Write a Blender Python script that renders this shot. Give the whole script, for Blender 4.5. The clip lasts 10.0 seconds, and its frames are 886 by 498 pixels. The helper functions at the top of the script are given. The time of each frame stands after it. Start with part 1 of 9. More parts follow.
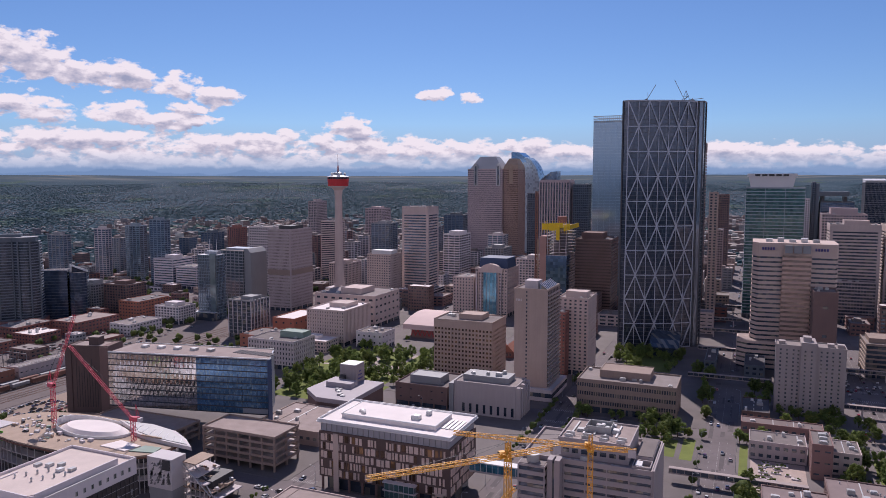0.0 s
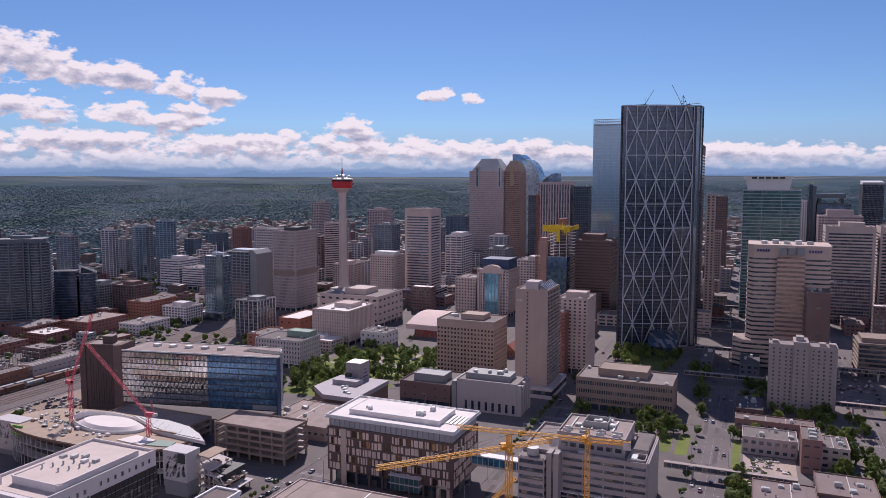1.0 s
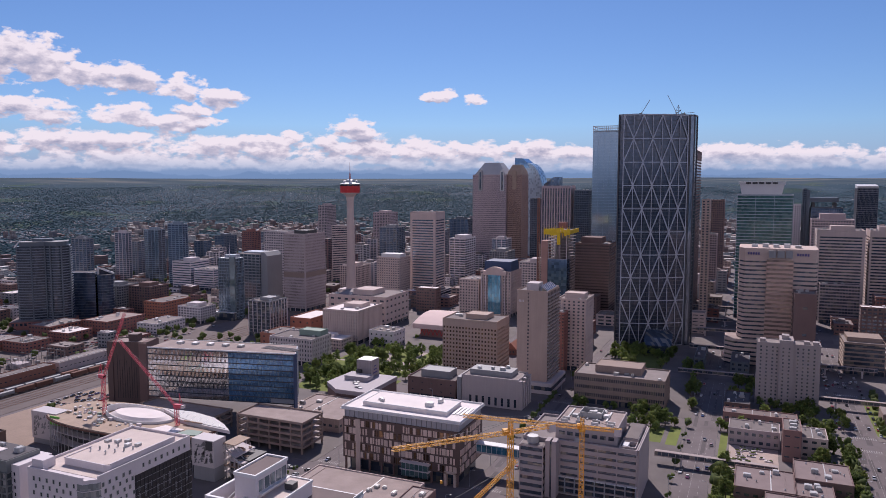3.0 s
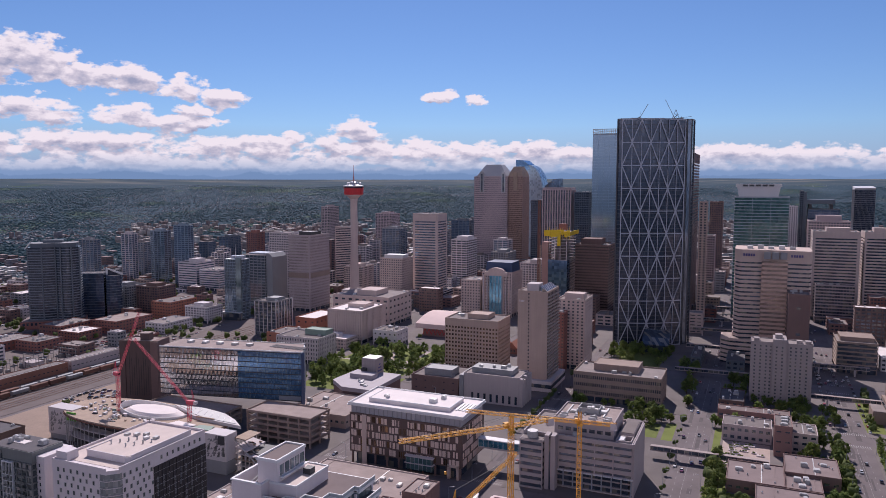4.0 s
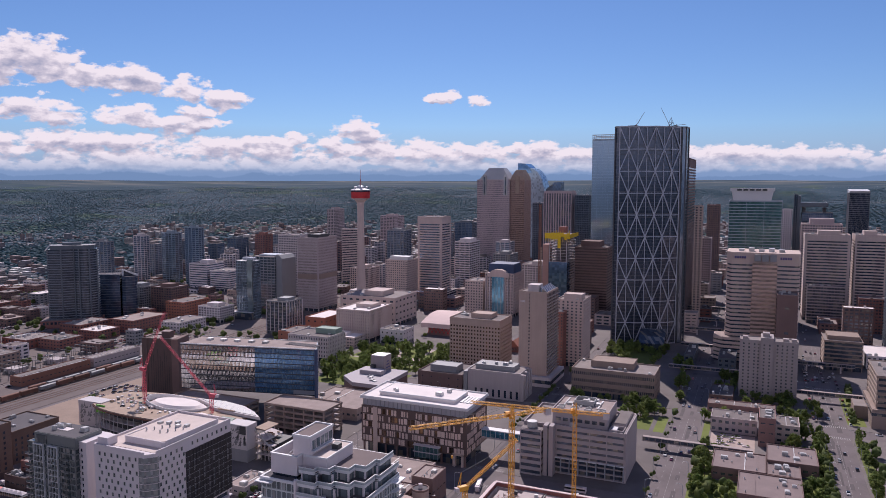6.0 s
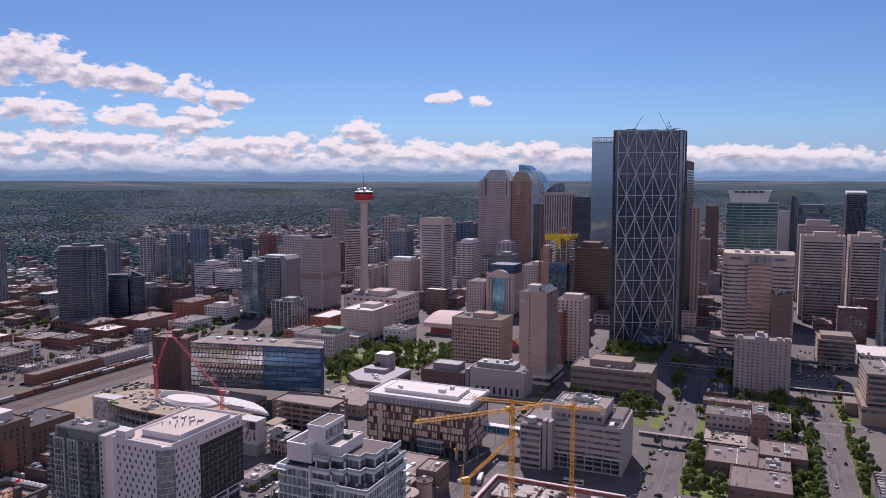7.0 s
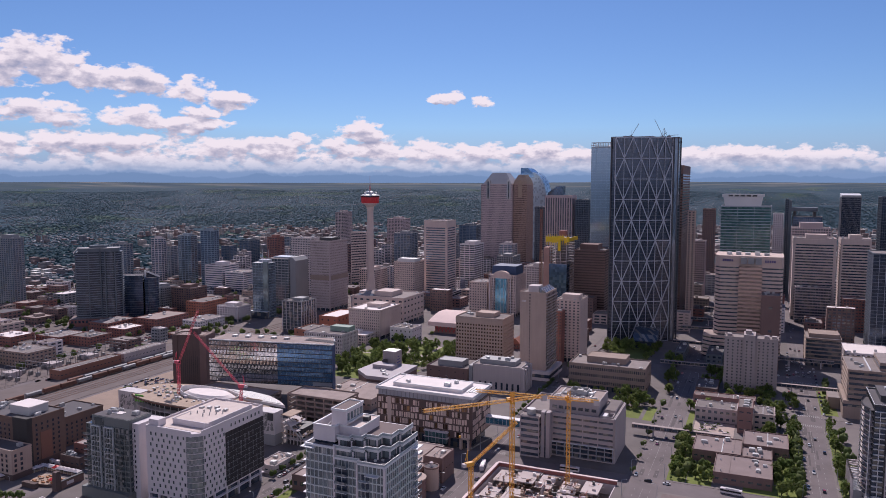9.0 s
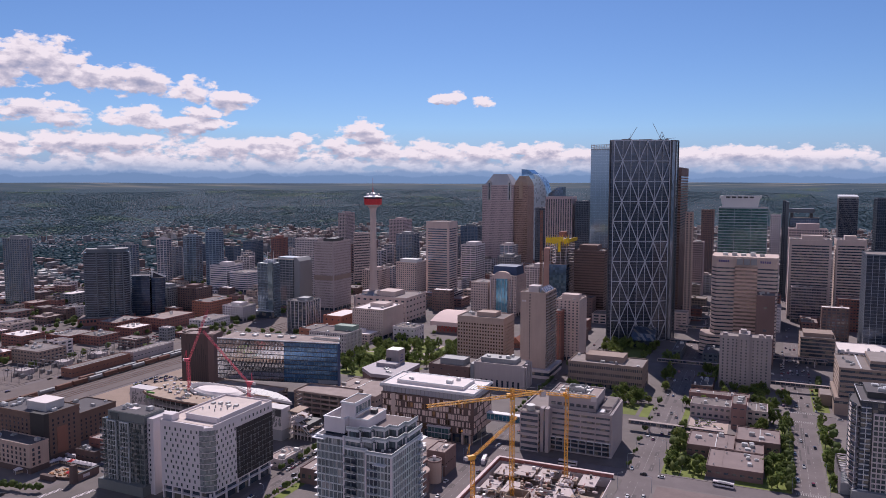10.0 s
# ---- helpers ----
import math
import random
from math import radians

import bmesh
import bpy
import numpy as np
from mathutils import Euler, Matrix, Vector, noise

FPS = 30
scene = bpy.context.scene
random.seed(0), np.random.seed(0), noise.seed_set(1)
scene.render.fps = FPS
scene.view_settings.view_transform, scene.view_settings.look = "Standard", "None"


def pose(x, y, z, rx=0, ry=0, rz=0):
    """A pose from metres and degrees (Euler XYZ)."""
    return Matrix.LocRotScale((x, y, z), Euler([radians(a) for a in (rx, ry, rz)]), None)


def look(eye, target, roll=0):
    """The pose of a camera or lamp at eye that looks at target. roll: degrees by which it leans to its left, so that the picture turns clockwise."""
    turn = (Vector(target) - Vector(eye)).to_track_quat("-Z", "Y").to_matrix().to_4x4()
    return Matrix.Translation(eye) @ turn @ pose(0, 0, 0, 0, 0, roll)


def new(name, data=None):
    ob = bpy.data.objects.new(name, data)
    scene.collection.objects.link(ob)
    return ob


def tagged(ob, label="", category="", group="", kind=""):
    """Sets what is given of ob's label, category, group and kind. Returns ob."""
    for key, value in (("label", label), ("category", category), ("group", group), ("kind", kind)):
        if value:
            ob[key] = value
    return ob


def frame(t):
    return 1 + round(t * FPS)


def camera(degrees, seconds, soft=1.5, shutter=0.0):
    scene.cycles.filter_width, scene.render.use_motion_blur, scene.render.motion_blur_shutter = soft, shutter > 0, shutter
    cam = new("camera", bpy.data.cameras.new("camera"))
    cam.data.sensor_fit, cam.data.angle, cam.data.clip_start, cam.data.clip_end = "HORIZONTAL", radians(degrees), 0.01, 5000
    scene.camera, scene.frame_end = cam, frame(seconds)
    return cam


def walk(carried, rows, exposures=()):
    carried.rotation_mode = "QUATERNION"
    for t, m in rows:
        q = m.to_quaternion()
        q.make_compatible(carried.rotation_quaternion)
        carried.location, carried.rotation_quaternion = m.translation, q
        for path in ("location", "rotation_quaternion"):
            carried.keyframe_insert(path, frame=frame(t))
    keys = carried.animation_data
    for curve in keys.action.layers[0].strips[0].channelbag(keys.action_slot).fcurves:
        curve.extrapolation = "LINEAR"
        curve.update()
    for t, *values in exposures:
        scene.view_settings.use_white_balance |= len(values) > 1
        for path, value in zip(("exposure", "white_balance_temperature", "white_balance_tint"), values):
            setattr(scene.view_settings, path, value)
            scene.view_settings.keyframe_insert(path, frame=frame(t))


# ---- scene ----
cam = camera(62.0, 10.0, soft=0.75)
# seconds, then x, y, z in metres and tilt, roll, yaw in degrees
ROWS = [
    (0, 0.0, 0.0, 160.14, -5.414, -0.005, 22.901),
    (1.25, 6.07, -18.56, 163.08, -5.356, -0.014, 23.025),
    (2.5, 12.3, -37.23, 166.02, -5.305, -0.023, 23.148),
    (3.75, 18.71, -56.03, 168.96, -5.259, -0.031, 23.269),
    (5, 25.3, -74.94, 171.89, -5.219, -0.037, 23.389),
    (6.25, 32.05, -93.97, 174.82, -5.185, -0.043, 23.508),
    (7.5, 38.98, -113.12, 177.75, -5.158, -0.047, 23.625),
    (8.75, 46.08, -132.38, 180.68, -5.136, -0.051, 23.742),
    (10, 53.35, -151.76, 183.6, -5.12, -0.053, 23.856),
]
walk(cam, [(t, pose(x, y, z, 90 + tilt, roll, yaw)) for t, x, y, z, tilt, roll, yaw in ROWS],
     exposures=((0.0, -0.2, 6400, 23.0), (10.0, -0.2, 6420, 23.0)))

# ---- world and sun ----
SUN_AZ, SUN_EL = -27.0, 46.0      # degrees from +y towards +x, and above the ground
world = bpy.data.worlds.new("sky")
scene.world = world
world.use_nodes = True


class Nodes:
    """Short forms for a node tree."""

    def __init__(self, tree):
        self.t = tree
        tree.nodes.clear()

    def n(self, kind, **props):
        node = self.t.nodes.new(kind)
        for key, value in props.items():
            if key == "blend_type":
                node.blend_type = value
            elif key == "data_type":
                node.data_type = value
            elif key == "operation":
                node.operation = value
            elif key == "noise_dimensions":
                node.noise_dimensions = value
            elif key == "sky_type":
                node.sky_type = value
        return node

    def put(self, socket, value):
        if isinstance(value, bpy.types.NodeSocket):
            self.t.links.new(value, socket)
        else:
            socket.default_value = value

    def math(self, op, a, b=0.0, c=0.0, clamp=False):
        node = self.n("ShaderNodeMath", operation=op)
        node.use_clamp = clamp
        self.put(node.inputs[0], a), self.put(node.inputs[1], b), self.put(node.inputs[2], c)
        return node.outputs[0]

    def vec(self, x, y, z):
        node = self.n("ShaderNodeCombineXYZ")
        self.put(node.inputs[0], x), self.put(node.inputs[1], y), self.put(node.inputs[2], z)
        return node.outputs[0]

    def noise(self, vector, scale, detail=4.0, rough=0.55):
        node = self.n("ShaderNodeTexNoise")
        self.put(node.inputs["Vector"], vector)
        node.inputs["Scale"].default_value, node.inputs["Detail"].default_value, node.inputs["Roughness"].default_value = scale, detail, rough
        return node.outputs[0]

    def ramp(self, fac, stops):
        node = self.n("ShaderNodeValToRGB")
        el = node.color_ramp.elements
        while len(el) < len(stops):
            el.new(0.5)
        for e, (p, c) in zip(el, stops):
            e.position, e.color = p, (*c, 1) if len(c) == 3 else c
        self.put(node.inputs[0], fac)
        return node.outputs[0]

    def mix(self, fac, a, b, blend="MIX"):
        node = self.n("ShaderNodeMix", data_type="RGBA", blend_type=blend)
        self.put(node.inputs[0], fac)
        self.put(node.inputs[6], a if isinstance(a, bpy.types.NodeSocket) else (*a, 1))
        self.put(node.inputs[7], b if isinstance(b, bpy.types.NodeSocket) else (*b, 1))
        return node.outputs[2]


def build_sky():
    N = Nodes(world.node_tree)
    co = N.n("ShaderNodeTexCoord").outputs["Generated"]
    sep = N.n("ShaderNodeSeparateXYZ")
    N.put(sep.inputs[0], co)
    deg = 57.2958
    az = N.math("MULTIPLY", N.math("ARCTAN2", sep.outputs[0], sep.outputs[1]), deg)
    el = N.math("MULTIPLY", N.math("ARCSINE", sep.outputs[2]), deg)
    sky = N.n("ShaderNodeTexSky", sky_type="NISHITA")
    sky.sun_disc, sky.sun_elevation, sky.sun_rotation = False, radians(SUN_EL), radians(SUN_AZ)
    sky.altitude, sky.air_density, sky.dust_density, sky.ozone_density = 1100, 1.0, 0.35, 2.2
    base = N.mix(1.0, sky.outputs[0], SKY_TINT, "MULTIPLY")

    p0 = N.vec(az, N.math("MULTIPLY", el, 1.5), 0.0)
    warp = N.n("ShaderNodeTexNoise")
    N.put(warp.inputs["Vector"], p0)
    warp.inputs["Scale"].default_value, warp.inputs["Detail"].default_value, warp.inputs["Roughness"].default_value = 0.42, 6.0, 0.62
    ws = N.n("ShaderNodeSeparateXYZ")
    N.put(ws.inputs[0], warp.outputs["Color"])
    wa = N.math("MULTIPLY", N.math("SUBTRACT", ws.outputs[0], 0.5), 3.0)
    we = N.math("MULTIPLY", N.math("SUBTRACT", ws.outputs[1], 0.5), 1.5)

    # the same broken cumulus round the rest of the horizon, added unseen as fill light
    fill_bank = N.math("MULTIPLY", N.math("SUBTRACT", N.math("ABSOLUTE", N.math("ADD", az, 23.0)), 42.0), 0.035)
    fill_bank = N.math("MINIMUM", fill_bank, N.math("MULTIPLY", N.math("SUBTRACT", 46.0, el), 0.05))
    rest = N.math("MINIMUM", N.math("SUBTRACT", fill_bank, 0.6), 0.12)

    def density(dy):
        a_ = N.math("ADD", az, wa)
        e = N.math("ADD", N.math("ADD", el, we), dy)
        fine = N.noise(N.vec(az, N.math("MULTIPLY", N.math("ADD", el, dy), 1.9), 0.0), 0.8, 6.0, 0.55)
        broad = N.noise(N.vec(az, N.math("MULTIPLY", N.math("ADD", el, dy), 3.4), 5.0), 0.22, 3.0, 0.5)
        # a bank of cumulus low over the horizon, higher towards the south-west
        crest = N.math("MULTIPLY_ADD", N.math("ADD", az, 23.0), -0.018, 3.0)
        bank = N.math("MULTIPLY", N.math("SUBTRACT", crest, e), 0.55)
        bank = N.math("MINIMUM", N.math("MAXIMUM", bank, -1.2), 0.25)
        best = N.math("MAXIMUM", bank, rest)
        # single clouds above it: azimuth, elevation, half width, half height
        for a, h, w, k in CLOUDS:
            u = N.math("POWER", N.math("DIVIDE", N.math("SUBTRACT", a_, a), w), 2.0)
            v = N.math("POWER", N.math("DIVIDE", N.math("SUBTRACT", e, h), k), 2.0)
            blob = N.math("MULTIPLY", N.math("SUBTRACT", 1.0, N.math("ADD", u, v)), 0.5)
            best = N.math("MAXIMUM", best, blob)
        d = N.math("ADD", N.math("MINIMUM", best, 0.4), N.math("MULTIPLY", N.math("SUBTRACT", fine, 0.5), 1.5))
        return N.math("ADD", d, N.math("MULTIPLY", N.math("SUBTRACT", broad, 0.5), 0.9))

    here, above = density(0.0), density(0.5)
    cover = N.ramp(N.math("ADD", here, 0.5), ((0.46, (0, 0, 0)), (0.66, (1, 1, 1))))
    shade = N.math("MULTIPLY_ADD", N.math("SUBTRACT", above, here), 1.2, N.math("MULTIPLY_ADD", here, 0.75, 0.20))
    lit = N.ramp(shade, ((0.2, CLOUD_LIT), (0.5, CLOUD_MID), (0.85, CLOUD_BASE)))
    low = N.ramp(N.math("DIVIDE", el, 10.0), ((0.06, (0, 0, 0)), (0.2, (1, 1, 1))))
    cover = N.mix(1.0, cover, low, "MULTIPLY")
    # thin haze over the horizon and a far blue range of hills
    veil = N.ramp(N.math("DIVIDE", el, 10.0), ((0.0, (1, 1, 1)), (0.14, (0.75, 0.75, 0.75)), (0.42, (0, 0, 0))))
    out = N.mix(veil, base, HAZE)
    out = N.mix(cover, out, lit)
    ridge = N.math("MULTIPLY_ADD", N.noise(N.vec(az, 0.0, 0.0), 0.35, 5.0, 0.6), 1.5, 0.1)
    hill = N.math("SUBTRACT", ridge, el)
    hillf = N.ramp(N.math("MULTIPLY_ADD", hill, 1.6, 0.5), ((0.35, (0, 0, 0)), (0.65, (0.62, 0.62, 0.62))))
    front = N.ramp(N.math("MULTIPLY_ADD", N.math("ABSOLUTE", N.math("ADD", az, 23.0)), 0.01, 0.0), ((0.5, (1, 1, 1)), (0.8, (0, 0, 0))))
    out = N.mix(N.mix(1.0, hillf, front, "MULTIPLY"), out, HILL)
    low_ridge = N.math("MULTIPLY_ADD", N.noise(N.vec(az, 7.0, 0.0), 0.22, 6.0, 0.62), 1.5, -0.25)
    low_hill = N.ramp(N.math("MULTIPLY_ADD", N.math("SUBTRACT", low_ridge, el), 2.4, 0.5), ((0.4, (0, 0, 0)), (0.6, (0.6, 0.6, 0.6))))
    out = N.mix(N.mix(1.0, low_hill, front, "MULTIPLY"), out, NEAR_HILL)
    bg = N.n("ShaderNodeBackground")
    N.put(bg.inputs[0], out)
    bg.inputs[1].default_value = SKY_STRENGTH
    N.put(N.n("ShaderNodeOutputWorld").inputs[0], bg.outputs[0])


SKY_STRENGTH = 0.102
SKY_TINT = (0.53, 0.73, 0.955)
CLOUD_LIT, CLOUD_MID, CLOUD_BASE = (9.4, 9.0, 9.3), (6.2, 6.1, 7.0), (3.6, 4.0, 5.4)
HAZE = (3.0, 4.3, 6.6)
HILL = (1.75, 3.1, 5.3)
NEAR_HILL = (1.55, 2.75, 4.7)
CLOUDS = ((-52.1, 8.25, 2.9, 1.54),
          (-54.1, 7.56, 2.0, 1.1),
          (-49.1, 7.2, 1.9, 0.8),
          (-46.1, 7.05, 2.4, 1.15),
          (-42.6, 6.66, 1.9, 0.95),
          (-39.7, 6.05, 1.6, 0.93),
          (-51.9, 4.71, 3.3, 0.93),
          (-46.2, 4.64, 2.6, 0.77),
          (-43.0, 4.14, 3.1, 0.71),
          (-41.8, 5.18, 1.3, 0.5),
          (-23.5, 6.45, 1.2, 0.51),
          (-20.6, 6.15, 1.2, 0.45),
          (-29.8, 3.96, 1.8, 0.9),
          (-36.3, 3.04, 2.6, 0.77),
          (-50.7, 2.77, 3.2, 0.55),
          (-17.0, 2.39, 2.3, 0.7),
          (-57.6, 8.97, 2.4, 1.2),
          (-57.3, 4.52, 2.1, 1.03))
build_sky()

sun = new("sun", bpy.data.lights.new("sun", "SUN"))
sun.data.energy, sun.data.angle, sun.data.color = 5.0, radians(0.5), (1.0, 0.94, 0.86)
_a, _e = radians(SUN_AZ), radians(SUN_EL)
sun.matrix_world = look((0, 0, 900), Vector((0, 0, 900)) - 100 * Vector((math.sin(_a) * math.cos(_e), math.cos(_a) * math.cos(_e), math.sin(_e))))


# ---- materials ----
def material(name):
    m = bpy.data.materials.new(name)
    m.use_nodes = True
    N = Nodes(m.node_tree)
    b = N.n("ShaderNodeBsdfPrincipled")
    N.put(N.n("ShaderNodeOutputMaterial").inputs[0], b.outputs[0])
    return m, N, b


def coords(N):
    return N.n("ShaderNodeNewGeometry").outputs["Position"]


def bump(N, b, height, strength, distance):
    node = N.n("ShaderNodeBump")
    node.inputs["Strength"].default_value, node.inputs["Distance"].default_value = strength, distance
    N.put(node.inputs["Height"], height)
    N.put(b.inputs["Normal"], node.outputs[0])


def plain(name, rgb, rough=0.7, var=0.12, big=0.06, small=1.2, metal=0.0, streak=0.0, each=0.0):
    """A matt surface with stains at two scales; streak: rain marks down a wall; each: how far one object differs from the next."""
    m, N, b = material(name)
    if rgb[0] >= rgb[2] and metal == 0.0:      # masonry, earth and paving take a rose cast, with blue added for distance haze
        rgb = (rgb[0] * 1.0, rgb[1] * 0.97, rgb[2] * 1.03)
    co = coords(N)
    a = N.noise(co, big, 4.0)
    c = N.noise(co, small, 5.0, 0.65)
    f = N.math("ADD", N.math("MULTIPLY", N.math("SUBTRACT", a, 0.5), 2.2 * var), N.math("MULTIPLY", N.math("SUBTRACT", c, 0.5), 1.3 * var))
    if streak:
        sep = N.n("ShaderNodeSeparateXYZ")
        N.put(sep.inputs[0], co)
        s = N.noise(N.vec(sep.outputs[0], sep.outputs[1], N.math("MULTIPLY", sep.outputs[2], 0.06)), 0.7, 3.0)
        f = N.math("ADD", f, N.math("MULTIPLY", N.math("SUBTRACT", s, 0.5), streak))
    if each:
        f = N.math("ADD", f, N.math("MULTIPLY", N.math("SUBTRACT", N.n("ShaderNodeObjectInfo").outputs["Random"], 0.5), each))
    f = N.math("ADD", f, 1.0)
    node = N.n("ShaderNodeVectorMath", operation="SCALE")
    node.inputs[0].default_value = rgb
    N.put(node.inputs["Scale"], f)
    N.put(b.inputs["Base Color"], node.outputs[0])
    N.put(b.inputs["Roughness"], N.math("MULTIPLY_ADD", c, 0.25, rough - 0.12, clamp=True))
    b.inputs["Metallic"].default_value = metal
    bump(N, b, c, 0.25, 0.05)
    return m


def glazing(name, rgb, light=(0.30, 0.29, 0.27), share=0.22, metal=0.35, rough=0.08, bay=3.0, storey=3.6, wave=0.02, vary=0.35):
    """Window glass of an office: pane by pane a little different, some with pale blinds behind."""
    m, N, b = material(name)
    sep = N.n("ShaderNodeSeparateXYZ")
    N.put(sep.inputs[0], N.n("ShaderNodeTexCoord").outputs["Object"])
    u = N.math("FLOOR", N.math("DIVIDE", N.math("ADD", sep.outputs[0], sep.outputs[1]), bay))
    v = N.math("FLOOR", N.math("DIVIDE", sep.outputs[2], storey))
    w = N.n("ShaderNodeTexWhiteNoise")
    N.put(w.inputs["Vector"], N.vec(u, v, N.n("ShaderNodeObjectInfo").outputs["Random"]))
    r = w.outputs["Value"]
    col = N.ramp(r, ((0.0, tuple((1 - vary) * c for c in rgb)), (1.0 - share, tuple((1 + 0.6 * vary) * c for c in rgb)), (min(0.999, 1.0 - share + 0.03), light), (1.0, tuple((1 - vary) * c for c in light))))
    N.put(b.inputs["Base Color"], col)
    N.put(b.inputs["Roughness"], N.math("MULTIPLY_ADD", r, 0.08, rough))
    b.inputs["Metallic"].default_value = metal
    b.inputs["Specular IOR Level"].default_value = 0.8
    tilt = N.n("ShaderNodeTexWhiteNoise")
    N.put(tilt.inputs["Vector"], N.vec(u, v, 7.0))
    lean = N.n("ShaderNodeVectorMath", operation="SUBTRACT")
    N.put(lean.inputs[0], tilt.outputs["Color"])
    lean.inputs[1].default_value = (0.5, 0.5, 0.5)
    sc = N.n("ShaderNodeVectorMath", operation="SCALE")
    N.put(sc.inputs[0], lean.outputs[0])
    sc.inputs["Scale"].default_value = wave
    ad = N.n("ShaderNodeVectorMath", operation="ADD")
    N.put(ad.inputs[0], N.n("ShaderNodeNewGeometry").outputs["Normal"])
    N.put(ad.inputs[1], sc.outputs[0])
    no = N.n("ShaderNodeVectorMath", operation="NORMALIZE")
    N.put(no.inputs[0], ad.outputs[0])
    N.put(b.inputs["Normal"], no.outputs[0])
    return m


def leaves(name, rgb, small=0.35, dark=0.55, pale=1.0):
    m, N, b = material(name)
    co = coords(N)
    a = N.noise(co, small, 3.0)
    isl = N.n("ShaderNodeNewGeometry").outputs["Random Per Island"]
    rnd = N.n("ShaderNodeObjectInfo").outputs["Random"]
    f = N.math("ADD", N.math("MULTIPLY", a, 0.9), N.math("ADD", N.math("MULTIPLY", isl, 0.7), N.math("MULTIPLY", rnd, 0.5)))
    col = N.ramp(N.math("MULTIPLY", f, 0.5), ((0.1, tuple(dark * c for c in rgb)), (0.55, rgb), (0.95, (rgb[0] * (1 + 0.9 * pale), rgb[1] * (1 + 0.5 * pale), rgb[2] * (1 + 0.2 * pale)))))
    N.put(b.inputs["Base Color"], col)
    b.inputs["Roughness"].default_value = 0.7
    b.inputs["Specular IOR Level"].default_value = 0.2
    # sunlight shines through the leaves
    glow = N.n("ShaderNodeBsdfTranslucent")
    N.put(glow.inputs[0], col)
    both = N.n("ShaderNodeMixShader")
    both.inputs[0].default_value = 0.6
    N.put(both.inputs[1], b.outputs[0]), N.put(both.inputs[2], glow.outputs[0])
    for node in N.t.nodes:
        if node.type == "OUTPUT_MATERIAL":
            N.put(node.inputs[0], both.outputs[0])
    return m


M = {}
M["concrete"] = plain("pale_concrete", (0.54, 0.495, 0.475), 0.85, 0.14, streak=0.25)
M["white_wall"] = plain("white_render", (0.63, 0.595, 0.585), 0.8, 0.08, streak=0.12)
M["beige"] = plain("beige_stone", (0.54, 0.45, 0.40), 0.85, 0.13, streak=0.22)
M["tan"] = plain("tan_precast", (0.43, 0.335, 0.275), 0.85, 0.13, streak=0.22)
M["pink"] = plain("pink_granite", (0.47, 0.38, 0.37), 0.6, 0.12, streak=0.15)
M["brown"] = plain("brown_brick", (0.185, 0.122, 0.108), 0.85, 0.2, small=2.0, streak=0.2)
M["dark_brown"] = plain("dark_brown_brick", (0.108, 0.076, 0.069), 0.85, 0.2, small=2.0, streak=0.3)
M["brick"] = plain("red_brick", (0.24, 0.11, 0.09), 0.88, 0.2, small=2.2, streak=0.15, each=0.35)
M["terra"] = plain("terracotta_brick", (0.38, 0.16, 0.105), 0.85, 0.15, small=2.2)
M["grey_panel"] = plain("grey_panel", (0.25, 0.255, 0.275), 0.6, 0.12, streak=0.15)
M["dark_panel"] = plain("charcoal_panel", (0.045, 0.047, 0.055), 0.5, 0.2)
M["steel"] = plain("painted_grey_steel", (0.33, 0.36, 0.42), 0.4, 0.1, metal=0.3)
M["white_metal"] = plain("white_metal", (0.65, 0.65, 0.67), 0.45, 0.08)
M["roof_gravel"] = plain("roof_gravel", (0.22, 0.195, 0.18), 0.95, 0.28, 0.12, 2.5, each=0.5)
M["roof_white"] = plain("white_roof_membrane", (0.71, 0.665, 0.62), 0.75, 0.12, 0.1, 1.5)
M["roof_dark"] = plain("dark_roof_felt", (0.10, 0.095, 0.10), 0.9, 0.25, 0.12, 2.5)
M["unit"] = plain("galvanised_unit", (0.45, 0.45, 0.46), 0.5, 0.15, metal=0.2, each=0.6)
M["copper"] = plain("weathered_copper", (0.22, 0.30, 0.26), 0.7, 0.15)
M["asphalt"] = plain("asphalt", (0.148, 0.128, 0.126), 0.92, 0.32, 0.05, 0.45)
M["patch"] = plain("patched_asphalt", (0.10, 0.088, 0.088), 0.92, 0.25, 0.2, 1.0)
M["pavement"] = plain("concrete_pavement", (0.150, 0.133, 0.124), 0.9, 0.3, 0.06, 1.0, each=0.35)
M["lot"] = plain("worn_paving", (0.135, 0.112, 0.102), 0.9, 0.4, 0.03, 1.0, each=0.3)
M["paint"] = plain("road_paint", (0.30, 0.285, 0.275), 0.8, 0.3, 0.5, 3.0)
M["grass"] = plain("lawn", (0.13, 0.165, 0.032), 0.95, 0.3, 0.1, 1.2, each=0.3)
M["dirt"] = plain("bare_earth", (0.29, 0.222, 0.17), 0.95, 0.3, 0.05, 0.8)
M["gravel"] = plain("rail_ballast", (0.145, 0.12, 0.11), 0.95, 0.25, 0.08, 1.5)
M["rust"] = plain("rusty_steel", (0.17, 0.085, 0.06), 0.8, 0.25, 0.2, 2.0, each=0.7)
M["yellow"] = plain("yellow_crane_paint", (0.72, 0.36, 0.035), 0.5, 0.15)
M["yellow_net"] = plain("yellow_safety_screen", (0.78, 0.55, 0.02), 0.7, 0.2, 0.2, 1.0)
M["red"] = plain("red_crane_paint", (0.58, 0.085, 0.12), 0.5, 0.15)
M["tower_red"] = plain("red_cladding", (0.55, 0.035, 0.04), 0.45, 0.15)
M["green_net"] = plain("green_hoarding", (0.14, 0.42, 0.06), 0.7, 0.2)
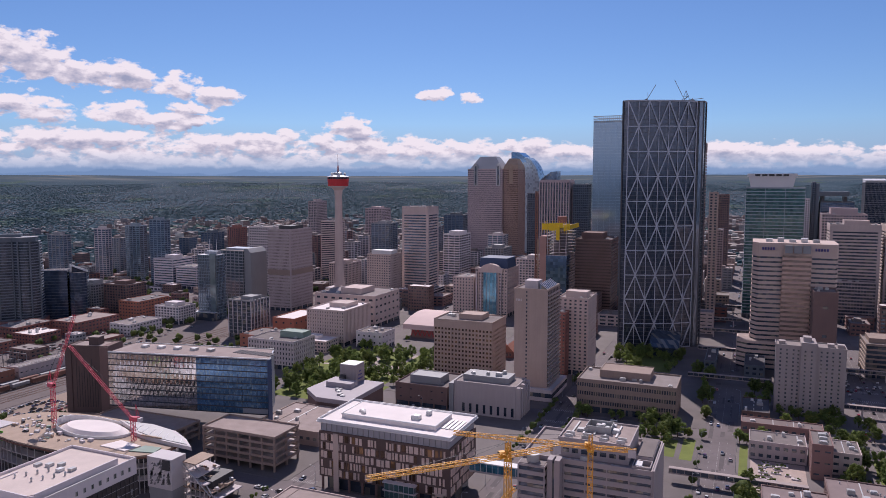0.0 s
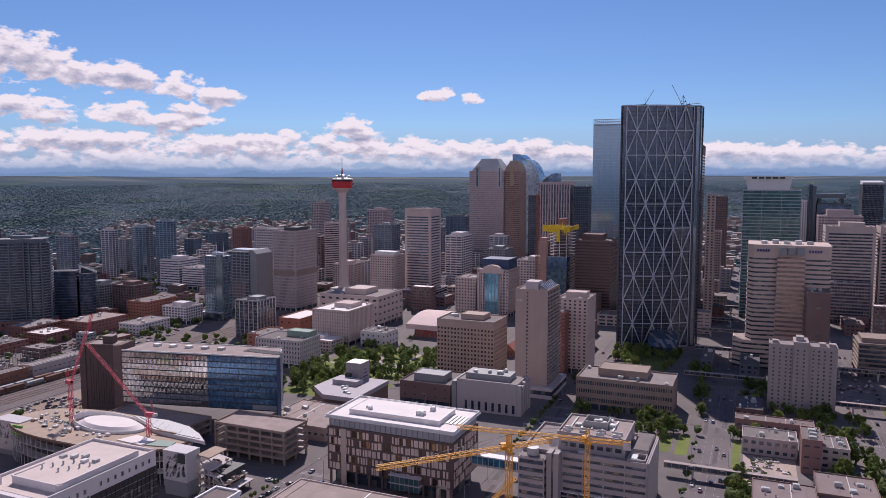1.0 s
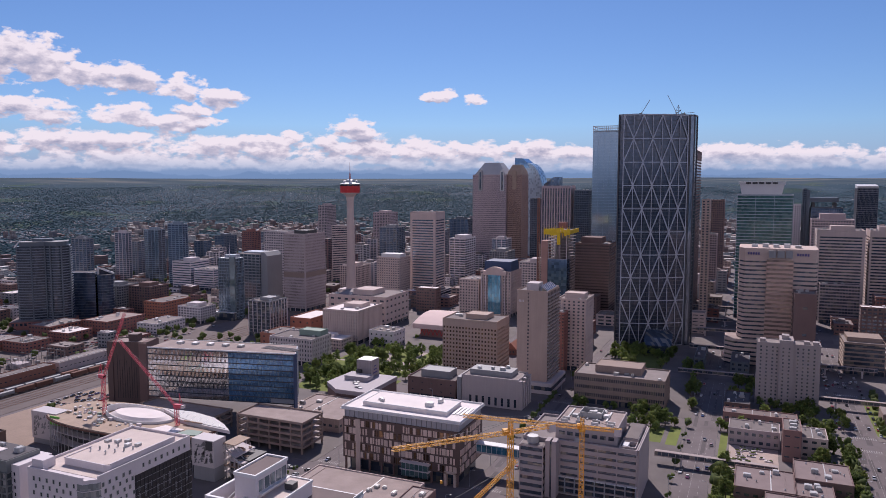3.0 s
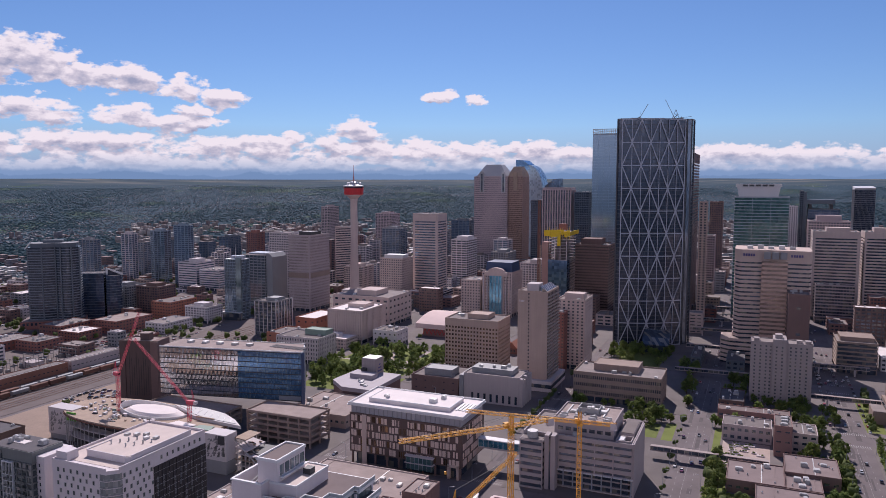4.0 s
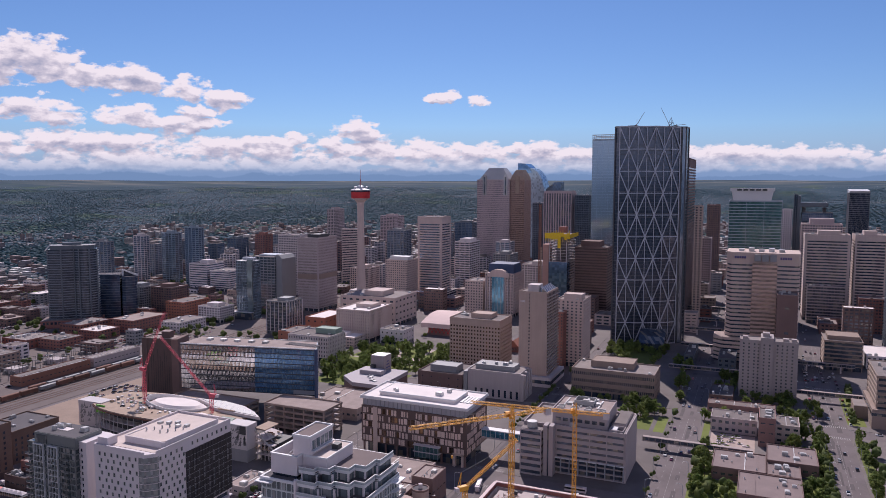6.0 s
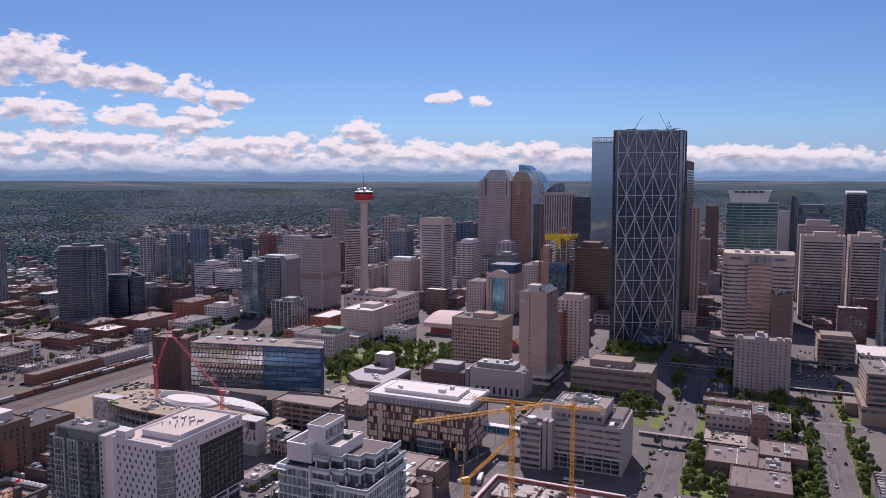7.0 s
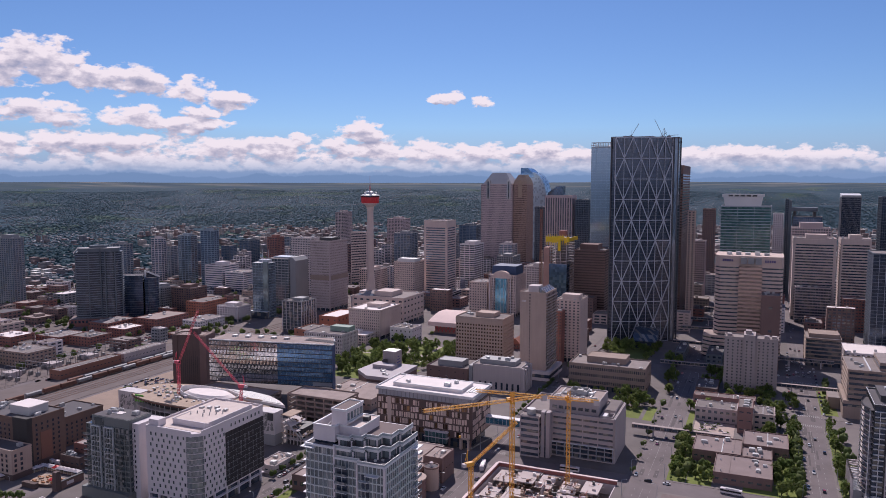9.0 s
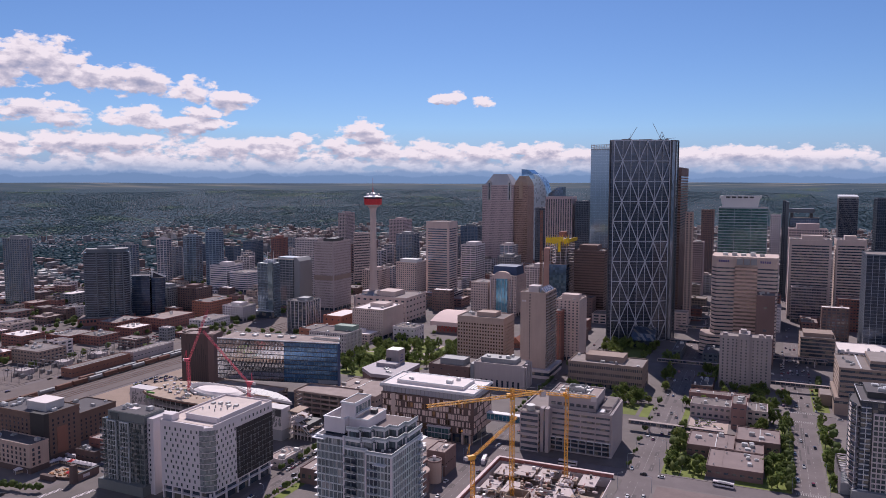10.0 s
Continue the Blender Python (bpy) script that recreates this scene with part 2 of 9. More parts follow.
M["timber"] = plain("plywood_formwork", (0.37, 0.285, 0.21), 0.85, 0.25, 0.15, 1.0)
M["tyre"] = plain("black_rubber", (0.02, 0.02, 0.02), 0.85, 0.1)
M["car_glass"] = plain("car_glass", (0.015, 0.018, 0.022), 0.1, 0.1)
M["bark"] = plain("bark", (0.10, 0.075, 0.055), 0.95, 0.25, 0.5, 4.0)
M["leaf"] = leaves("leaves", (0.21, 0.285, 0.09))
M["leaf_mid"] = leaves("street_leaves", (0.145, 0.195, 0.075))
M["leaf_dark"] = leaves("dark_leaves", (0.155, 0.205, 0.065))
# distance haze over the suburb trees is painted into this blue-green leaf colour
M["leaf_far"] = leaves("hazed_far_canopy", (0.058, 0.150, 0.20), 0.0026, 0.5, 1.1)
M["blue_sign"] = plain("navy_lettering", (0.08, 0.07, 0.22), 0.5, 0.1)
M["g_dark"] = glazing("dark_glass", (0.075, 0.10, 0.145), metal=0.45)
M["g_sky"] = glazing("sky_glass", (0.16, 0.23, 0.33), share=0.12, metal=0.6)
M["g_blue"] = glazing("blue_curtain_glass", (0.10, 0.225, 0.41), (0.20, 0.34, 0.48), 0.22, 0.55, 0.06, 1.03, 1.93, 0.02, 0.3)
M["g_green"] = glazing("green_glass", (0.055, 0.165, 0.165), (0.14, 0.26, 0.25), 0.3, 0.4)
M["g_teal"] = glazing("teal_glass", (0.10, 0.34, 0.50), (0.2, 0.45, 0.58), 0.3, 0.5)
M["g_bronze"] = glazing("bronze_glass", (0.09, 0.055, 0.04), (0.34, 0.2, 0.11), 0.25, 0.55)
M["g_black"] = glazing("black_glass", (0.040, 0.062, 0.105), (0.08, 0.10, 0.14), 0.2, 0.5)
M["mud"] = plain("weathered_tan_concrete", (0.29, 0.225, 0.185), 0.85, 0.14, streak=0.25)
M["condo_grey"] = plain("dark_grey_green_panel", (0.15, 0.165, 0.168), 0.6, 0.12, streak=0.15)
M["rose_wall"] = plain("rose_brown_brick", (0.27, 0.16, 0.14), 0.85, 0.15)
M["g_stone"] = glazing("brown_grey_glass", (0.20, 0.165, 0.165), (0.30, 0.26, 0.25), 0.2, 0.2, 0.2, 1.6, 3.8, 0.01, 0.2)
M["pink_brown"] = plain("brown_pink_granite", (0.36, 0.245, 0.20), 0.6, 0.15, streak=0.2)
M["terra_pale"] = plain("rosy_concrete", (0.42, 0.26, 0.21), 0.85, 0.2)
M["g_umber"] = glazing("umber_glass", (0.075, 0.05, 0.048), (0.10, 0.07, 0.065), 0.2, 0.3, 0.15, 3.0, 3.6, 0.01, 0.2)
M["pale_panel"] = plain("pale_blue_grey_panel", (0.52, 0.54, 0.565), 0.6, 0.08, streak=0.1)
M["slate"] = plain("slate_blue_panel", (0.10, 0.125, 0.155), 0.5, 0.12)
M["hall_grey"] = plain("weathered_pale_concrete", (0.43, 0.39, 0.375), 0.85, 0.1, streak=0.2)
M["stone_grey"] = plain("grey_brown_stone", (0.43, 0.37, 0.355), 0.8, 0.14, streak=0.3)
M["roof_brown"] = plain("brown_roof_felt", (0.17, 0.135, 0.125), 0.9, 0.2, 0.12, 2.0)
M["tan_brick"] = plain("brown_tan_brick", (0.165, 0.11, 0.085), 0.88, 0.18, small=2.2, streak=0.15)
M["rust_wall"] = plain("rust_red_boarding", (0.24, 0.12, 0.085), 0.85, 0.2)
M["g_mirror"] = glazing("pale_mirror_glass", (0.27, 0.385, 0.50), (0.29, 0.40, 0.51), 0.1, 0.62, 0.1, 1.6, 4.0, 0.001, 0.06)
M["g_pale"] = plain("pale_blue_mullions", (0.25, 0.32, 0.38), 0.35, 0.1, metal=0.4)
M["g_soft"] = glazing("soft_blue_glass", (0.27, 0.38, 0.48), (0.3, 0.4, 0.5), 0.1, 0.35, 0.25, 3.0, 4.0, 0.001, 0.08)
M["g_blue_far"] = glazing("slate_blue_glass", (0.11, 0.18, 0.29), (0.2, 0.28, 0.40), 0.2, 0.6)
M["g_condo"] = glazing("condo_glass", (0.075, 0.10, 0.112), (0.30, 0.305, 0.31), 0.18, 0.3, 0.1, 2.0, 3.0)


# ---- mesh building ----
class Mesh:
    """Collects boxes, prisms and bars into one mesh."""

    def __init__(self):
        self.v, self.f = [], []

    def add(self, verts, faces):
        k = len(self.v)
        self.v += verts
        self.f += [tuple(k + i for i in f) for f in faces]
        return self

    def box(self, x0, x1, y0, y1, z0, z1):
        return self.add([(x0, y0, z0), (x1, y0, z0), (x1, y1, z0), (x0, y1, z0), (x0, y0, z1), (x1, y0, z1), (x1, y1, z1), (x0, y1, z1)],
                        [(0, 3, 2, 1), (4, 5, 6, 7), (0, 1, 5, 4), (1, 2, 6, 5), (2, 3, 7, 6), (3, 0, 4, 7)])

    def prism(self, poly, z0, z1, scale=1.0, centre=None):
        n = len(poly)
        cx, cy = centre or (sum(p[0] for p in poly) / n, sum(p[1] for p in poly) / n)
        up = [(cx + (x - cx) * scale, cy + (y - cy) * scale) for x, y in poly]
        return self.add([(x, y, z0) for x, y in poly] + [(x, y, z1) for x, y in up],
                        [tuple(reversed(range(n))), tuple(range(n, 2 * n))] + [(i, (i + 1) % n, n + (i + 1) % n, n + i) for i in range(n)])

    def extrude_x(self, poly, x0, x1):
        """A profile of (y, z) points along x."""
        n = len(poly)
        return self.add([(x0, y, z) for y, z in poly] + [(x1, y, z) for y, z in poly],
                        [tuple(range(n)), tuple(reversed(range(n, 2 * n)))] + [(i, n + i, n + (i + 1) % n, (i + 1) % n) for i in range(n)])

    def extrude_y(self, poly, y0, y1):
        """A profile of (x, z) points along y."""
        n = len(poly)
        return self.add([(x, y0, z) for x, z in poly] + [(x, y1, z) for x, z in poly],
                        [tuple(reversed(range(n))), tuple(range(n, 2 * n))] + [(i, (i + 1) % n, n + (i + 1) % n, n + i) for i in range(n)])

    def bar(self, a, b, w, d=None):
        """A square bar from a to b."""
        a, b = Vector(a), Vector(b)
        way = (b - a).normalized()
        side = way.cross(Vector((0, 0, 1)))
        side = side.normalized() if side.length > 1e-4 else Vector((1, 0, 0))
        up = side.cross(way)
        s, u = side * w / 2, up * (d or w) / 2
        return self.add([tuple(p + q) for p in (a, b) for q in (-s - u, s - u, s + u, -s + u)],
                        [(0, 1, 2, 3), (7, 6, 5, 4), (0, 4, 5, 1), (1, 5, 6, 2), (2, 6, 7, 3), (3, 7, 4, 0)])

    def lathe(self, profile, n=24, cx=0.0, cy=0.0):
        """Turned about z: (radius, height) points from below."""
        k = len(self.v)
        for r, z in profile:
            self.v += [(cx + r * math.cos(2 * math.pi * i / n), cy + r * math.sin(2 * math.pi * i / n), z) for i in range(n)]
        for j in range(len(profile) - 1):
            self.f += [(k + j * n + i, k + j * n + (i + 1) % n, k + (j + 1) * n + (i + 1) % n, k + (j + 1) * n + i) for i in range(n)]
        self.f.append(tuple(k + i for i in reversed(range(n))))
        self.f.append(tuple(k + (len(profile) - 1) * n + i for i in range(n)))
        return self

    def ring(self, x0, x1, y0, y1, z0, z1, t):
        """Four walls round a rectangle."""
        self.box(x0, x1, y0, y0 + t, z0, z1).box(x0, x1, y1 - t, y1, z0, z1)
        return self.box(x0, x0 + t, y0 + t, y1 - t, z0, z1).box(x1 - t, x1, y0 + t, y1 - t, z0, z1)

    def data(self, name, mat):
        me = bpy.data.meshes.new(name)
        me.from_pydata(self.v, [], self.f)
        me.update()
        me.materials.append(mat)
        return me


def part(name, mesh, mat, parent, label="", stuff=False):
    """One mesh under a thing or under a part."""
    ob = new(name, mesh if isinstance(mesh, bpy.types.Mesh) else mesh.data(name, mat))
    ob.parent = parent
    return tagged(ob, label, kind="stuff" if stuff else "")


def thing(name, label, category, x=0.0, y=0.0, z=0.0, group="", turn=0.0, kind=""):
    ob = new(name)
    ob.matrix_basis = pose(x, y, z, 0, 0, turn)
    return tagged(ob, label, category, group, kind)


def setting(name, mesh, mat, label, category="ground"):
    return tagged(new(name, mesh.data(name, mat)), label, category, kind="structure")


rng = random.Random(7)
TAKEN = []      # footprints on the ground: x0, x1, y0, y1


def free(x0, x1, y0, y1, gap=0.0):
    return all(x1 + gap <= a or x0 - gap >= b or y1 + gap <= c or y0 - gap >= d for a, b, c, d in TAKEN)


# ---- ground, roads and blocks ----
def terrain(x, y):
    """The plain round the centre rises towards the far horizon."""
    r = math.hypot(x - 20, y + 60)
    if r < 1700:
        return 0.0
    k = (r - 1700) / 3240
    a = math.degrees(math.atan2(x - 20, y + 60))
    roll = 9 * k * max(0.0, noise.noise((x * 0.0011, y * 0.0011, 3.0)))
    ridge = 15.0 * k * min(1.0, max(0.0, (a + 14) / 7)) * (0.75 + 0.5 * noise.noise((x * 0.0014, y * 0.0014, 8.0)))
    brim = 8.0 * max(0.0, (k - 0.72) / 0.28) * min(1.0, max(0.3, (4 - a) / 16))
    return 172.0 * k ** 1.25 + roll * min(1, k * 2) + ridge + brim


def ground_material():
    m, N, b = material("plain_and_suburb")
    co = coords(N)
    a, c = N.noise(co, 0.006, 5.0), N.noise(co, 0.09, 6.0, 0.7)
    # the blue in the town and field colours is painted distance haze
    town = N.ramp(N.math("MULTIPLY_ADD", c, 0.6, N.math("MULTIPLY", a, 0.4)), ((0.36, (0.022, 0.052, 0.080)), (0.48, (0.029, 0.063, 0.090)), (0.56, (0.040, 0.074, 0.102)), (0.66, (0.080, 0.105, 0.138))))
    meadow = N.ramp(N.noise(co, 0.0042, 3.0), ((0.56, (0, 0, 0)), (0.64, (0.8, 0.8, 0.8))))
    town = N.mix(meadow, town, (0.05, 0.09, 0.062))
    sep = N.n("ShaderNodeSeparateXYZ")
    N.put(sep.inputs[0], co)
    # strips of fields and woods lie across the view
    across = N.math("ADD", N.math("MULTIPLY", sep.outputs[0], 0.92), N.math("MULTIPLY", sep.outputs[1], 0.39))
    along = N.math("SUBTRACT", N.math("MULTIPLY", sep.outputs[1], 0.92), N.math("MULTIPLY", sep.outputs[0], 0.39))
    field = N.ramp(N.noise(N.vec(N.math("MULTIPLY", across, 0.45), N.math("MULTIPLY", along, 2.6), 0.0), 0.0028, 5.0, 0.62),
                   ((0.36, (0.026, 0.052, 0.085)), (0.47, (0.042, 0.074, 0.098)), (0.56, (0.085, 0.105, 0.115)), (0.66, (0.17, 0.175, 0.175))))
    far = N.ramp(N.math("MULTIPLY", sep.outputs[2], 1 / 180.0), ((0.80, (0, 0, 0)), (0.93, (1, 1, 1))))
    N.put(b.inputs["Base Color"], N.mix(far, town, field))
    b.inputs["Roughness"].default_value = 0.95
    b.inputs["Specular IOR Level"].default_value = 0.1
    return m


def build_ground():
    g = Mesh()
    radii = [0, 380, 400, 800, 1200, 1500, 1700] + [1700 + 108 * i for i in range(1, 31)]
    n = 120
    verts = [(20, -60, -9.0)]
    for r in radii[1:]:
        for i in range(n):
            t = 2 * math.pi * i / n
            x, y = 20 + r * math.sin(t), -60 + r * math.cos(t)
            verts.append((x, y, terrain(x, y) if r > 390 else -9.0))
    faces = [(0, 1 + (i + 1) % n, 1 + i) for i in range(n)]
    for k in range(len(radii) - 2):
        p, q = 1 + k * n, 1 + (k + 1) * n
        faces += [(p + i, p + (i + 1) % n, q + (i + 1) % n, q + i) for i in range(n)]
    g.add(verts, faces)
    ob = setting("ground", g, ground_material(), "wide green plain with suburbs, tinted blue for haze, reaching the horizon")
    for poly in ob.data.polygons:
        poly.use_smooth = True


build_ground()
AVENUES = ((91, 250), (-5, 73), (-107, -24), (-208, -125), (-338, -224), (-438, -354), (-474, -452), (-612, -562), (-735, -628), (-850, -751), (-965, -866), (-1080, -981))
STREETS = ((-60, 60), (76, 299), (317, 471), (489, 602), (618, 777), (793, 942), (958, 1112), (1128, 1282), (1298, 1450))
PIT = (-104, -30, 110, 298)
setting("road", Mesh().box(-1090, PIT[0], -470, 1462, -0.4, 0.03).box(PIT[1], 440, -470, 1462, -0.4, 0.03).box(PIT[0], PIT[1], -470, PIT[2], -0.4, 0.03).box(PIT[0], PIT[1], PIT[3], 1462, -0.4, 0.03), M["asphalt"], "grey asphalt streets between the city blocks", "road")


def build_blocks():
    for y0, y1 in STREETS:
        spans = [s for s in AVENUES]
        if 300 < y0 < 600:
            spans = [s for s in spans if s not in ((-338, -224), (-438, -354))] + [(-438, -224)]
        for x0, x1 in spans:
            if y0 == 76 and x1 == -24:
                continue
            p = Mesh().box(x0 + 0.3, x1 - 0.3, y0 + 0.3, y1 - 0.3, 0.0, 0.17)
            p.ring(x0, x1, y0, y1, 0.0, 0.15, 0.3)
            setting("pavement", p, M["lot" if x1 < -470 else "pavement"], "grey concrete pavement of a city block with a kerb", "pavement")
    p = Mesh().box(-29, -24, 76, 299, 0.0, 0.16)
    setting("pavement", p, M["pavement"], "narrow concrete pavement beside the building pit", "pavement")


build_blocks()


def build_markings():
    m = Mesh()
    for c, half in ((82, 8.5), (-14.5, 9), (-116, 8.5), (-216, 7.5)):
        for lane in (-half / 2, 0.0, half / 2):
            y = 80.0
            while y < 770:
                if not any(abs(y - s) < 12 for s in (308, 480, 610, 68)):
                    m.box(c + lane - 0.09, c + lane + 0.09, y, y + (3 if lane else 5.5), 0.031, 0.036)
                y += 9 if lane else 6.5
        for s in (308, 480, 610):
            for d in (-12, 12):
                if (s + c) % 2 < 1.2:
                    for k in range(int(2 * half / 1.3)):
                        x = c - half + 0.5 + 1.3 * k
                        m.box(x, x + 0.6, s + d - 1.4, s + d + 1.4, 0.031, 0.036)
                    m.box(c - half, c + half, s + d * 1.22 - 0.2, s + d * 1.22 + 0.2, 0.031, 0.036)
    patch = Mesh()
    q = random.Random(15)
    for c, half in ((82, 8.5), (-14.5, 9), (-116, 8.5), (-216, 7.5)):
        for _ in range(46):
            x, y = c + q.uniform(-half, half - 3), q.uniform(80, 760)
            patch.box(x, x + q.choice((1.2, 2.5, 3.4)), y, y + q.uniform(3, 26), 0.0305, 0.0335 + 0.0001 * q.randint(0, 9))
    setting("asphalt_patches", patch, M["patch"], "darker patched strips of asphalt in the streets", "road")
    ob = setting("road_markings", m, M["paint"], "worn white lane lines and crossings", "road marking")


build_markings()


M["brown_lot"] = plain("worn_brown_asphalt", (0.19, 0.15, 0.138), 0.95, 0.3, 0.08, 0.5)


def lawn(x0, x1, y0, y1):
    setting("lawn", Mesh().box(x0, x1, y0, y1, 0.1, 0.19), M["grass"], "mown green lawn beside the street", "lawn")


for box_ in ((-54, -38, 432, 462), (-35, -28, 430, 466), (-3.5, 7.5, 319, 392), (8, 22.5, 319, 358), (-3, 1.5, 404, 468), (57, 71, 337, 380), (67, 71, 381, 468), (45, 66, 466, 470), (93, 99, 330, 465), (92, 104, 500, 590), (-345, -262, 500, 596),
             (-330, -255, 446, 498), (-100, -60, 625, 690), (40, 72, 318, 336), (92, 106, 120, 290), (-206, -200, 120, 290), (-1075, -990, 500, 590)):
    lawn(*box_)
setting("brown_lot", Mesh().box(-3, 60, 226, 297, 0.1, 0.2), M["brown_lot"], "worn brown parking lot beside the street", "ground")
setting("bare_earth", Mesh().box(-473, -404, 150, 470, 0.05, 0.24), M["dirt"], "pale bare earth of a cleared building site", "ground")


M["path"] = plain("pale_park_paving", (0.40, 0.34, 0.305), 0.9, 0.25, 0.15, 1.5)


def build_park_paths():
    p = Mesh().box(-300, -258, 528, 556, 0.1, 0.215).box(-344, -300, 540, 543.5, 0.1, 0.205).box(-280, -276, 556, 598, 0.1, 0.205).box(-262, -240, 560, 563.5, 0.1, 0.21)
    p.prism([(-330, 502), (-326, 500), (-298, 528), (-302, 530)], 0.1, 0.208).prism([(-318, 598), (-314, 598), (-296, 556), (-300, 556)], 0.1, 0.209)
    setting("park_path", p, M["path"], "pale paved paths and plaza in the park", "pavement")
    TAKEN.append((-299, -259, 529, 555))
    r = random.Random(8)
    for _ in range(16):
        x, y = r.uniform(-296, -262), r.uniform(531, 553)
        b = thing("planter", "low stone planter with small green shrubs", "planter", x, y, 0.215, "planters of the park")
        w = r.uniform(1.0, 2.4)
        part("box", Mesh().lathe([(w, 0), (w * 1.05, 0.8), (w * 0.9, 0.8), (w * 0.9, 0.6)], 10), M["concrete"], b)
        part("shrub", Mesh().lathe([(w * 0.7, 0.5), (w * 0.85, 1.1), (w * 0.4, 1.8), (0.1, 2.0)], 7), M["leaf"], b)


build_park_paths()

# ---- railway ----
def build_rail():
    setting("rail_bed", Mesh().box(-558, -478, 60, 1440, 0.0, 0.25), M["gravel"], "brown ballast of the railway through the city", "railway")
    r = Mesh()
    for c in (-492, -497, -502, -509, -516, -523):
        for d in (-0.75, 0.75):
            r.box(c + d - 0.07, c + d + 0.07, 60, 1440, 0.25, 0.42)
    setting("rails", r, M["rust"], "rusty steel rails side by side", "railway")

    def wagon(y, x, kind, length=16.0):
        w = thing("freight_wagon", {"box": "closed rusty box wagon standing on the tracks", "hopper": "grey hopper wagon standing on the tracks"}[kind], "rail wagon", x, y, 0.42, "wagons of the freight train")
        mat = M["rust"] if kind == "box" else M["grey_panel"]
        b = Mesh()
        if kind == "box":
            b.extrude_y([(-1.5, 1.1), (1.5, 1.1), (1.5, 4.2), (0.9, 4.6), (-0.9, 4.6), (-1.5, 4.2)], -length / 2 + 0.6, length / 2 - 0.6)
        else:
            b.extrude_y([(-0.7, 0.9), (0.7, 0.9), (1.5, 2.0), (1.5, 3.9), (0.8, 4.3), (-0.8, 4.3), (-1.5, 3.9), (-1.5, 2.0)], -length / 2 + 0.8, length / 2 - 0.8)
        part("body", b, mat, w)
        part("frame", Mesh().box(-1.2, 1.2, -length / 2, length / 2, 0.75, 1.05), M["dark_panel"], w)
        for s in (-1, 1):
            yb = s * (length / 2 - 2.4)
            part("bogie", Mesh().extrude_x([(yb - 1.4, 0.45), (yb - 0.9, 0.02), (yb - 0.45, 0.45), (yb + 0.45, 0.45), (yb + 0.9, 0.02), (yb + 1.4, 0.45), (yb + 0.5, 0.8), (yb - 0.5, 0.8)], -0.85, 0.85), M["dark_panel"], w)

    for k in range(24):
        wagon(130 + 17 * k, -516, "box" if k % 3 else "hopper")
    for k in range(9):
        wagon(330 + 17 * k, -523, "hopper" if k % 4 else "box")


def wheel_geometry(x, y, z, r, w, n=10):
    """An upright disc with its axle along x."""
    v = [(x + s * w / 2, y + r * math.cos(2 * math.pi * i / n), z + r * math.sin(2 * math.pi * i / n)) for s in (-1, 1) for i in range(n)]
    f = [tuple(range(n)), tuple(reversed(range(n, 2 * n)))] + [(i, n + i, n + (i + 1) % n, (i + 1) % n) for i in range(n)]
    return v, f


build_rail()


# ---- buildings ----
def roof_units(b, x0, x1, y0, y1, z, count, seed):
    r = random.Random(seed)
    rest = Mesh()
    for _ in range(count):
        w, d, h = r.uniform(1.5, 4.0), r.uniform(1.5, 4.0), r.uniform(0.9, 2.2)
        if x1 - x0 < w + 3 or y1 - y0 < d + 3:
            continue
        x, y = r.uniform(x0 + 1.4, x1 - w - 1.4), r.uniform(y0 + 1.4, y1 - d - 1.4)
        u = rest if b.location.y > 620 or b.location.x < -560 else Mesh()
        u.box(x, x + w, y, y + d, z, z + h)
        u.box(x + 0.3, x + w - 0.3, y + 0.3, y + d - 0.3, z + h, z + h + 0.25)
        if u is not rest:
            part("rooftop_unit", u, M["unit"], b)
    if rest.v:
        part("roof_plant", rest, M["unit"], b, stuff=True)


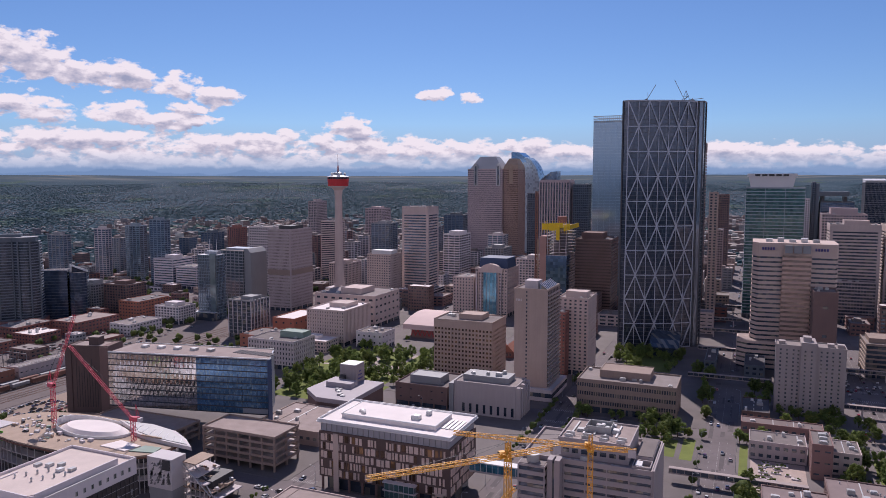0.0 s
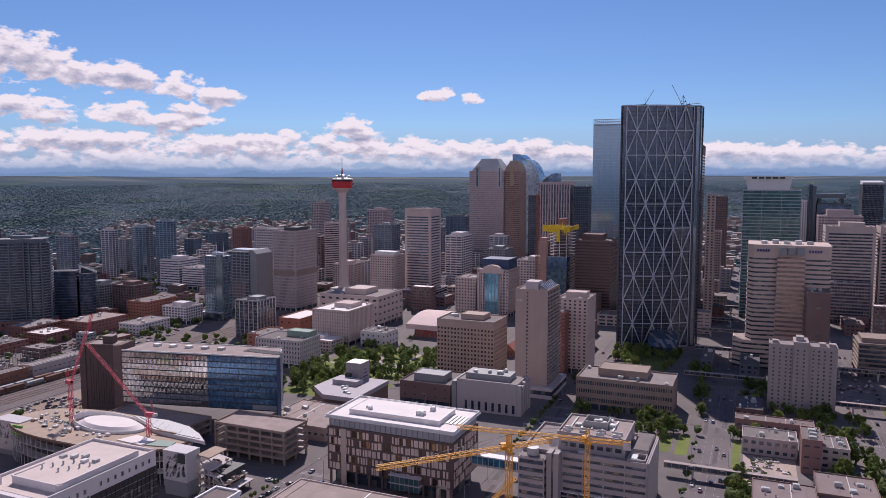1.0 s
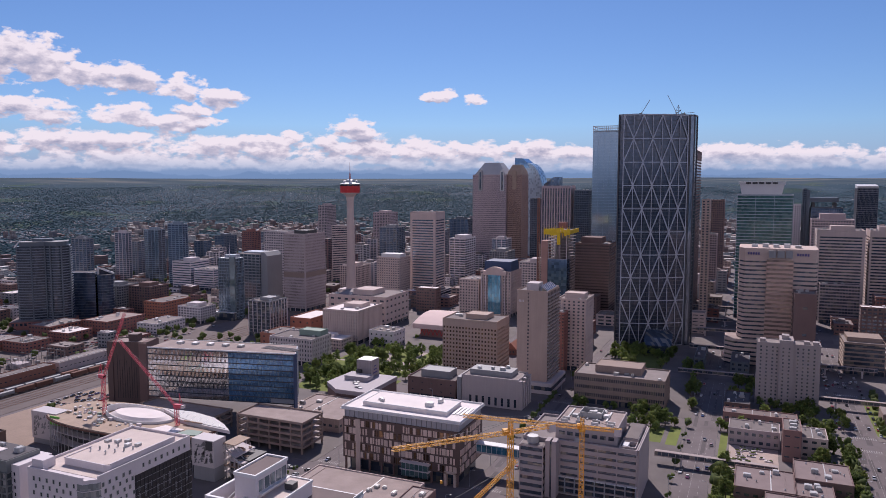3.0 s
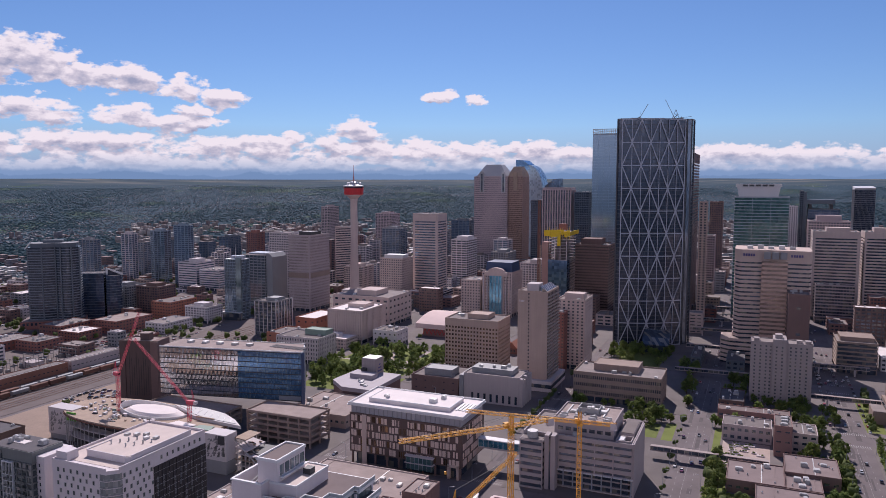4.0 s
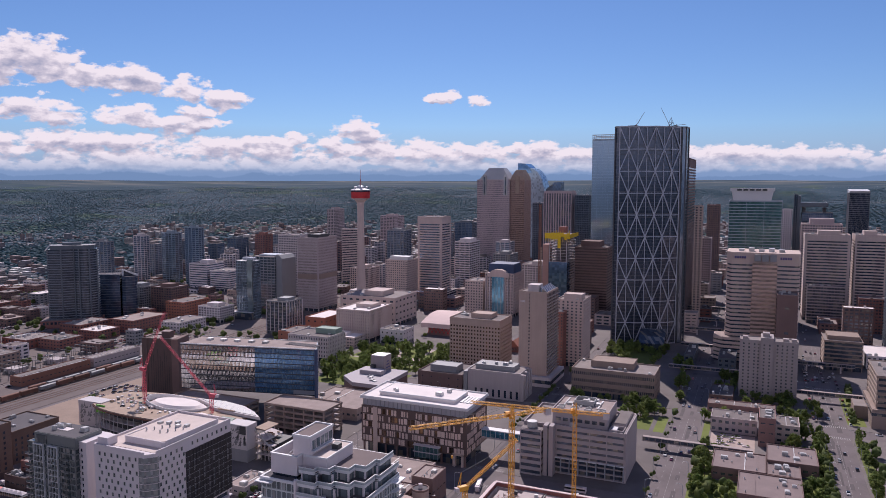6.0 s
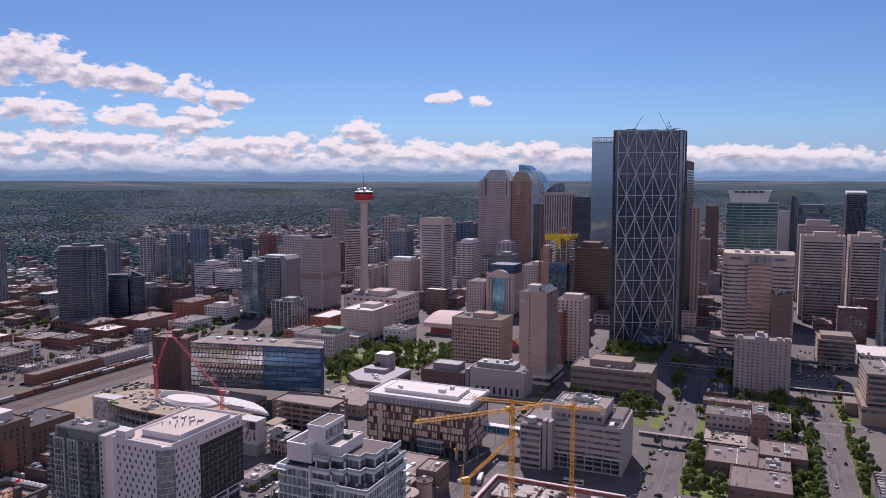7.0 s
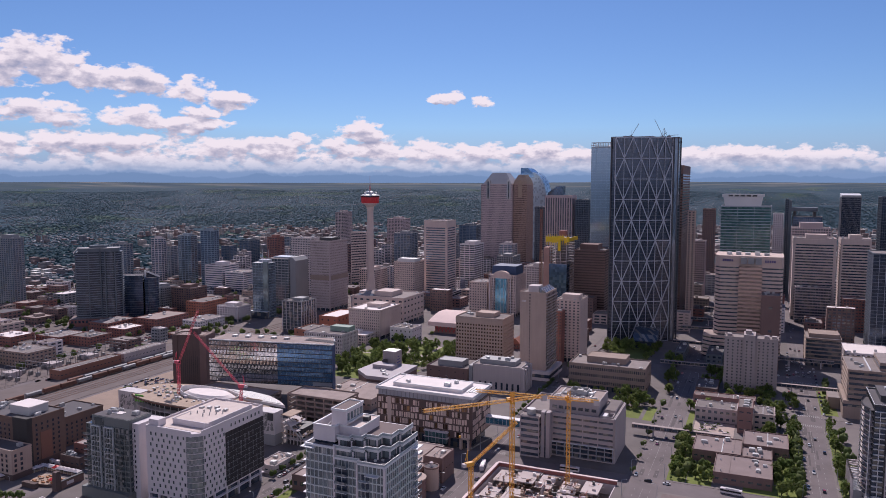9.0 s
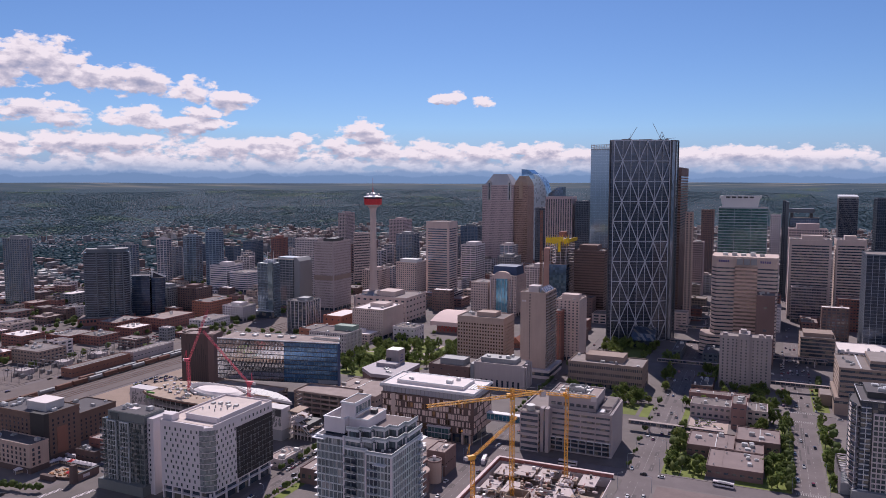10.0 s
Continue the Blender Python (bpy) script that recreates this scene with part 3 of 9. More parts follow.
def facade(b, x0, x1, y0, y1, z0, z1, wall, glass, storey=3.6, sill=0.45, bay=4.0, pier=0.2, depth=0.45, fat=0.0, pier_mat=None, joined=False):
    """A core of glass with storey bands (sill: their share of the storey) and piers (pier: their share of the bay) standing proud of it."""
    k = depth
    part("glazing", Mesh().box(x0 + k, x1 - k, y0 + k, y1 - k, z0, z1 - 0.05), M[glass], b)
    n = max(1, round((z1 - z0) / storey))
    h = (z1 - z0) / n
    if sill and joined:
        bands = Mesh()
        for i in range(n + 1):
            bands.ring(x0, x1, y0, y1, max(z0, z0 + i * h - sill * h / 2), min(z1, z0 + i * h + sill * h / 2), k + 0.2)
        if not pier or pier_mat:
            part("spandrel_work", bands, M[wall], b, stuff=True)
    elif sill:
        full = Mesh().ring(x0, x1, y0, y1, -sill * h / 2, sill * h / 2, k + 0.2).data("spandrel", M[wall])
        for i in range(1, n):
            part("spandrel", full, None, b).location = (0, 0, z0 + i * h)
        half = Mesh().ring(x0, x1, y0, y1, 0, sill * h / 2, k + 0.2).data("spandrel", M[wall])
        part("spandrel", half, None, b).location = (0, 0, z0)
        part("spandrel", half, None, b).location = (0, 0, z1 - sill * h / 2)
    if pier:
        o = fat or 0.06
        spots = []
        for along_x, (a0, a1) in ((True, (x0, x1)), (False, (y0, y1))):
            m = max(1, round((a1 - a0) / bay))
            w = (a1 - a0) / m
            for i in range(m + 1):
                lo, hi = a0 + i * w - pier * w / 2, a0 + i * w + pier * w / 2
                lo, hi = max(lo, a0 - (o if i == 0 else 0)), min(hi, a1 + (o if i == m else 0))
                if not along_x:            # butt against the corner piers of the other two faces
                    lo, hi = max(lo, a0 + k + 0.1), min(hi, a1 - k - 0.1)
                    if hi - lo < 0.05:
                        continue
                for far in (False, True):
                    if along_x:
                        spots.append((lo, hi, y1 - k - 0.1, y1 + o) if far else (lo, hi, y0 - o, y0 + k + 0.1))
                    else:
                        spots.append((x0 - o, x0 + k + 0.1, lo, hi) if far else (x1 - k - 0.1, x1 + o, lo, hi))
        if len(spots) <= 30 and not joined:
            shared = {}
            for p0, p1, q0, q1 in spots:
                key = (round(p1 - p0, 3), round(q1 - q0, 3))
                if key not in shared:
                    shared[key] = Mesh().box(0, p1 - p0, 0, q1 - q0, 0, z1 - z0).data("pier", M[pier_mat or wall])
                part("pier", shared[key], None, b).location = (p0, q0, z0)
        else:
            p = bands if sill and joined and not pier_mat else Mesh()
            for p0, p1, q0, q1 in spots:
                p.box(p0, p1, q0, q1, z0, z1)
            part("facade_work" if joined else "facade_ribs", p, M[pier_mat or wall], b, stuff=True)


def flat_roof(b, x0, x1, y0, y1, z, wall, roof="roof_gravel", parapet=1.1):
    part("roof", Mesh().box(x0 + 0.4, x1 - 0.4, y0 + 0.4, y1 - 0.4, z - 0.3, z + 0.1), M[roof], b)
    part("parapet", Mesh().ring(x0 - 0.08, x1 + 0.08, y0 - 0.08, y1 + 0.08, z - 0.25, z + parapet, 0.45), M[wall], b)


def tower(name, label, category, x0, x1, y0, y1, h, wall, glass, storey=3.6, sill=0.45, bay=4.0, pier=0.2, depth=0.45, fat=0.0, roof="roof_gravel",
          pents=(), units=4, crown=0.0, podium=None, parapet=1.1, pier_mat=None, pent_mat=None, group=""):
    """A block with facades on all sides; pents: roof houses as shares of the plan (x0, x1, y0, y1) and a height; crown: a blank top."""
    cx, cy = (x0 + x1) / 2, (y0 + y1) / 2
    TAKEN.append((x0, x1, y0, y1))
    b = thing(name, label, category, cx, cy, 0.15, group)
    a0, a1, c0, c1 = x0 - cx, x1 - cx, y0 - cy, y1 - cy
    h -= 0.15
    zb = 0.0
    if podium:
        grow, zb, pw, pg = podium
        TAKEN.append((x0 - grow, x1 + grow, y0 - grow, y1 + grow))
        pm = part("podium", Mesh().box(a0 - grow + 0.5, a1 + grow - 0.5, c0 - grow + 0.5, c1 + grow - 0.5, 0, zb - 0.4), M[pg], b)
        fr = Mesh()
        for i in range(int(zb / 4) + 1):
            lo = min(i * 4.0, zb - 1.2)
            part("podium_band", Mesh().ring(a0 - grow, a1 + grow, c0 - grow, c1 + grow, lo, lo + 1.2, 0.7), M[pw], b)
        part("podium_roof", Mesh().box(a0 - grow + 0.3, a1 + grow - 0.3, c0 - grow + 0.3, c1 + grow - 0.3, zb - 0.5, zb - 0.1), M["roof_gravel"], b)
    else:
        part("ground_storey", Mesh().box(a0 + 0.6, a1 - 0.6, c0 + 0.6, c1 - 0.6, 0, 4.0), M["g_dark"], b)
        zb = min(4.0, h * 0.2)
        cols = Mesh()
        for i in range(5):
            for j in range(5):
                if i in (0, 4) or j in (0, 4):
                    px, py = a0 + 0.4 + (a1 - a0 - 0.8) * i / 4, c0 + 0.4 + (c1 - c0 - 0.8) * j / 4
                    cols.box(px - 0.4, px + 0.4, py - 0.4, py + 0.4, 0, zb)
        part("colonnade", cols, M[wall], b, stuff=True)
    facade(b, a0, a1, c0, c1, zb, h - crown, wall, glass, storey, sill, bay, pier, depth, fat, pier_mat=pier_mat, joined=y0 > 820 or x0 < -700)
    if crown:
        part("crown", Mesh().box(a0 - 0.1, a1 + 0.1, c0 - 0.1, c1 + 0.1, h - crown, h - 0.4), M[wall], b)
    flat_roof(b, a0, a1, c0, c1, h, wall, roof, parapet)
    for p0, p1, q0, q1, ph in pents:
        w, d = a1 - a0, c1 - c0
        X0, X1, Y0, Y1 = a0 + p0 * w, a0 + p1 * w, c0 + q0 * d, c0 + q1 * d
        pm = Mesh().box(X0, X1, Y0, Y1, h, h + ph)
        pm.ring(X0 - 0.1, X1 + 0.1, Y0 - 0.1, Y1 + 0.1, h + ph - 0.3, h + ph + 0.4, 0.4)
        part("penthouse", pm, M[pent_mat or wall], b)
    roof_units(b, a0, a1, c0, c1, h + 0.1, units, int(abs(x0 * 7 + y0)))
    return b


def low_building(x0, x1, y0, y1, h, wall, roof="roof_gravel", label="", units=4, storey=4.0, open_=0.45, name="low_building"):
    """One to five storeys with window strips cut into the walls."""
    cx, cy = (x0 + x1) / 2, (y0 + y1) / 2
    TAKEN.append((x0, x1, y0, y1))
    b = thing(name, label, "building", cx, cy, 0.15)
    a0, a1, c0, c1 = x0 - cx, x1 - cx, y0 - cy, y1 - cy
    facade(b, a0, a1, c0, c1, 0, h, wall, "g_dark", storey, 1 - open_, 4.5, 0.45, 0.3, joined=True)
    flat_roof(b, a0, a1, c0, c1, h, wall, roof, 0.7)
    roof_units(b, a0, a1, c0, c1, h + 0.1, units, int(abs(x0 * 3 + y0)))
    if y0 < 520:
        q = random.Random(int(x0 + 2 * y0))
        for _ in range(2):
            u = q.uniform(a0 + 3, a1 - 3)
            part("roof_seam", Mesh().box(u, u + 0.5, c0 + 0.8, c1 - 0.8, h + 0.1, h + 0.35), M[roof if q.random() < 0.5 else "unit"], b)
        for _ in range(4):
            u, w = q.uniform(a0 + 2, a1 - 2), q.uniform(c0 + 2, c1 - 2)
            part("vent", Mesh().lathe([(0.3, h + 0.1), (0.3, h + 0.9), (0.5, h + 0.9), (0.1, h + 1.4)], 8, u, w), M["unit"], b)
    return b


FAR_HOUSES = {}      # material: mesh, for the houses too far off to pick apart


def block_house(x0, x1, y0, y1, h, wall, roof, label, seed):
    """A low house of the farther blocks: banded walls with a parapet, dark glazing, a roof with its plant."""
    r = random.Random(seed)
    TAKEN.append((x0, x1, y0, y1))
    w, d = x1 - x0, y1 - y0
    far = y0 > 930 or x0 < -860
    ox, oy, oz = (x0, y0, 0.15) if far else (0.0, 0.0, 0.0)
    glass, m, u = (FAR_HOUSES.setdefault(k, Mesh()) for k in ("g_dark", wall, roof)) if far else (Mesh(), Mesh(), Mesh())
    glass.box(ox + 0.3, ox + w - 0.3, oy + 0.3, oy + d - 0.3, oz, oz + h - 0.3)
    n = max(1, round(h / 3.8))
    sill, bay = r.uniform(0.45, 0.75), r.uniform(3.0, 7.0)
    for i in range(n + 1):
        m.ring(ox, ox + w, oy, oy + d, oz + max(0, i * h / n - sill * h / n * 0.55), oz + min(h, i * h / n + sill * h / n * 0.45), 0.5)
    for k in range(int(w / bay) + 1):
        q = min(w - 1.4, k * w / max(1, int(w / bay)))
        m.box(ox + q, ox + min(w, q + bay * 0.35), oy - 0.05, oy + 0.45, oz, oz + h)
    for k in range(int(d / bay) + 1):
        q = min(d - 1.4, 0.5 + k * (d - 1) / max(1, int(d / bay)))
        m.box(ox + w - 0.45, ox + w + 0.05, oy + q, oy + min(d, q + bay * 0.35), oz, oz + h)
    m.ring(ox - 0.1, ox + w + 0.1, oy - 0.1, oy + d + 0.1, oz + h, oz + h + 0.8, 0.4)
    u.box(ox + 0.3, ox + w - 0.3, oy + 0.3, oy + d - 0.3, oz + h - 0.2, oz + h + 0.2)
    for _ in range(r.randint(1, 5)):
        x, y, e, c = r.uniform(1, w - 5), r.uniform(1, d - 5), r.uniform(1, 4), r.uniform(1, 4)
        u.box(ox + x, ox + x + e, oy + y, oy + y + c, oz + h + 0.2, oz + h + r.uniform(0.9, 2.6))
    if r.random() < 0.4:
        u.box(ox + w * 0.3, ox + w * 0.65, oy + d * 0.4, oy + d * 0.75, oz + h + 0.2, oz + h + 3.4)
    if not far:
        b = thing("low_building", label, "building", x0, y0, 0.15)
        part("glazing", glass, M["g_dark"], b)
        part("facade_work", m, M[wall], b, stuff=True)
        part("roof", u, M[roof], b, stuff=True)


def join_far_houses():
    v, f, slots = [], [], []
    for i, m in enumerate(FAR_HOUSES.values()):
        k = len(v)
        v += m.v
        f += [tuple(k + j for j in q) for q in m.f]
        slots += [i] * len(m.f)
    me = bpy.data.meshes.new("distant_low_buildings")
    me.from_pydata(v, [], f)
    for k in FAR_HOUSES:
        me.materials.append(M[k])
    me.polygons.foreach_set("material_index", slots)
    me.update()
    tagged(new("distant_low_buildings", me), "low flat roofed buildings between the farther towers", "buildings", kind="stuff")


def lattice(m, a, b, w, n, t=0.16, bars=None):
    """A square lattice from a to b: four chords and zigzag webs."""
    a, b = Vector(a), Vector(b)
    way = (b - a).normalized()
    side = way.cross(Vector((0, 0, 1)))
    side = side.normalized() if side.length > 1e-3 else Vector((1, 0, 0))
    up = side.cross(way)
    c = [(side * i + up * j) * w / 2 for i, j in ((-1, -1), (1, -1), (1, 1), (-1, 1))]
    for o in c:
        m.bar(a + o, b + o, t * 1.7)
    for k in range(n):
        p, q = a + (b - a) * (k / n), a + (b - a) * ((k + 1) / n)
        for i in range(4):
            j = (i + 1) % 4
            m.bar(p + c[i], q + c[j], t) if k % 2 else m.bar(p + c[j], q + c[i], t)
            m.bar(p + c[i], p + c[j], t)
    return m


# ---- the diagrid tower ----
def build_diagrid():
    b = thing("diagrid_skyscraper", "dark glass skyscraper with a pale steel lattice over its front", "skyscraper", -80, 735, 0.15)
    TAKEN.append((-124, -36, 698, 778))
    top, levels, half = 232.2, 10, 7
    A, B = Vector((-31.2, -30.8)), Vector((27.0, -2.0))
    side = Vector((B - A).normalized())
    out = Vector((side.y, -side.x))

    def front(s, lift=0.0):
        p = A + (B - A) * s + out * (4.5 * (1 - (2 * s - 1) ** 2) + lift)
        return p.x, p.y

    arc = [front(i / 14) for i in range(15)]
    plan = [(-36.2, -28.0)] + arc + [(33.0, 1.0), (34.5, 14.0), (27.0, 32.0), (10.0, 30.0), (-18.0, 16.0), (-38.0, -8.0)]
    part("glazing", Mesh().prism(plan, 0, top), M["g_bow"], b)
    # narrow facet, its brighter reflection put into a paler glass
    part("side_glazing", Mesh().prism([(29.6, -1.9), (32.6, 0.1), (32.2, 0.9), (29.2, -1.1)], 1, top - 1.2), M["g_facet"], b)
    floors = Mesh()
    n = 58
    for i in range(n):
        z = 4 + i * (top - 6) / n
        floors.prism([(x * 1.004, y * 1.004) for x, y in plan], z, z + 0.55)
    part("floor_edges", floors, M["bow_edge"], b, stuff=True)
    cap = Mesh().prism([(x * 1.012, y * 1.012) for x, y in plan], top - 1.0, top + 0.6)
    part("roof", cap, M["grey_panel"], b)
    # lattice in front of the glass
    levels_z = [top - 0.4 - i * 23.12 for i in range(levels + 1)]
    for k in range(half + 1):
        s = k / half
        post = Mesh()
        x, y = front(s, 0.75)
        post.bar((x, y, 0), (x, y, top), 0.85 if k in (0, half) else 0.6)
        part("lattice_post", post, M["lattice"], b)
    for i, z in enumerate(levels_z):
        beam = Mesh()
        for k in range(half * 2):
            p, q = front(k / half / 2, 0.75), front((k + 1) / half / 2, 0.75)
            beam.bar((*p, z), (*q, z), 0.8)
        part("lattice_beam", beam, M["lattice"], b)
    for i in range(len(levels_z) - 1):
        for k in range(half):
            up = (k + i) % 2 == 0
            z0, z1 = (levels_z[i], levels_z[i + 1]) if up else (levels_z[i + 1], levels_z[i])
            p, q = front(k / half, 0.85), front((k + 1) / half, 0.85)
            part("lattice_brace", Mesh().bar((*p, z0), (*q, z1), 0.95), M["lattice"], b)
    # corner strips
    for x, y in ((-36.2, -28.0), (33.0, 1.0), (34.5, 14.0), (28.6, -1.4)):
        part("corner_mullion", Mesh().bar((x, y - 0.4, 0), (x, y - 0.4, top), 1.3), M["bow_edge"], b)
    # roof cranes for window cleaning and the pavilion at the foot
    for x, y, jib, back in ((-17, -12, (8, 15.5), (-3, 2)), (15, 4, (-9, 21), (4, 6)), (22, 7, (10, 3.2), (-5, 2.0))):
        c = part("roof_crane", Mesh().box(x - 1.8, x + 1.8, y - 1.6, y + 1.6, top + 0.5, top + 2).bar((x, y, top + 2), (x, y, top + 3.6), 0.9), M["grey_panel"], b)
        part("jib", Mesh().bar((x, y, top + 2.6), (x + jib[0], y - 2, top + jib[1]), 0.42), M["grey_panel"], c)
        part("counter_arm", Mesh().bar((x, y, top + 2.6), (x + back[0], y + 1, top + back[1]), 0.6), M["dark_panel"], c)
    part("gantry", Mesh().bar((12.4, 5, top + 0.5), (16.4, 5, top + 11), 0.35).bar((20.4, 5, top + 0.5), (16.4, 5, top + 11), 0.35).bar((16.4, 9, top + 0.5), (16.4, 5, top + 11), 0.35).bar((14.4, 5, top + 5.5), (18.4, 5, top + 5.5), 0.3), M["grey_panel"], b)
    part("roof_plant", Mesh().box(-8, 6, -4, 6, top + 0.5, top + 1.9).box(-26, -20, -14, -8, top + 0.5, top + 2.2), M["grey_panel"], b)
    part("aerial", Mesh().bar((-17, -11, top + 0.5), (-17, -11, top + 9), 0.16), M["grey_panel"], b)
    part("entrance_hall", Mesh().extrude_x([(-52, 0), (-30, 0), (-30, 20), (-36, 20), (-46, 15), (-52, 8)], -4, 22), M["g_dark"], b)



M["g_bow"] = glazing("dark_blue_glass", (0.062, 0.082, 0.125), (0.13, 0.15, 0.20), 0.18, 0.5, 0.06, 1.5, 3.9, 0.02)
# paler than the front glass: the facet's reflection is in the colour
M["g_facet"] = glazing("side_reflection_glass", (0.20, 0.25, 0.33), (0.25, 0.3, 0.36), 0.1, 0.6, 0.1, 1.5, 3.9, 0.004)
M["bow_edge"] = plain("dark_anodised_edge", (0.06, 0.065, 0.08), 0.45, 0.15)
M["lattice"] = plain("pale_lattice_steel", (0.42, 0.45, 0.53), 0.4, 0.1, metal=0.2)
build_diagrid()


# ---- the observation tower ----
def build_observation_tower():
    b = thing("observation_tower", "slender concrete observation tower with a red round pod", "tower", -483.5, 806, 0.15)
    TAKEN.append((-500, -467, 790, 822))
    part("shaft", Mesh().lathe([(9.5, 0), (8.0, 8), (6.6, 25), (5.6, 50), (4.9, 90), (4.6, 140), (5.4, 146), (9.5, 150)], 32), M["beige"], b)
    part("pod_floor", Mesh().lathe([(9.5, 149.6), (12.2, 151), (12.2, 151.5)], 36), M["concrete"], b)
    part("red_band", Mesh().lathe([(12.4, 151.5), (13.3, 159.2), (13.3, 160)], 36), M["tower_red"], b)
    part("pod_windows", Mesh().lathe([(13.0, 160), (13.4, 162.6)], 36), M["g_black"], b)
    rib = Mesh()
    for i in range(24):
        a = 2 * math.pi * i / 24
        rib.bar((12.5 * math.cos(a), 12.5 * math.sin(a), 151.5), (13.45 * math.cos(a), 13.45 * math.sin(a), 162), 0.25)
    part("pod_ribs", rib, M["tower_red"], b, stuff=True)
    part("pod_roof", Mesh().lathe([(13.8, 162.4), (13.9, 163.1), (9.0, 164.6), (5.5, 165.4)], 36), M["white_metal"], b)
    part("roof_drum", Mesh().lathe([(5.5, 165), (5.4, 168), (2.2, 169.5)], 24), M["steel"], b)
    for i in range(5):
        a = 2 * math.pi * i / 5 + 0.4
        part("dish", Mesh().lathe([(0.4, 164), (1.6, 166.2), (1.7, 167.4), (0.5, 168)], 12, 8.5 * math.cos(a), 8.5 * math.sin(a)), M["white_metal"], b)
    part("mast", Mesh().lathe([(1.3, 169), (0.9, 176), (0.35, 178), (0.22, 191)], 10), M["red_white"], b)
    part("base_block", Mesh().box(-22, 20, -20, 26, 0, 17).box(-12, 8, -14, 12, 17, 24), M["concrete"], b)


M["red_white"] = plain("red_and_white_mast", (0.5, 0.25, 0.25), 0.5, 0.2)
build_observation_tower()

# ---- the city centre, from near to far ----
TW, OT, AT = "office tower", "office_tower", "apartment_tower"
tower(OT, "tan brick office block with rows of square windows", "office building", -236, -186, 540, 574, 47, "tan", "g_bronze", 3.5, 0.48, 2.9, 0.42,
      pents=((0.35, 0.75, 0.3, 0.8, 4),), crown=5)


def build_balcony_slab():
    b = thing("apartment_tower", "tall concrete apartment tower with balcony rows on one side", "apartment tower", -133.5, 512, 0.15)
    TAKEN.append((-168, -126, 506, 554))
    H, W, D = 80, 26, 36
    part("wall", Mesh().box(-W, -1.6, 0, D, 8, H), M["tan"], b)
    part("podium", Mesh().box(-W - 6, 4, -5, D + 5, 0, 8.5), M["concrete"], b)
    part("podium_window_band", Mesh().box(-W - 6.1, 4.1, -5.1, D + 5.1, 3, 6), M["g_dark"], b)
    part("roof", Mesh().box(-W + 0.4, -2, 0.4, D - 0.4, H, H + 0.2), M["roof_gravel"], b)
    part("parapet", Mesh().ring(-W - 0.1, -1.5, -0.1, D + 0.1, H - 0.2, H + 1.0, 0.4), M["tan"], b)
    part("penthouse", Mesh().box(-20, -10, 6, 18, H, H + 6), M["concrete"], b)
    slab = Mesh().box(-1.7, 0.3, 0.2, D - 0.2, 0, 0.22).data("balcony_slab", M["concrete"])
    rail = Mesh()
    for k in range(8):
        rail.box(0.18, 0.3, 0.5 + k * 4.44, 3.6 + k * 4.44, 0.22, 0.9)
    rail = rail.data("balcony_rail", M["tan"])
    dark = Mesh().box(-1.62, -1.5, 0.6, D - 0.6, 0.3, 2.9).data("balcony_window", M["g_black"])
    n = 25
    for i in range(n):
        z = 9 + i * (H - 10) / n
        for me, nm in ((slab, "balcony_slab"), (rail, "balcony_rail"), (dark, "balcony_window")):
            part(nm, me, None, b).location.z = z
    for k in range(9):
        part("balcony_fin", Mesh().box(-1.7, -0.9, 0.05 + k * (D - 0.5) / 8, 0.35 + k * (D - 0.5) / 8, 8, H), M["tan"], b)
    me = Mesh().box(-17.2, -16.2, -0.08, 0.1, 0, 1.4).data("slot_window", M["g_black"])
    for i in range(24):
        part("slot_window", me, None, b).location.z = 11 + 2.9 * i
    part("sloped_glass", Mesh().extrude_y([(-8, H + 0.2), (-1.8, H + 0.2), (-8, H + 4.5)], 4, D - 2), M["g_sky"], b)
    for k in range(9):
        part("glass_rib", Mesh().bar((-1.8, 4.3 + 3.6 * k, H + 0.3), (-8, 4.3 + 3.6 * k, H + 4.7), 0.3), M["concrete"], b)
    for k in range(4):
        part("pale_mark", Mesh().box(-24.5 + 1.1 * k, -23.9 + 1.1 * k, -0.1, 0.1, 71.5, 73.2), M["white_wall"], b)


build_balcony_slab()
tower(AT, "beige apartment block with small windows beside the taller one", "apartment tower", -146, -121, 588, 622, 63, "beige", "g_dark", 2.9, 0.5, 4.0, 0.55, pents=((0.2, 0.9, 0.2, 0.6, 5),))


tower(AT, "narrow red brick apartment block beside a beige one", "apartment tower", -147, -136, 573, 586, 53, "brick", "g_dark", 2.9, 0.5, 3.0, 0.5, units=1)
for _x, _d in ((-212, 12), (-200, 10)):
    _b = thing("gabled_house", "old red brick house with a steep gabled roof", "house", _x, 622, 0.15, "gabled houses")
    part("wall", Mesh().box(-5.5, 5.5, 0, _d + 8, 0, 6), M["brick"], _b)
    part("roof", Mesh().extrude_y([(-6.2, 5.8), (6.2, 5.8), (0, 12)], -0.6, _d + 8.6), M["terra"], _b)
    for k in range(3):
        part("window", Mesh().box(-4 + 3 * k, -2.6 + 3 * k, -0.08, 0.1, 2, 4), M["g_dark"], _b)
TAKEN.append((-219, -193, 620, 645))


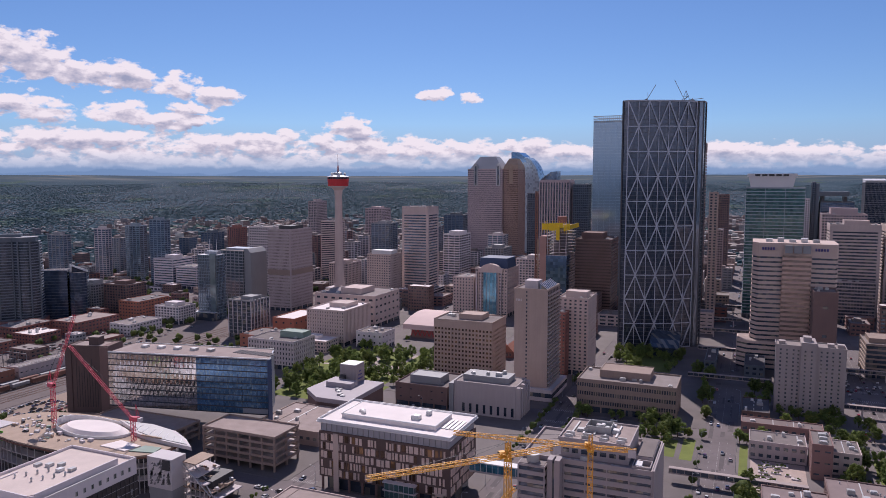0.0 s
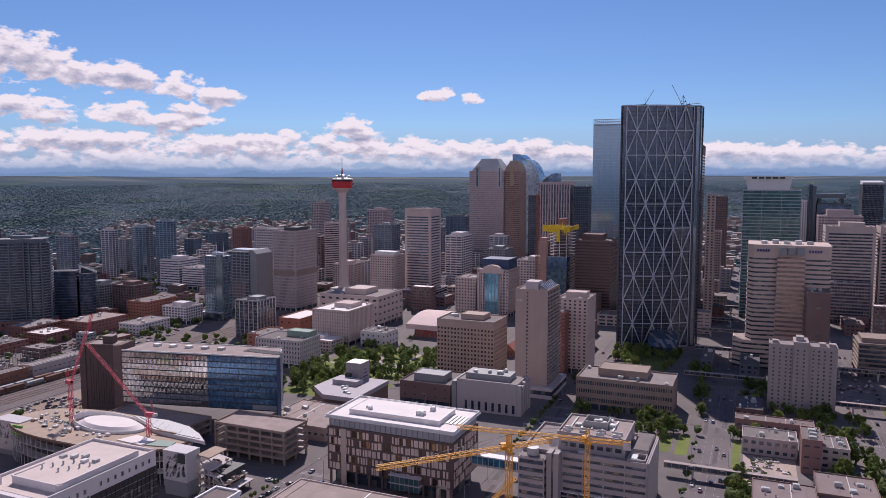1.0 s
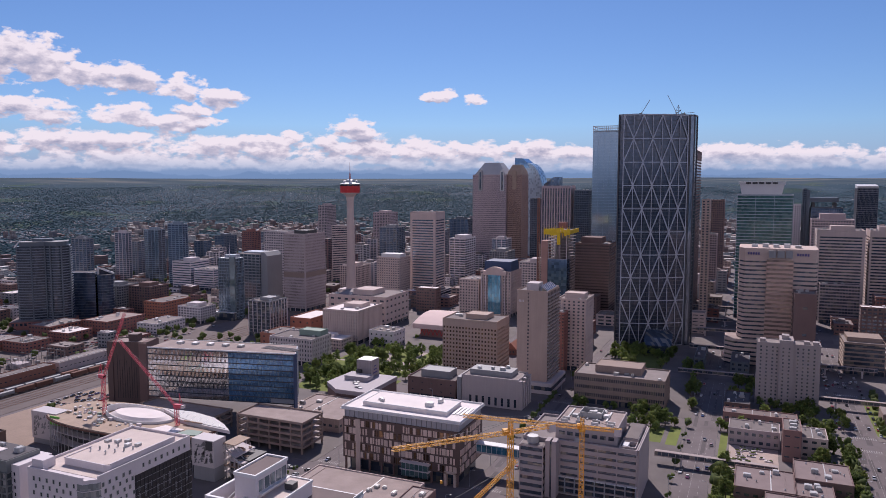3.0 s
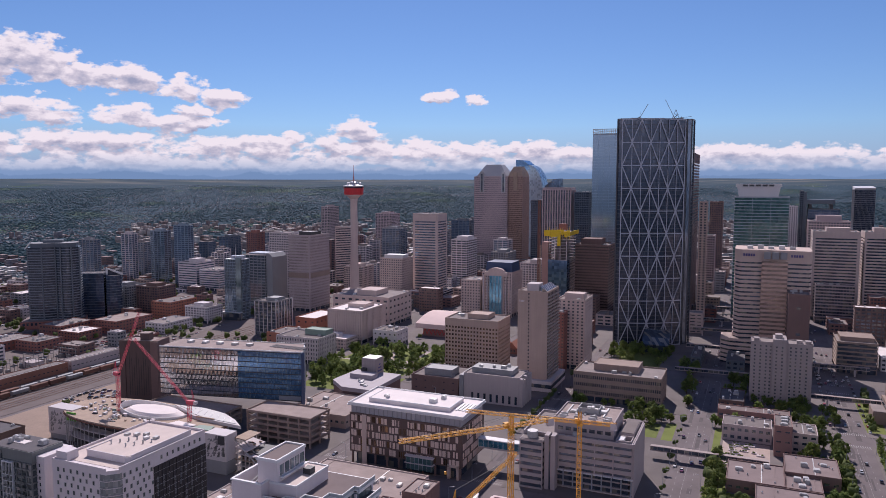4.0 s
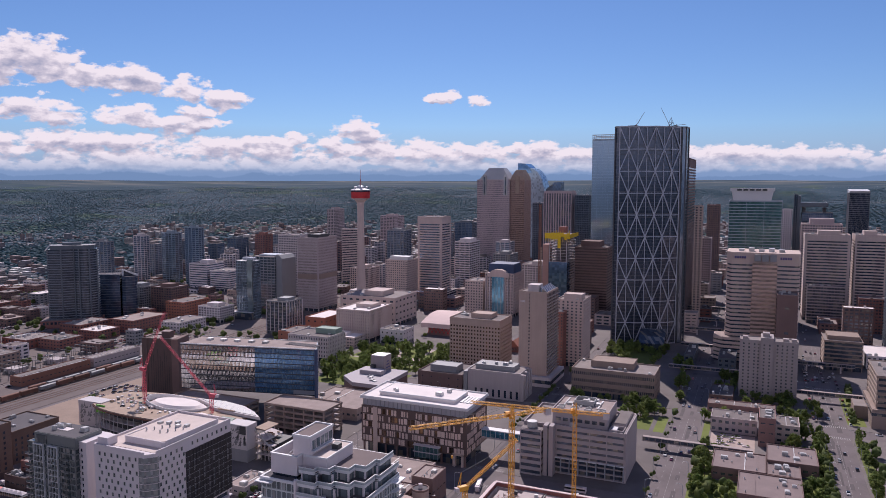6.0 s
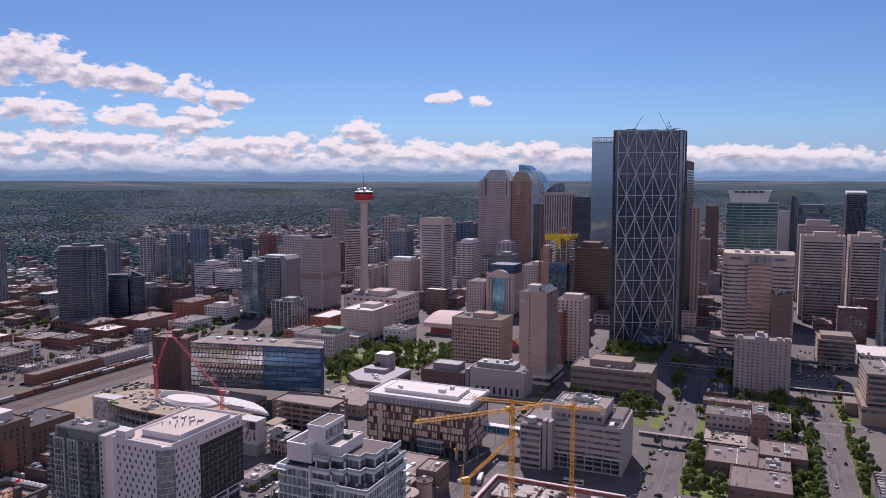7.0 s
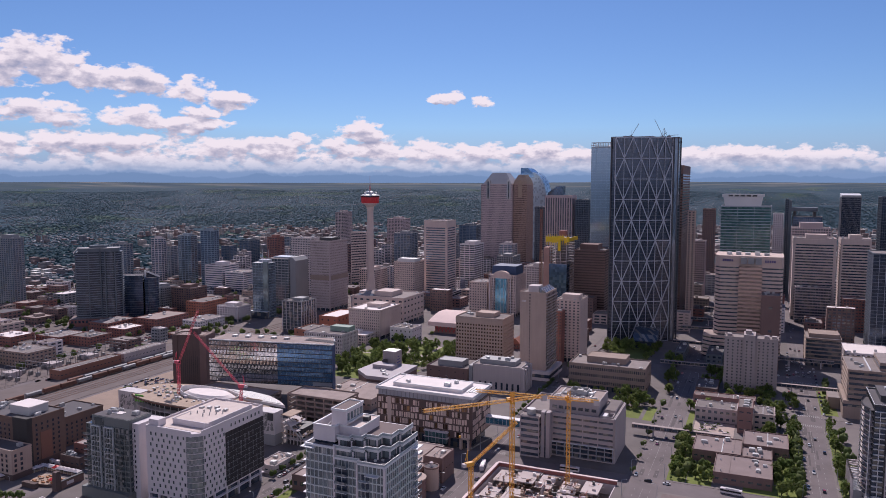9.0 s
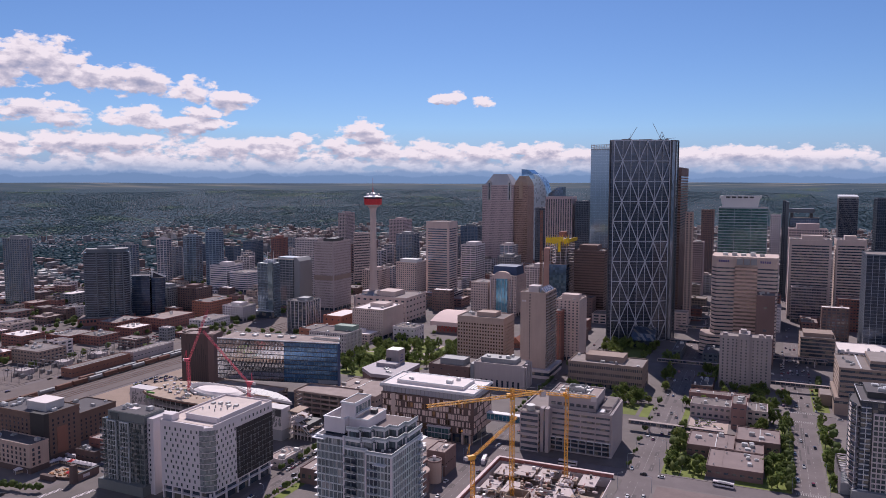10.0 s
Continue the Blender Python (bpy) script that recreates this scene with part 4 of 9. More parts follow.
def build_blank_hall():
    b = thing("civic_building", "windowless pale concrete building with narrow slots at street level", "public building", -139, 460, 0.15)
    TAKEN.append((-187, -139, 460, 486))
    W, D, H = 47, 25, 21.5
    part("wall", Mesh().box(-W, -3, 0, D, 0, H), M["hall_grey"], b)
    for k in range(5):
        part("rib", Mesh().box(-3, 0, 0.4 + 5.2 * k, 3.4 + 5.2 * k, 0, H - 1.5 * (k % 2)), M["hall_grey"], b)
    for k in range(8):
        part("slot_window", Mesh().box(-W + 6 + 5 * k, -W + 7.8 + 5 * k, -0.1, 0.3, 1.5, 7.5), M["g_black"], b)
    part("corner_tower", Mesh().box(-W - 3.5, -W - 0.2, -1, D, 0, H - 1), M["grey_panel"], b)
    part("roof", Mesh().box(-W + 0.4, -3.4, 0.4, D - 0.4, H, H + 0.2), M["roof_gravel"], b)
    part("parapet", Mesh().ring(-W - 0.1, -2.9, -0.1, D + 0.1, H - 0.3, H + 0.9, 0.4), M["hall_grey"], b)
    part("roof_house", Mesh().box(-W + 4, -10, 7, D - 3, H, H + 4), M["grey_panel"], b)
    roof_units(b, -W + 4, -10, 7, D - 2, H + 4, 6, 4)


build_blank_hall()
tower("civic_building", "low brown brick building with grey roof houses", "public building", -232, -192, 462, 500, 15, "brown", "g_dark", 5.0, 0.85, 8.0, 0.8, pents=((0.2, 0.8, 0.2, 0.6, 5),), pent_mat="grey_panel")
tower("government_building", "long low tan concrete office building with close window strips", "office building", -109, -43, 497, 532, 22, "mud", "g_dark", 5.2, 0.55, 1.6, 0.35,
      pents=((0.2, 0.72, 0.35, 0.95, 5),), units=6, roof="roof_gravel")
tower(OT, "brown glass skyscraper rising in steps", TW, -100, -58, 905, 1000, 204, "brown", "g_bronze", 3.7, 0.5, 9.0, 0.0, pents=((0.0, 0.65, 0.1, 0.7, 8),), crown=10)
tower(OT, "blue mirror glass skyscraper with a fenced roof edge", TW, -196, -150, 965, 1005, 233, "g_pale", "g_mirror", 4.0, 0.05, 8.0, 0.02, 0.12, pents=(), crown=0, parapet=2.0, pier_mat="g_pale")
MIRROR_TOP = thing("roof_screen", "open steel fence round the roof of the mirror tower", "roof fence", -173, 985, 233.2)
for k in range(19):
    part("fence_post", Mesh().box(-23 + 2.5 * k, -22.3 + 2.5 * k, -20.2, -19.6, 0, 7.5), M["unit"], MIRROR_TOP)
part("fence_rail", Mesh().ring(-23.2, 23.2, -20.3, 20.3, 7.2, 8.0, 0.5).ring(-23.2, 23.2, -20.3, 20.3, 3.4, 3.9, 0.4), M["unit"], MIRROR_TOP, stuff=True)
tower(OT, "pink granite twin tower with small square windows", TW, -497, -429, 1296, 1345, 178, "pink", "g_dark", 3.8, 0.5, 2.0, 0.5, 0.25, units=0)
tower(OT, "brown granite twin tower with a golden slope", TW, -428, -400, 1300, 1345, 178, "pink_brown", "g_bronze", 3.8, 0.42, 2.0, 0.45, 0.25, units=0)
tower(OT, "striped pink office tower with vertical ribs", TW, -318, -270, 1150, 1185, 158, "pink", "g_dark", 3.8, 0.1, 4.5, 0.42, fat=0.5, crown=3)
tower(OT, "black glass office tower, plain and square", TW, -264, -240, 1150, 1175, 151, "slate", "g_black", 3.8, 0.25, 3.0, 0.12)
tower(OT, "slim black glass office tower", TW, -362, -340, 1230, 1250, 135, "slate", "g_black", 3.8, 0.25, 3.0, 0.12)
tower(OT, "dark red brick office block, windows in bands", TW, -192, -150, 852, 900, 90, "brown", "g_umber", 3.6, 0.55, 30.0, 0.0, pents=((0.1, 0.7, 0.3, 0.9, 7),))
tower(OT, "stone office building with gabled top and teal glass bay", TW, -299, -260, 806, 850, 56, "beige", "g_dark", 3.6, 0.5, 3.5, 0.5, units=2)
tower(OT, "beige stone office block beside the gabled one", "office building", -328, -302, 808, 845, 44, "beige", "g_dark", 3.6, 0.5, 3.5, 0.5, units=4)
tower(OT, "tall beige concrete tower with dark window bands", TW, -443, -404, 905, 940, 122, "beige", "g_sky", 3.7, 0.52, 42.0, 0.16, crown=9, podium=(8, 12, "concrete", "g_dark"))
tower(OT, "white panel office building stepped at the top", TW, -424, -398, 1005, 1050, 78, "white_wall", "g_dark", 3.7, 0.4, 9.0, 0.1, pents=((0.2, 0.9, 0.2, 0.8, 5),))
tower("hotel_building", "beige hotel slab with a white curved roof house", "hotel", -476, -441, 865, 900, 60, "beige", "g_dark", 3.2, 0.5, 3.6, 0.45, pents=((0.1, 0.95, 0.2, 0.7, 5),), pent_mat="white_metal")
tower(AT, "apartment slab striped with white balcony fronts", "apartment tower", -634, -602, 1002, 1022, 93, "beige", "g_black", 3.0, 0.5, 23.0, 0.04)
_b = tower(OT, "pale square office tower with plain stone faces", TW, -545, -513, 742, 790, 99, "stone_grey", "g_stone", 3.8, 0.5, 1.6, 0.5, 0.2, pents=((0.2, 0.8, 0.3, 0.8, 4),), pent_mat="dark_panel")
part("plant_storey", Mesh().ring(-16.4, 16.4, -24.4, 24.4, 44, 50.5, 0.35), M["mud"], _b)
part("corner_pier", Mesh().box(15.6, 17.0, -25.2, -23.6, 0.2, 98.5), M["stone_grey"], _b)
tower(OT, "pale office slab behind the square tower", TW, -642, -602, 832, 862, 94, "concrete", "g_dark", 3.6, 0.5, 3.0, 0.3)
tower(OT, "white framed office block with dark square windows", "office building", -489, -461, 597, 628, 38, "grey_panel", "g_dark", 3.8, 0.13, 5.5, 0.09, fat=0.4, pier_mat="white_wall", pents=((0.3, 0.8, 0.3, 0.8, 3),))
tower("hotel_building", "old stone hotel with tall arched windows and a cornice", "hotel", -398, -357, 602, 655, 34, "beige", "g_dark", 3.5, 0.5, 2.7, 0.6, fat=0.3, pents=((0.3, 0.8, 0.4, 0.8, 4),), roof="roof_white")
tower("performance_hall", "pale concrete hall with blank upper walls", "public building", -447, -372, 692, 752, 34, "beige", "g_dark", 8.0, 0.7, 10.0, 0.5, pents=((0.35, 0.7, 0.2, 0.7, 6),))
tower("civic_building", "old stone building with a green copper roof", "public building", -396, -350, 508, 540, 24, "concrete", "g_dark", 3.8, 0.45, 2.8, 0.52, fat=0.2, roof="roof_gravel", pents=((0.45, 0.95, 0.55, 0.95, 5),), pent_mat="copper")
tower("low_building", "red brick hall with a white roof", "building", -446, -420, 612, 662, 20, "terra", "g_dark", 9.0, 0.75, 8.0, 0.7, roof="roof_white", units=0)
tower("low_building", "red brick annex with a stepped roof", "building", -446, -412, 560, 596, 13, "terra", "g_dark", 6.0, 0.75, 8.0, 0.7)
tower("low_building", "white stone theatre block with small windows", "building", -346, -318, 606, 632, 15, "white_wall", "g_dark", 5.0, 0.7, 6.0, 0.65)
# right side
tower(OT, "green glass office tower with a white framed top", TW, -10, 52, 920, 965, 150, "steel", "g_green", 3.8, 0.22, 18.0, 0.02, units=0)
tower(OT, "brick red slab office building beside the striped tower", "office building", 45, 62, 636, 664, 72, "brown", "g_dark", 20.0, 0.9, 20.0, 0.8, roof="roof_gravel", units=6)
tower(OT, "white banded office tower with a twin", TW, 80, 131, 944, 985, 108, "beige", "g_dark", 3.7, 0.52, 40.0, 0.12, crown=6, pents=((0.3, 0.8, 0.3, 0.8, 5),))
tower(OT, "white banded office tower standing beside its twin", TW, 137, 172, 955, 995, 108, "beige", "g_dark", 3.7, 0.52, 40.0, 0.12, crown=6, pents=((0.3, 0.7, 0.3, 0.8, 5),))
tower(OT, "pink stone tower with stepped upper floors", TW, 82, 134, 1086, 1122, 114, "pink", "g_dark", 3.7, 0.45, 3.5, 0.3, pents=((0.2, 0.8, 0.2, 0.8, 8),))
tower(OT, "grey blue glass tower with a flat dark cap", TW, 84, 126, 1152, 1185, 128, "slate", "g_blue_far", 3.8, 0.2, 3.0, 0.1, units=0)
_b = thing("roof_frame", "tall black steel frame with a flat cap beside a glass tower", "roof frame", 79, 1150, 0.15)
part("slab", Mesh().box(-1, 3, 0, 30, 0, 154), M["slate"], _b)
part("cap", Mesh().box(3, 40, 0, 30, 137, 143), M["slate"], _b)
part("cap_post", Mesh().box(34, 38, 3, 27, 128.2, 136).box(6, 10, 3, 27, 128.2, 136), M["dark_panel"], _b)
tower(OT, "dark blue glass tower with a slanted white top", TW, 178, 212, 1490, 1530, 154, "grey_panel", "g_black", 3.8, 0.12, 2.0, 0.06)
tower(OT, "wide dark blue glass office tower", TW, 192, 262, 1045, 1085, 162, "slate", "g_black", 3.8, 0.12, 2.5, 0.06)
tower(OT, "black glass tower with pale vertical frames", TW, 152, 226, 762, 810, 106, "slate", "g_black", 3.8, 0.15, 6.0, 0.06, pier_mat="steel")
tower(AT, "pink concrete tower with balcony stripes", "apartment tower", -46, -37, 855, 868, 145, "tan", "g_dark", 3.1, 0.45, 4.0, 0.5)
tower(OT, "red brown office tower far down the street", TW, -58, -38, 1250, 1285, 135, "brown", "g_dark", 3.6, 0.4, 3.0, 0.3)
tower(OT, "pale office tower on the corner of the street", TW, -53, -38, 1050, 1075, 92, "pink", "g_dark", 3.4, 0.5, 3.0, 0.3)
tower(AT, "slender white apartment tower with dark windows", "apartment tower", 56, 71, 1150, 1172, 132, "white_wall", "g_dark", 3.0, 0.45, 3.0, 0.5)
tower(AT, "thin dark tower beside the white one", "apartment tower", 73, 78, 1152, 1172, 155, "slate", "g_black", 3.0, 0.3, 3.0, 0.2)
tower(OT, "low bronze glass annex before the banded tower", "office building", 84, 126, 922, 940, 46, "stone_grey", "g_dark", 3.8, 0.4, 3.0, 0.06, roof="roof_dark")
tower("office_building", "office slab with dark ribbon windows and pale roof plant", "office building", 87, 119, 672, 712, 27, "mud", "g_dark", 3.9, 0.36, 36.0, 0.02, 0.6, pents=((0.1, 0.95, 0.25, 0.9, 3.5),), units=8)
low_building(-3, 14, 512, 545, 8, "dark_brown", "roof_dark", "low dark brick building in a garden beside the street", 4, 4, 0.4)
low_building(-3, 12, 625, 664, 12, "slate", "roof_dark", "low slate grey pavilion beside the banded tower", 3, 4, 0.5)
low_building(-34, -25, 640, 690, 9, "slate", "roof_dark", "low dark glazed pavilion beside the street", 2, 4, 0.6)
low_building(124, 178, 690, 740, 12, "white_wall", "roof_white", "low hall with a white roof", 5)
# left side
def build_bay_tower():
    """The wide bowed tower beyond the tracks, on a brick podium."""
    b = thing(AT, "grey glass apartment tower with a bowed balcony front", "apartment tower", -737, 548, 0.15, "", 40)
    b.scale = (0.86, 1.0, 1.0)
    TAKEN.append((-766, -700, 514, 582))
    H = 93.0
    plan = [(-31, -4), (-29, -8)] + [(-28 + 30 * k / 6, -8 - 3.2 * math.sin(math.pi * k / 6)) for k in range(1, 6)] + [(3, -8), (6, -10)] + [(6 + 22 * k / 6, -10 - 4.5 * math.sin(math.pi * k / 6)) for k in range(1, 6)] + [(28, -10), (32, -5), (32, 10), (-31, 10)]
    part("glazing", Mesh().prism(plan, 9, H), M["g_bay"], b)
    edge = Mesh().prism([(x * 1.02, y * 1.06) for x, y in plan], 0, 0.95).data("balcony_band", M["bay_grey"])
    for i in range(28):
        part("balcony_band", edge, None, b).location.z = 9 + 3.0 * i
    for x, y in ((-31, -4.6), (-12.5, -11.6), (3.4, -9.2), (10.6, -13.6), (24, -13.8), (32.3, -5.4)):
        part("pier", Mesh().box(x - 0.8, x + 0.8, y - 0.7, y + 1.4, 9, H), M["slate"], b)
    part("crown", Mesh().prism([(x * 0.9, y * 0.86) for x, y in plan], H, H + 4.5), M["slate"], b)
    part("crown_edge", Mesh().prism([(x * 0.93, y * 0.9) for x, y in plan], H + 4.5, H + 5.0), M["grey_panel"], b)
    part("roof_house", Mesh().box(-12, 12, -3, 7, H + 5, H + 8), M["slate"], b)
    part("white_fin", Mesh().extrude_y([(-33, H - 2), (-26, H + 5), (-26, H + 7), (-33, H)], -8.6, -7.4), M["white_metal"], b)
    part("podium", Mesh().box(-40, 36, -20, 14, 0, 8.6), M["brick"], b)
    part("podium_roof", Mesh().box(-39.5, 35.5, -19.5, 13.5, 8.6, 8.9), M["roof_brown"], b)
    for k in range(15):
        part("podium_window", Mesh().box(-37 + 4.9 * k, -34 + 4.9 * k, -20.2, -19.8, 4.4, 7.4), M["g_dark"], b)


def build_fin_tower():
    """Dark glass tower of two masses with white slanted roof edges."""
    b = thing(AT, "dark glass apartment tower with white slanted roof edges", "apartment tower", -724, 602, 0.15, "", 42)
    TAKEN.append((-750, -698, 580, 628))
    plans = ([(-24, -7), (4, -11), (6, 12), (-22, 12)], [(6, -10)] + [(6 + 18 * math.sin(0.262 * k), -6 - 8 * math.cos(0.262 * k)) for k in range(1, 6)] + [(24, -4), (24, 12), (6, 12)])
    for plan, h in zip(plans, (57, 54)):
        part("glazing", Mesh().prism(plan, 0, h), M["g_fin"], b)
        cx, cy = sum(p[0] for p in plan) / len(plan), sum(p[1] for p in plan) / len(plan)
        band = Mesh().prism([(cx + (x - cx) * 1.015, cy + (y - cy) * 1.02) for x, y in plan], 0, 0.45).data("storey_edge", M["slate"])
        for i in range(1, int(h / 3.2)):
            part("storey_edge", band, None, b).location.z = 3.2 * i
        part("roof", Mesh().prism([(cx + (x - cx) * 0.96, cy + (y - cy) * 0.96) for x, y in plan], h, h + 0.3), M["roof_dark"], b)
    part("white_edge", Mesh().extrude_y([(-24.4, 57), (-22.6, 57), (-22.6, 61.5), (-24.4, 62)], -7.4, 12), M["white_metal"], b)
    part("white_edge", Mesh().bar((-24, -7.6, 58), (4.6, -11.6, 57.6), 0.8), M["white_metal"], b)
    part("white_fin", Mesh().extrude_y([(6, 54), (8, 54), (25, 54), (24.6, 56), (8, 63), (6, 64)], -4, -3), M["white_metal"], b)
    part("fin_glass", Mesh().extrude_y([(8, 54.2), (23, 54.2), (8.4, 61)], -4.3, -4.05), M["g_black"], b)


def build_spire_block():
    """Slim pale blue glass tower with two masts, a grey glass wing and a blank fin wall."""
    b = thing(OT, "slim blue glass tower with masts and a grey wing", "office tower", -568, 681, 0.15)
    TAKEN.extend(((-588, -556, 655, 682), (-616, -562, 730, 770)))
    facade(b, -16, 9, -19, -2, 0, 74, "g_edge", "g_spire", 3.7, 0.14, 2.4, 0.08, 0.3)
    part("corner_glass", Mesh().box(2, 9.6, -20, -18, 0, 76), M["g_teal_pale"], b)
    part("roof", Mesh().box(-15.5, 8.5, -18.5, -2.5, 74, 74.4), M["unit"], b)
    part("roof_house", Mesh().box(-11, 5, -12, -4, 74.4, 78), M["steel"], b)
    for x in (-4, 6):
        part("mast", Mesh().lathe([(0.4, 74.4), (0.3, 84), (0.12, 92)], 8, x, -12), M["white_metal"], b)
    facade(b, -46, -8.4, 52, 86, 0, 72, "grey_panel", "g_spire", 3.7, 0.3, 6.0, 0.12, 0.4)
    part("wing_roof", Mesh().box(-45.6, -8.8, 52.4, 85.6, 72, 72.3), M["roof_gravel"], b)
    part("wing_house", Mesh().box(-40, -14, 60, 80, 72.3, 74.4), M["steel"], b)
    part("fin_wall", Mesh().extrude_y([(-8.2, 0), (2, 0), (2, 70), (-3, 75), (-8.2, 75)], 54, 86), M["grey_panel"], b)
    part("podium", Mesh().box(-18, 10, -25, -19.4, 0, 9), M["g_dark"], b)
    part("podium_roof", Mesh().box(-18.4, 10.4, -25.4, -19.2, 9, 9.6), M["unit"], b)


M["g_bay"] = glazing("slate_bay_glass", (0.065, 0.085, 0.115), (0.11, 0.13, 0.16), 0.15, 0.45, 0.08, 4.0, 3.0, 0.02, 0.2)
M["bay_grey"] = plain("grey_balcony_fronts", (0.15, 0.18, 0.225), 0.5, 0.15)
M["g_fin"] = glazing("blue_black_glass", (0.05, 0.085, 0.155), (0.10, 0.14, 0.21), 0.2, 0.55, 0.06, 2.4, 3.2)
M["g_edge"] = plain("pale_blue_edge", (0.24, 0.30, 0.36), 0.35, 0.1, metal=0.3)
M["g_spire"] = glazing("sea_blue_glass", (0.16, 0.23, 0.30), (0.24, 0.30, 0.35), 0.2, 0.7, 0.06, 2.4, 3.7, 0.006, 0.25)
M["g_teal_pale"] = glazing("pale_teal_corner_glass", (0.26, 0.36, 0.40), (0.3, 0.38, 0.42), 0.2, 0.7, 0.06, 2.4, 3.7, 0.004, 0.2)
build_bay_tower()
build_fin_tower()
build_spire_block()
tower(AT, "tall dark condominium tower with white balcony edges", "apartment tower", -992, -952, 586, 604, 100, "grey_panel", "g_sky", 3.0, 0.25, 5.0, 0.2, pents=((0.3, 0.9, 0.2, 0.8, 5),))
for x0, x1, y0, y1, h, w, gl, lab in ((-972, -940, 782, 796, 77, "grey_panel", "g_sky", "grey apartment tower on the edge of downtown"), (-956, -932, 852, 864, 82, "concrete", "g_sky", "pale grey apartment tower with vertical stripes"),
                                      (-922, -892, 882, 898, 86, "g_edge", "g_spire", "grey glass apartment tower with pale storey bands"), (-852, -822, 862, 874, 98, "g_edge", "g_blue_far", "blue glass apartment tower with flat roof"),
                                      (-1004, -980, 1150, 1190, 55, "slate", "g_blue_far", "dark blue glass office block"), (-852, -832, 1300, 1340, 114, "stone_grey", "g_dark", "stone apartment tower standing far off"),
                                      (-746, -708, 1350, 1392, 99, "pink", "g_dark", "rose stone office tower standing far off")):
    tower(AT if "apartment" in lab else OT, lab, "tower", x0, x1, y0, y1, h, w, gl, 3.3, 0.4 if gl == "g_dark" else 0.26, 4.0 if gl == "g_dark" else 7.5, 0.3 if gl == "g_dark" else 0.14, pents=((0.25, 0.75, 0.25, 0.75, 4),), units=2)
for x0, x1, y0, y1, h, w, gl, lab in ((-640, -604, 1180, 1215, 80, "grey_panel", "g_sky", "grey glass tower with rounded corners"),
                                      (-575, -530, 1220, 1255, 74, "grey_panel", "g_blue_far", "blue glass office block, far off"), (-800, -780, 980, 1005, 80, "brick", "g_dark", "red roofed apartment tower"),
                                                                            (-745, -712, 630, 660, 36, "grey_panel", "g_dark", "grey apartment block among low houses"), (-706, -672, 640, 672, 36, "brown", "g_dark", "brown brick apartment block"),
                                      (-614, -580, 625, 652, 19, "white_wall", "g_dark", "white low office building"), (-560, -520, 1330, 1360, 90, "slate", "g_blue_far", "blue glass tower behind the white one"),
                                      (-470, -440, 1130, 1160, 62, "grey_panel", "g_dark", "grey office block with flat roof"), (-395, -370, 1120, 1150, 70, "concrete", "g_sky", "pale office block with sky reflections"),
                                      (-225, -205, 1120, 1150, 92, "grey_panel", "g_sky", "grey glass tower behind the centre"), (-560, -530, 905, 945, 40, "beige", "g_dark", "beige parking block near the railway"),
                                      (-280, -236, 905, 950, 58, "concrete", "g_dark", "pale stone department store"), (-360, -332, 1010, 1050, 60, "grey_panel", "g_dark", "grey office block behind the gable")):
    tower(AT if "apartment" in lab else OT, lab, "tower", x0, x1, y0, y1, h, w, gl, 3.3, 0.4 if gl == "g_dark" else 0.26, 4.0 if gl == "g_dark" else 7.5, 0.3 if gl == "g_dark" else 0.14, pents=((0.25, 0.75, 0.25, 0.75, 4),), units=2)
tower(OT, "white office building with wide window bands", "office building", -822, -786, 838, 880, 42, "white_wall", "g_sky", 3.7, 0.55, 44.0, 0.02, 0.5, pents=((0.3, 0.75, 0.3, 0.75, 5),), units=3)
tower(OT, "lower white office building with window bands", "office building", -780, -742, 838, 880, 32, "white_wall", "g_sky", 3.7, 0.5, 44.0, 0.02, 0.5, units=5)


def mid_tower(x, y, w, d, h, wall, glass, label):
    """A plain tower of the inner suburb, seen from far off."""
    TAKEN.append((x, x + w, y, y + d))
    b = thing("apartment_tower", label, "apartment tower", x, y, 0.15)
    part("glazing", Mesh().box(0.4, w - 0.4, 0.4, d - 0.4, 0, h - 0.1), M[glass], b)
    bands = Mesh()
    n = int(h / 3.2)
    for i in range(n + 1):
        bands.ring(0, w, 0, d, i * h / n - 0.6 if i else 0, min(h, i * h / n + 0.6), 0.6)
    for k in range(int(w / 6) + 1):
        u = min(w - 1.2, k * w / max(1, int(w / 6)))
        bands.box(u, u + 1.2, -0.1, 0.5, 0, h)
    for k in range(3):
        bands.box(w - 0.5, w + 0.1, 1 + (d - 3) * k / 2, 2.2 + (d - 3) * k / 2, 0, h)
    part("facade_work", bands, M[wall], b, stuff=True)
    part("roof", Mesh().box(0.2, w - 0.2, 0.2, d - 0.2, h, h + 0.3).box(w * 0.3, w * 0.7, d * 0.3, d * 0.7, h + 0.3, h + 4), M["roof_gravel"], b)


def build_inner_suburb():
    r = random.Random(404)
    kinds = (("slate", "g_blue_far", "blue grey glass apartment tower among lower houses"), ("concrete", "g_sky", "pale concrete apartment tower with glass fronts"), ("beige", "g_dark", "beige apartment tower with window bands"),
             ("rose_wall", "g_dark", "rose brick apartment tower with window bands"), ("white_wall", "g_dark", "white apartment tower with dark windows"), ("grey_panel", "g_sky", "grey apartment tower with sky blue glass"))
    built = 0
    for _ in range(600):
        x, y = r.uniform(-1060, -440), r.uniform(930, 1430)
        w, d = r.uniform(16, 30), r.uniform(16, 26)
        if built < 52 and free(x, x + w, y, y + d, 12):
            built += 1
            wall, glass, label = r.choice(kinds)
            mid_tower(x, y, w, d, r.uniform(20, 62), wall, glass, label)


build_inner_suburb()


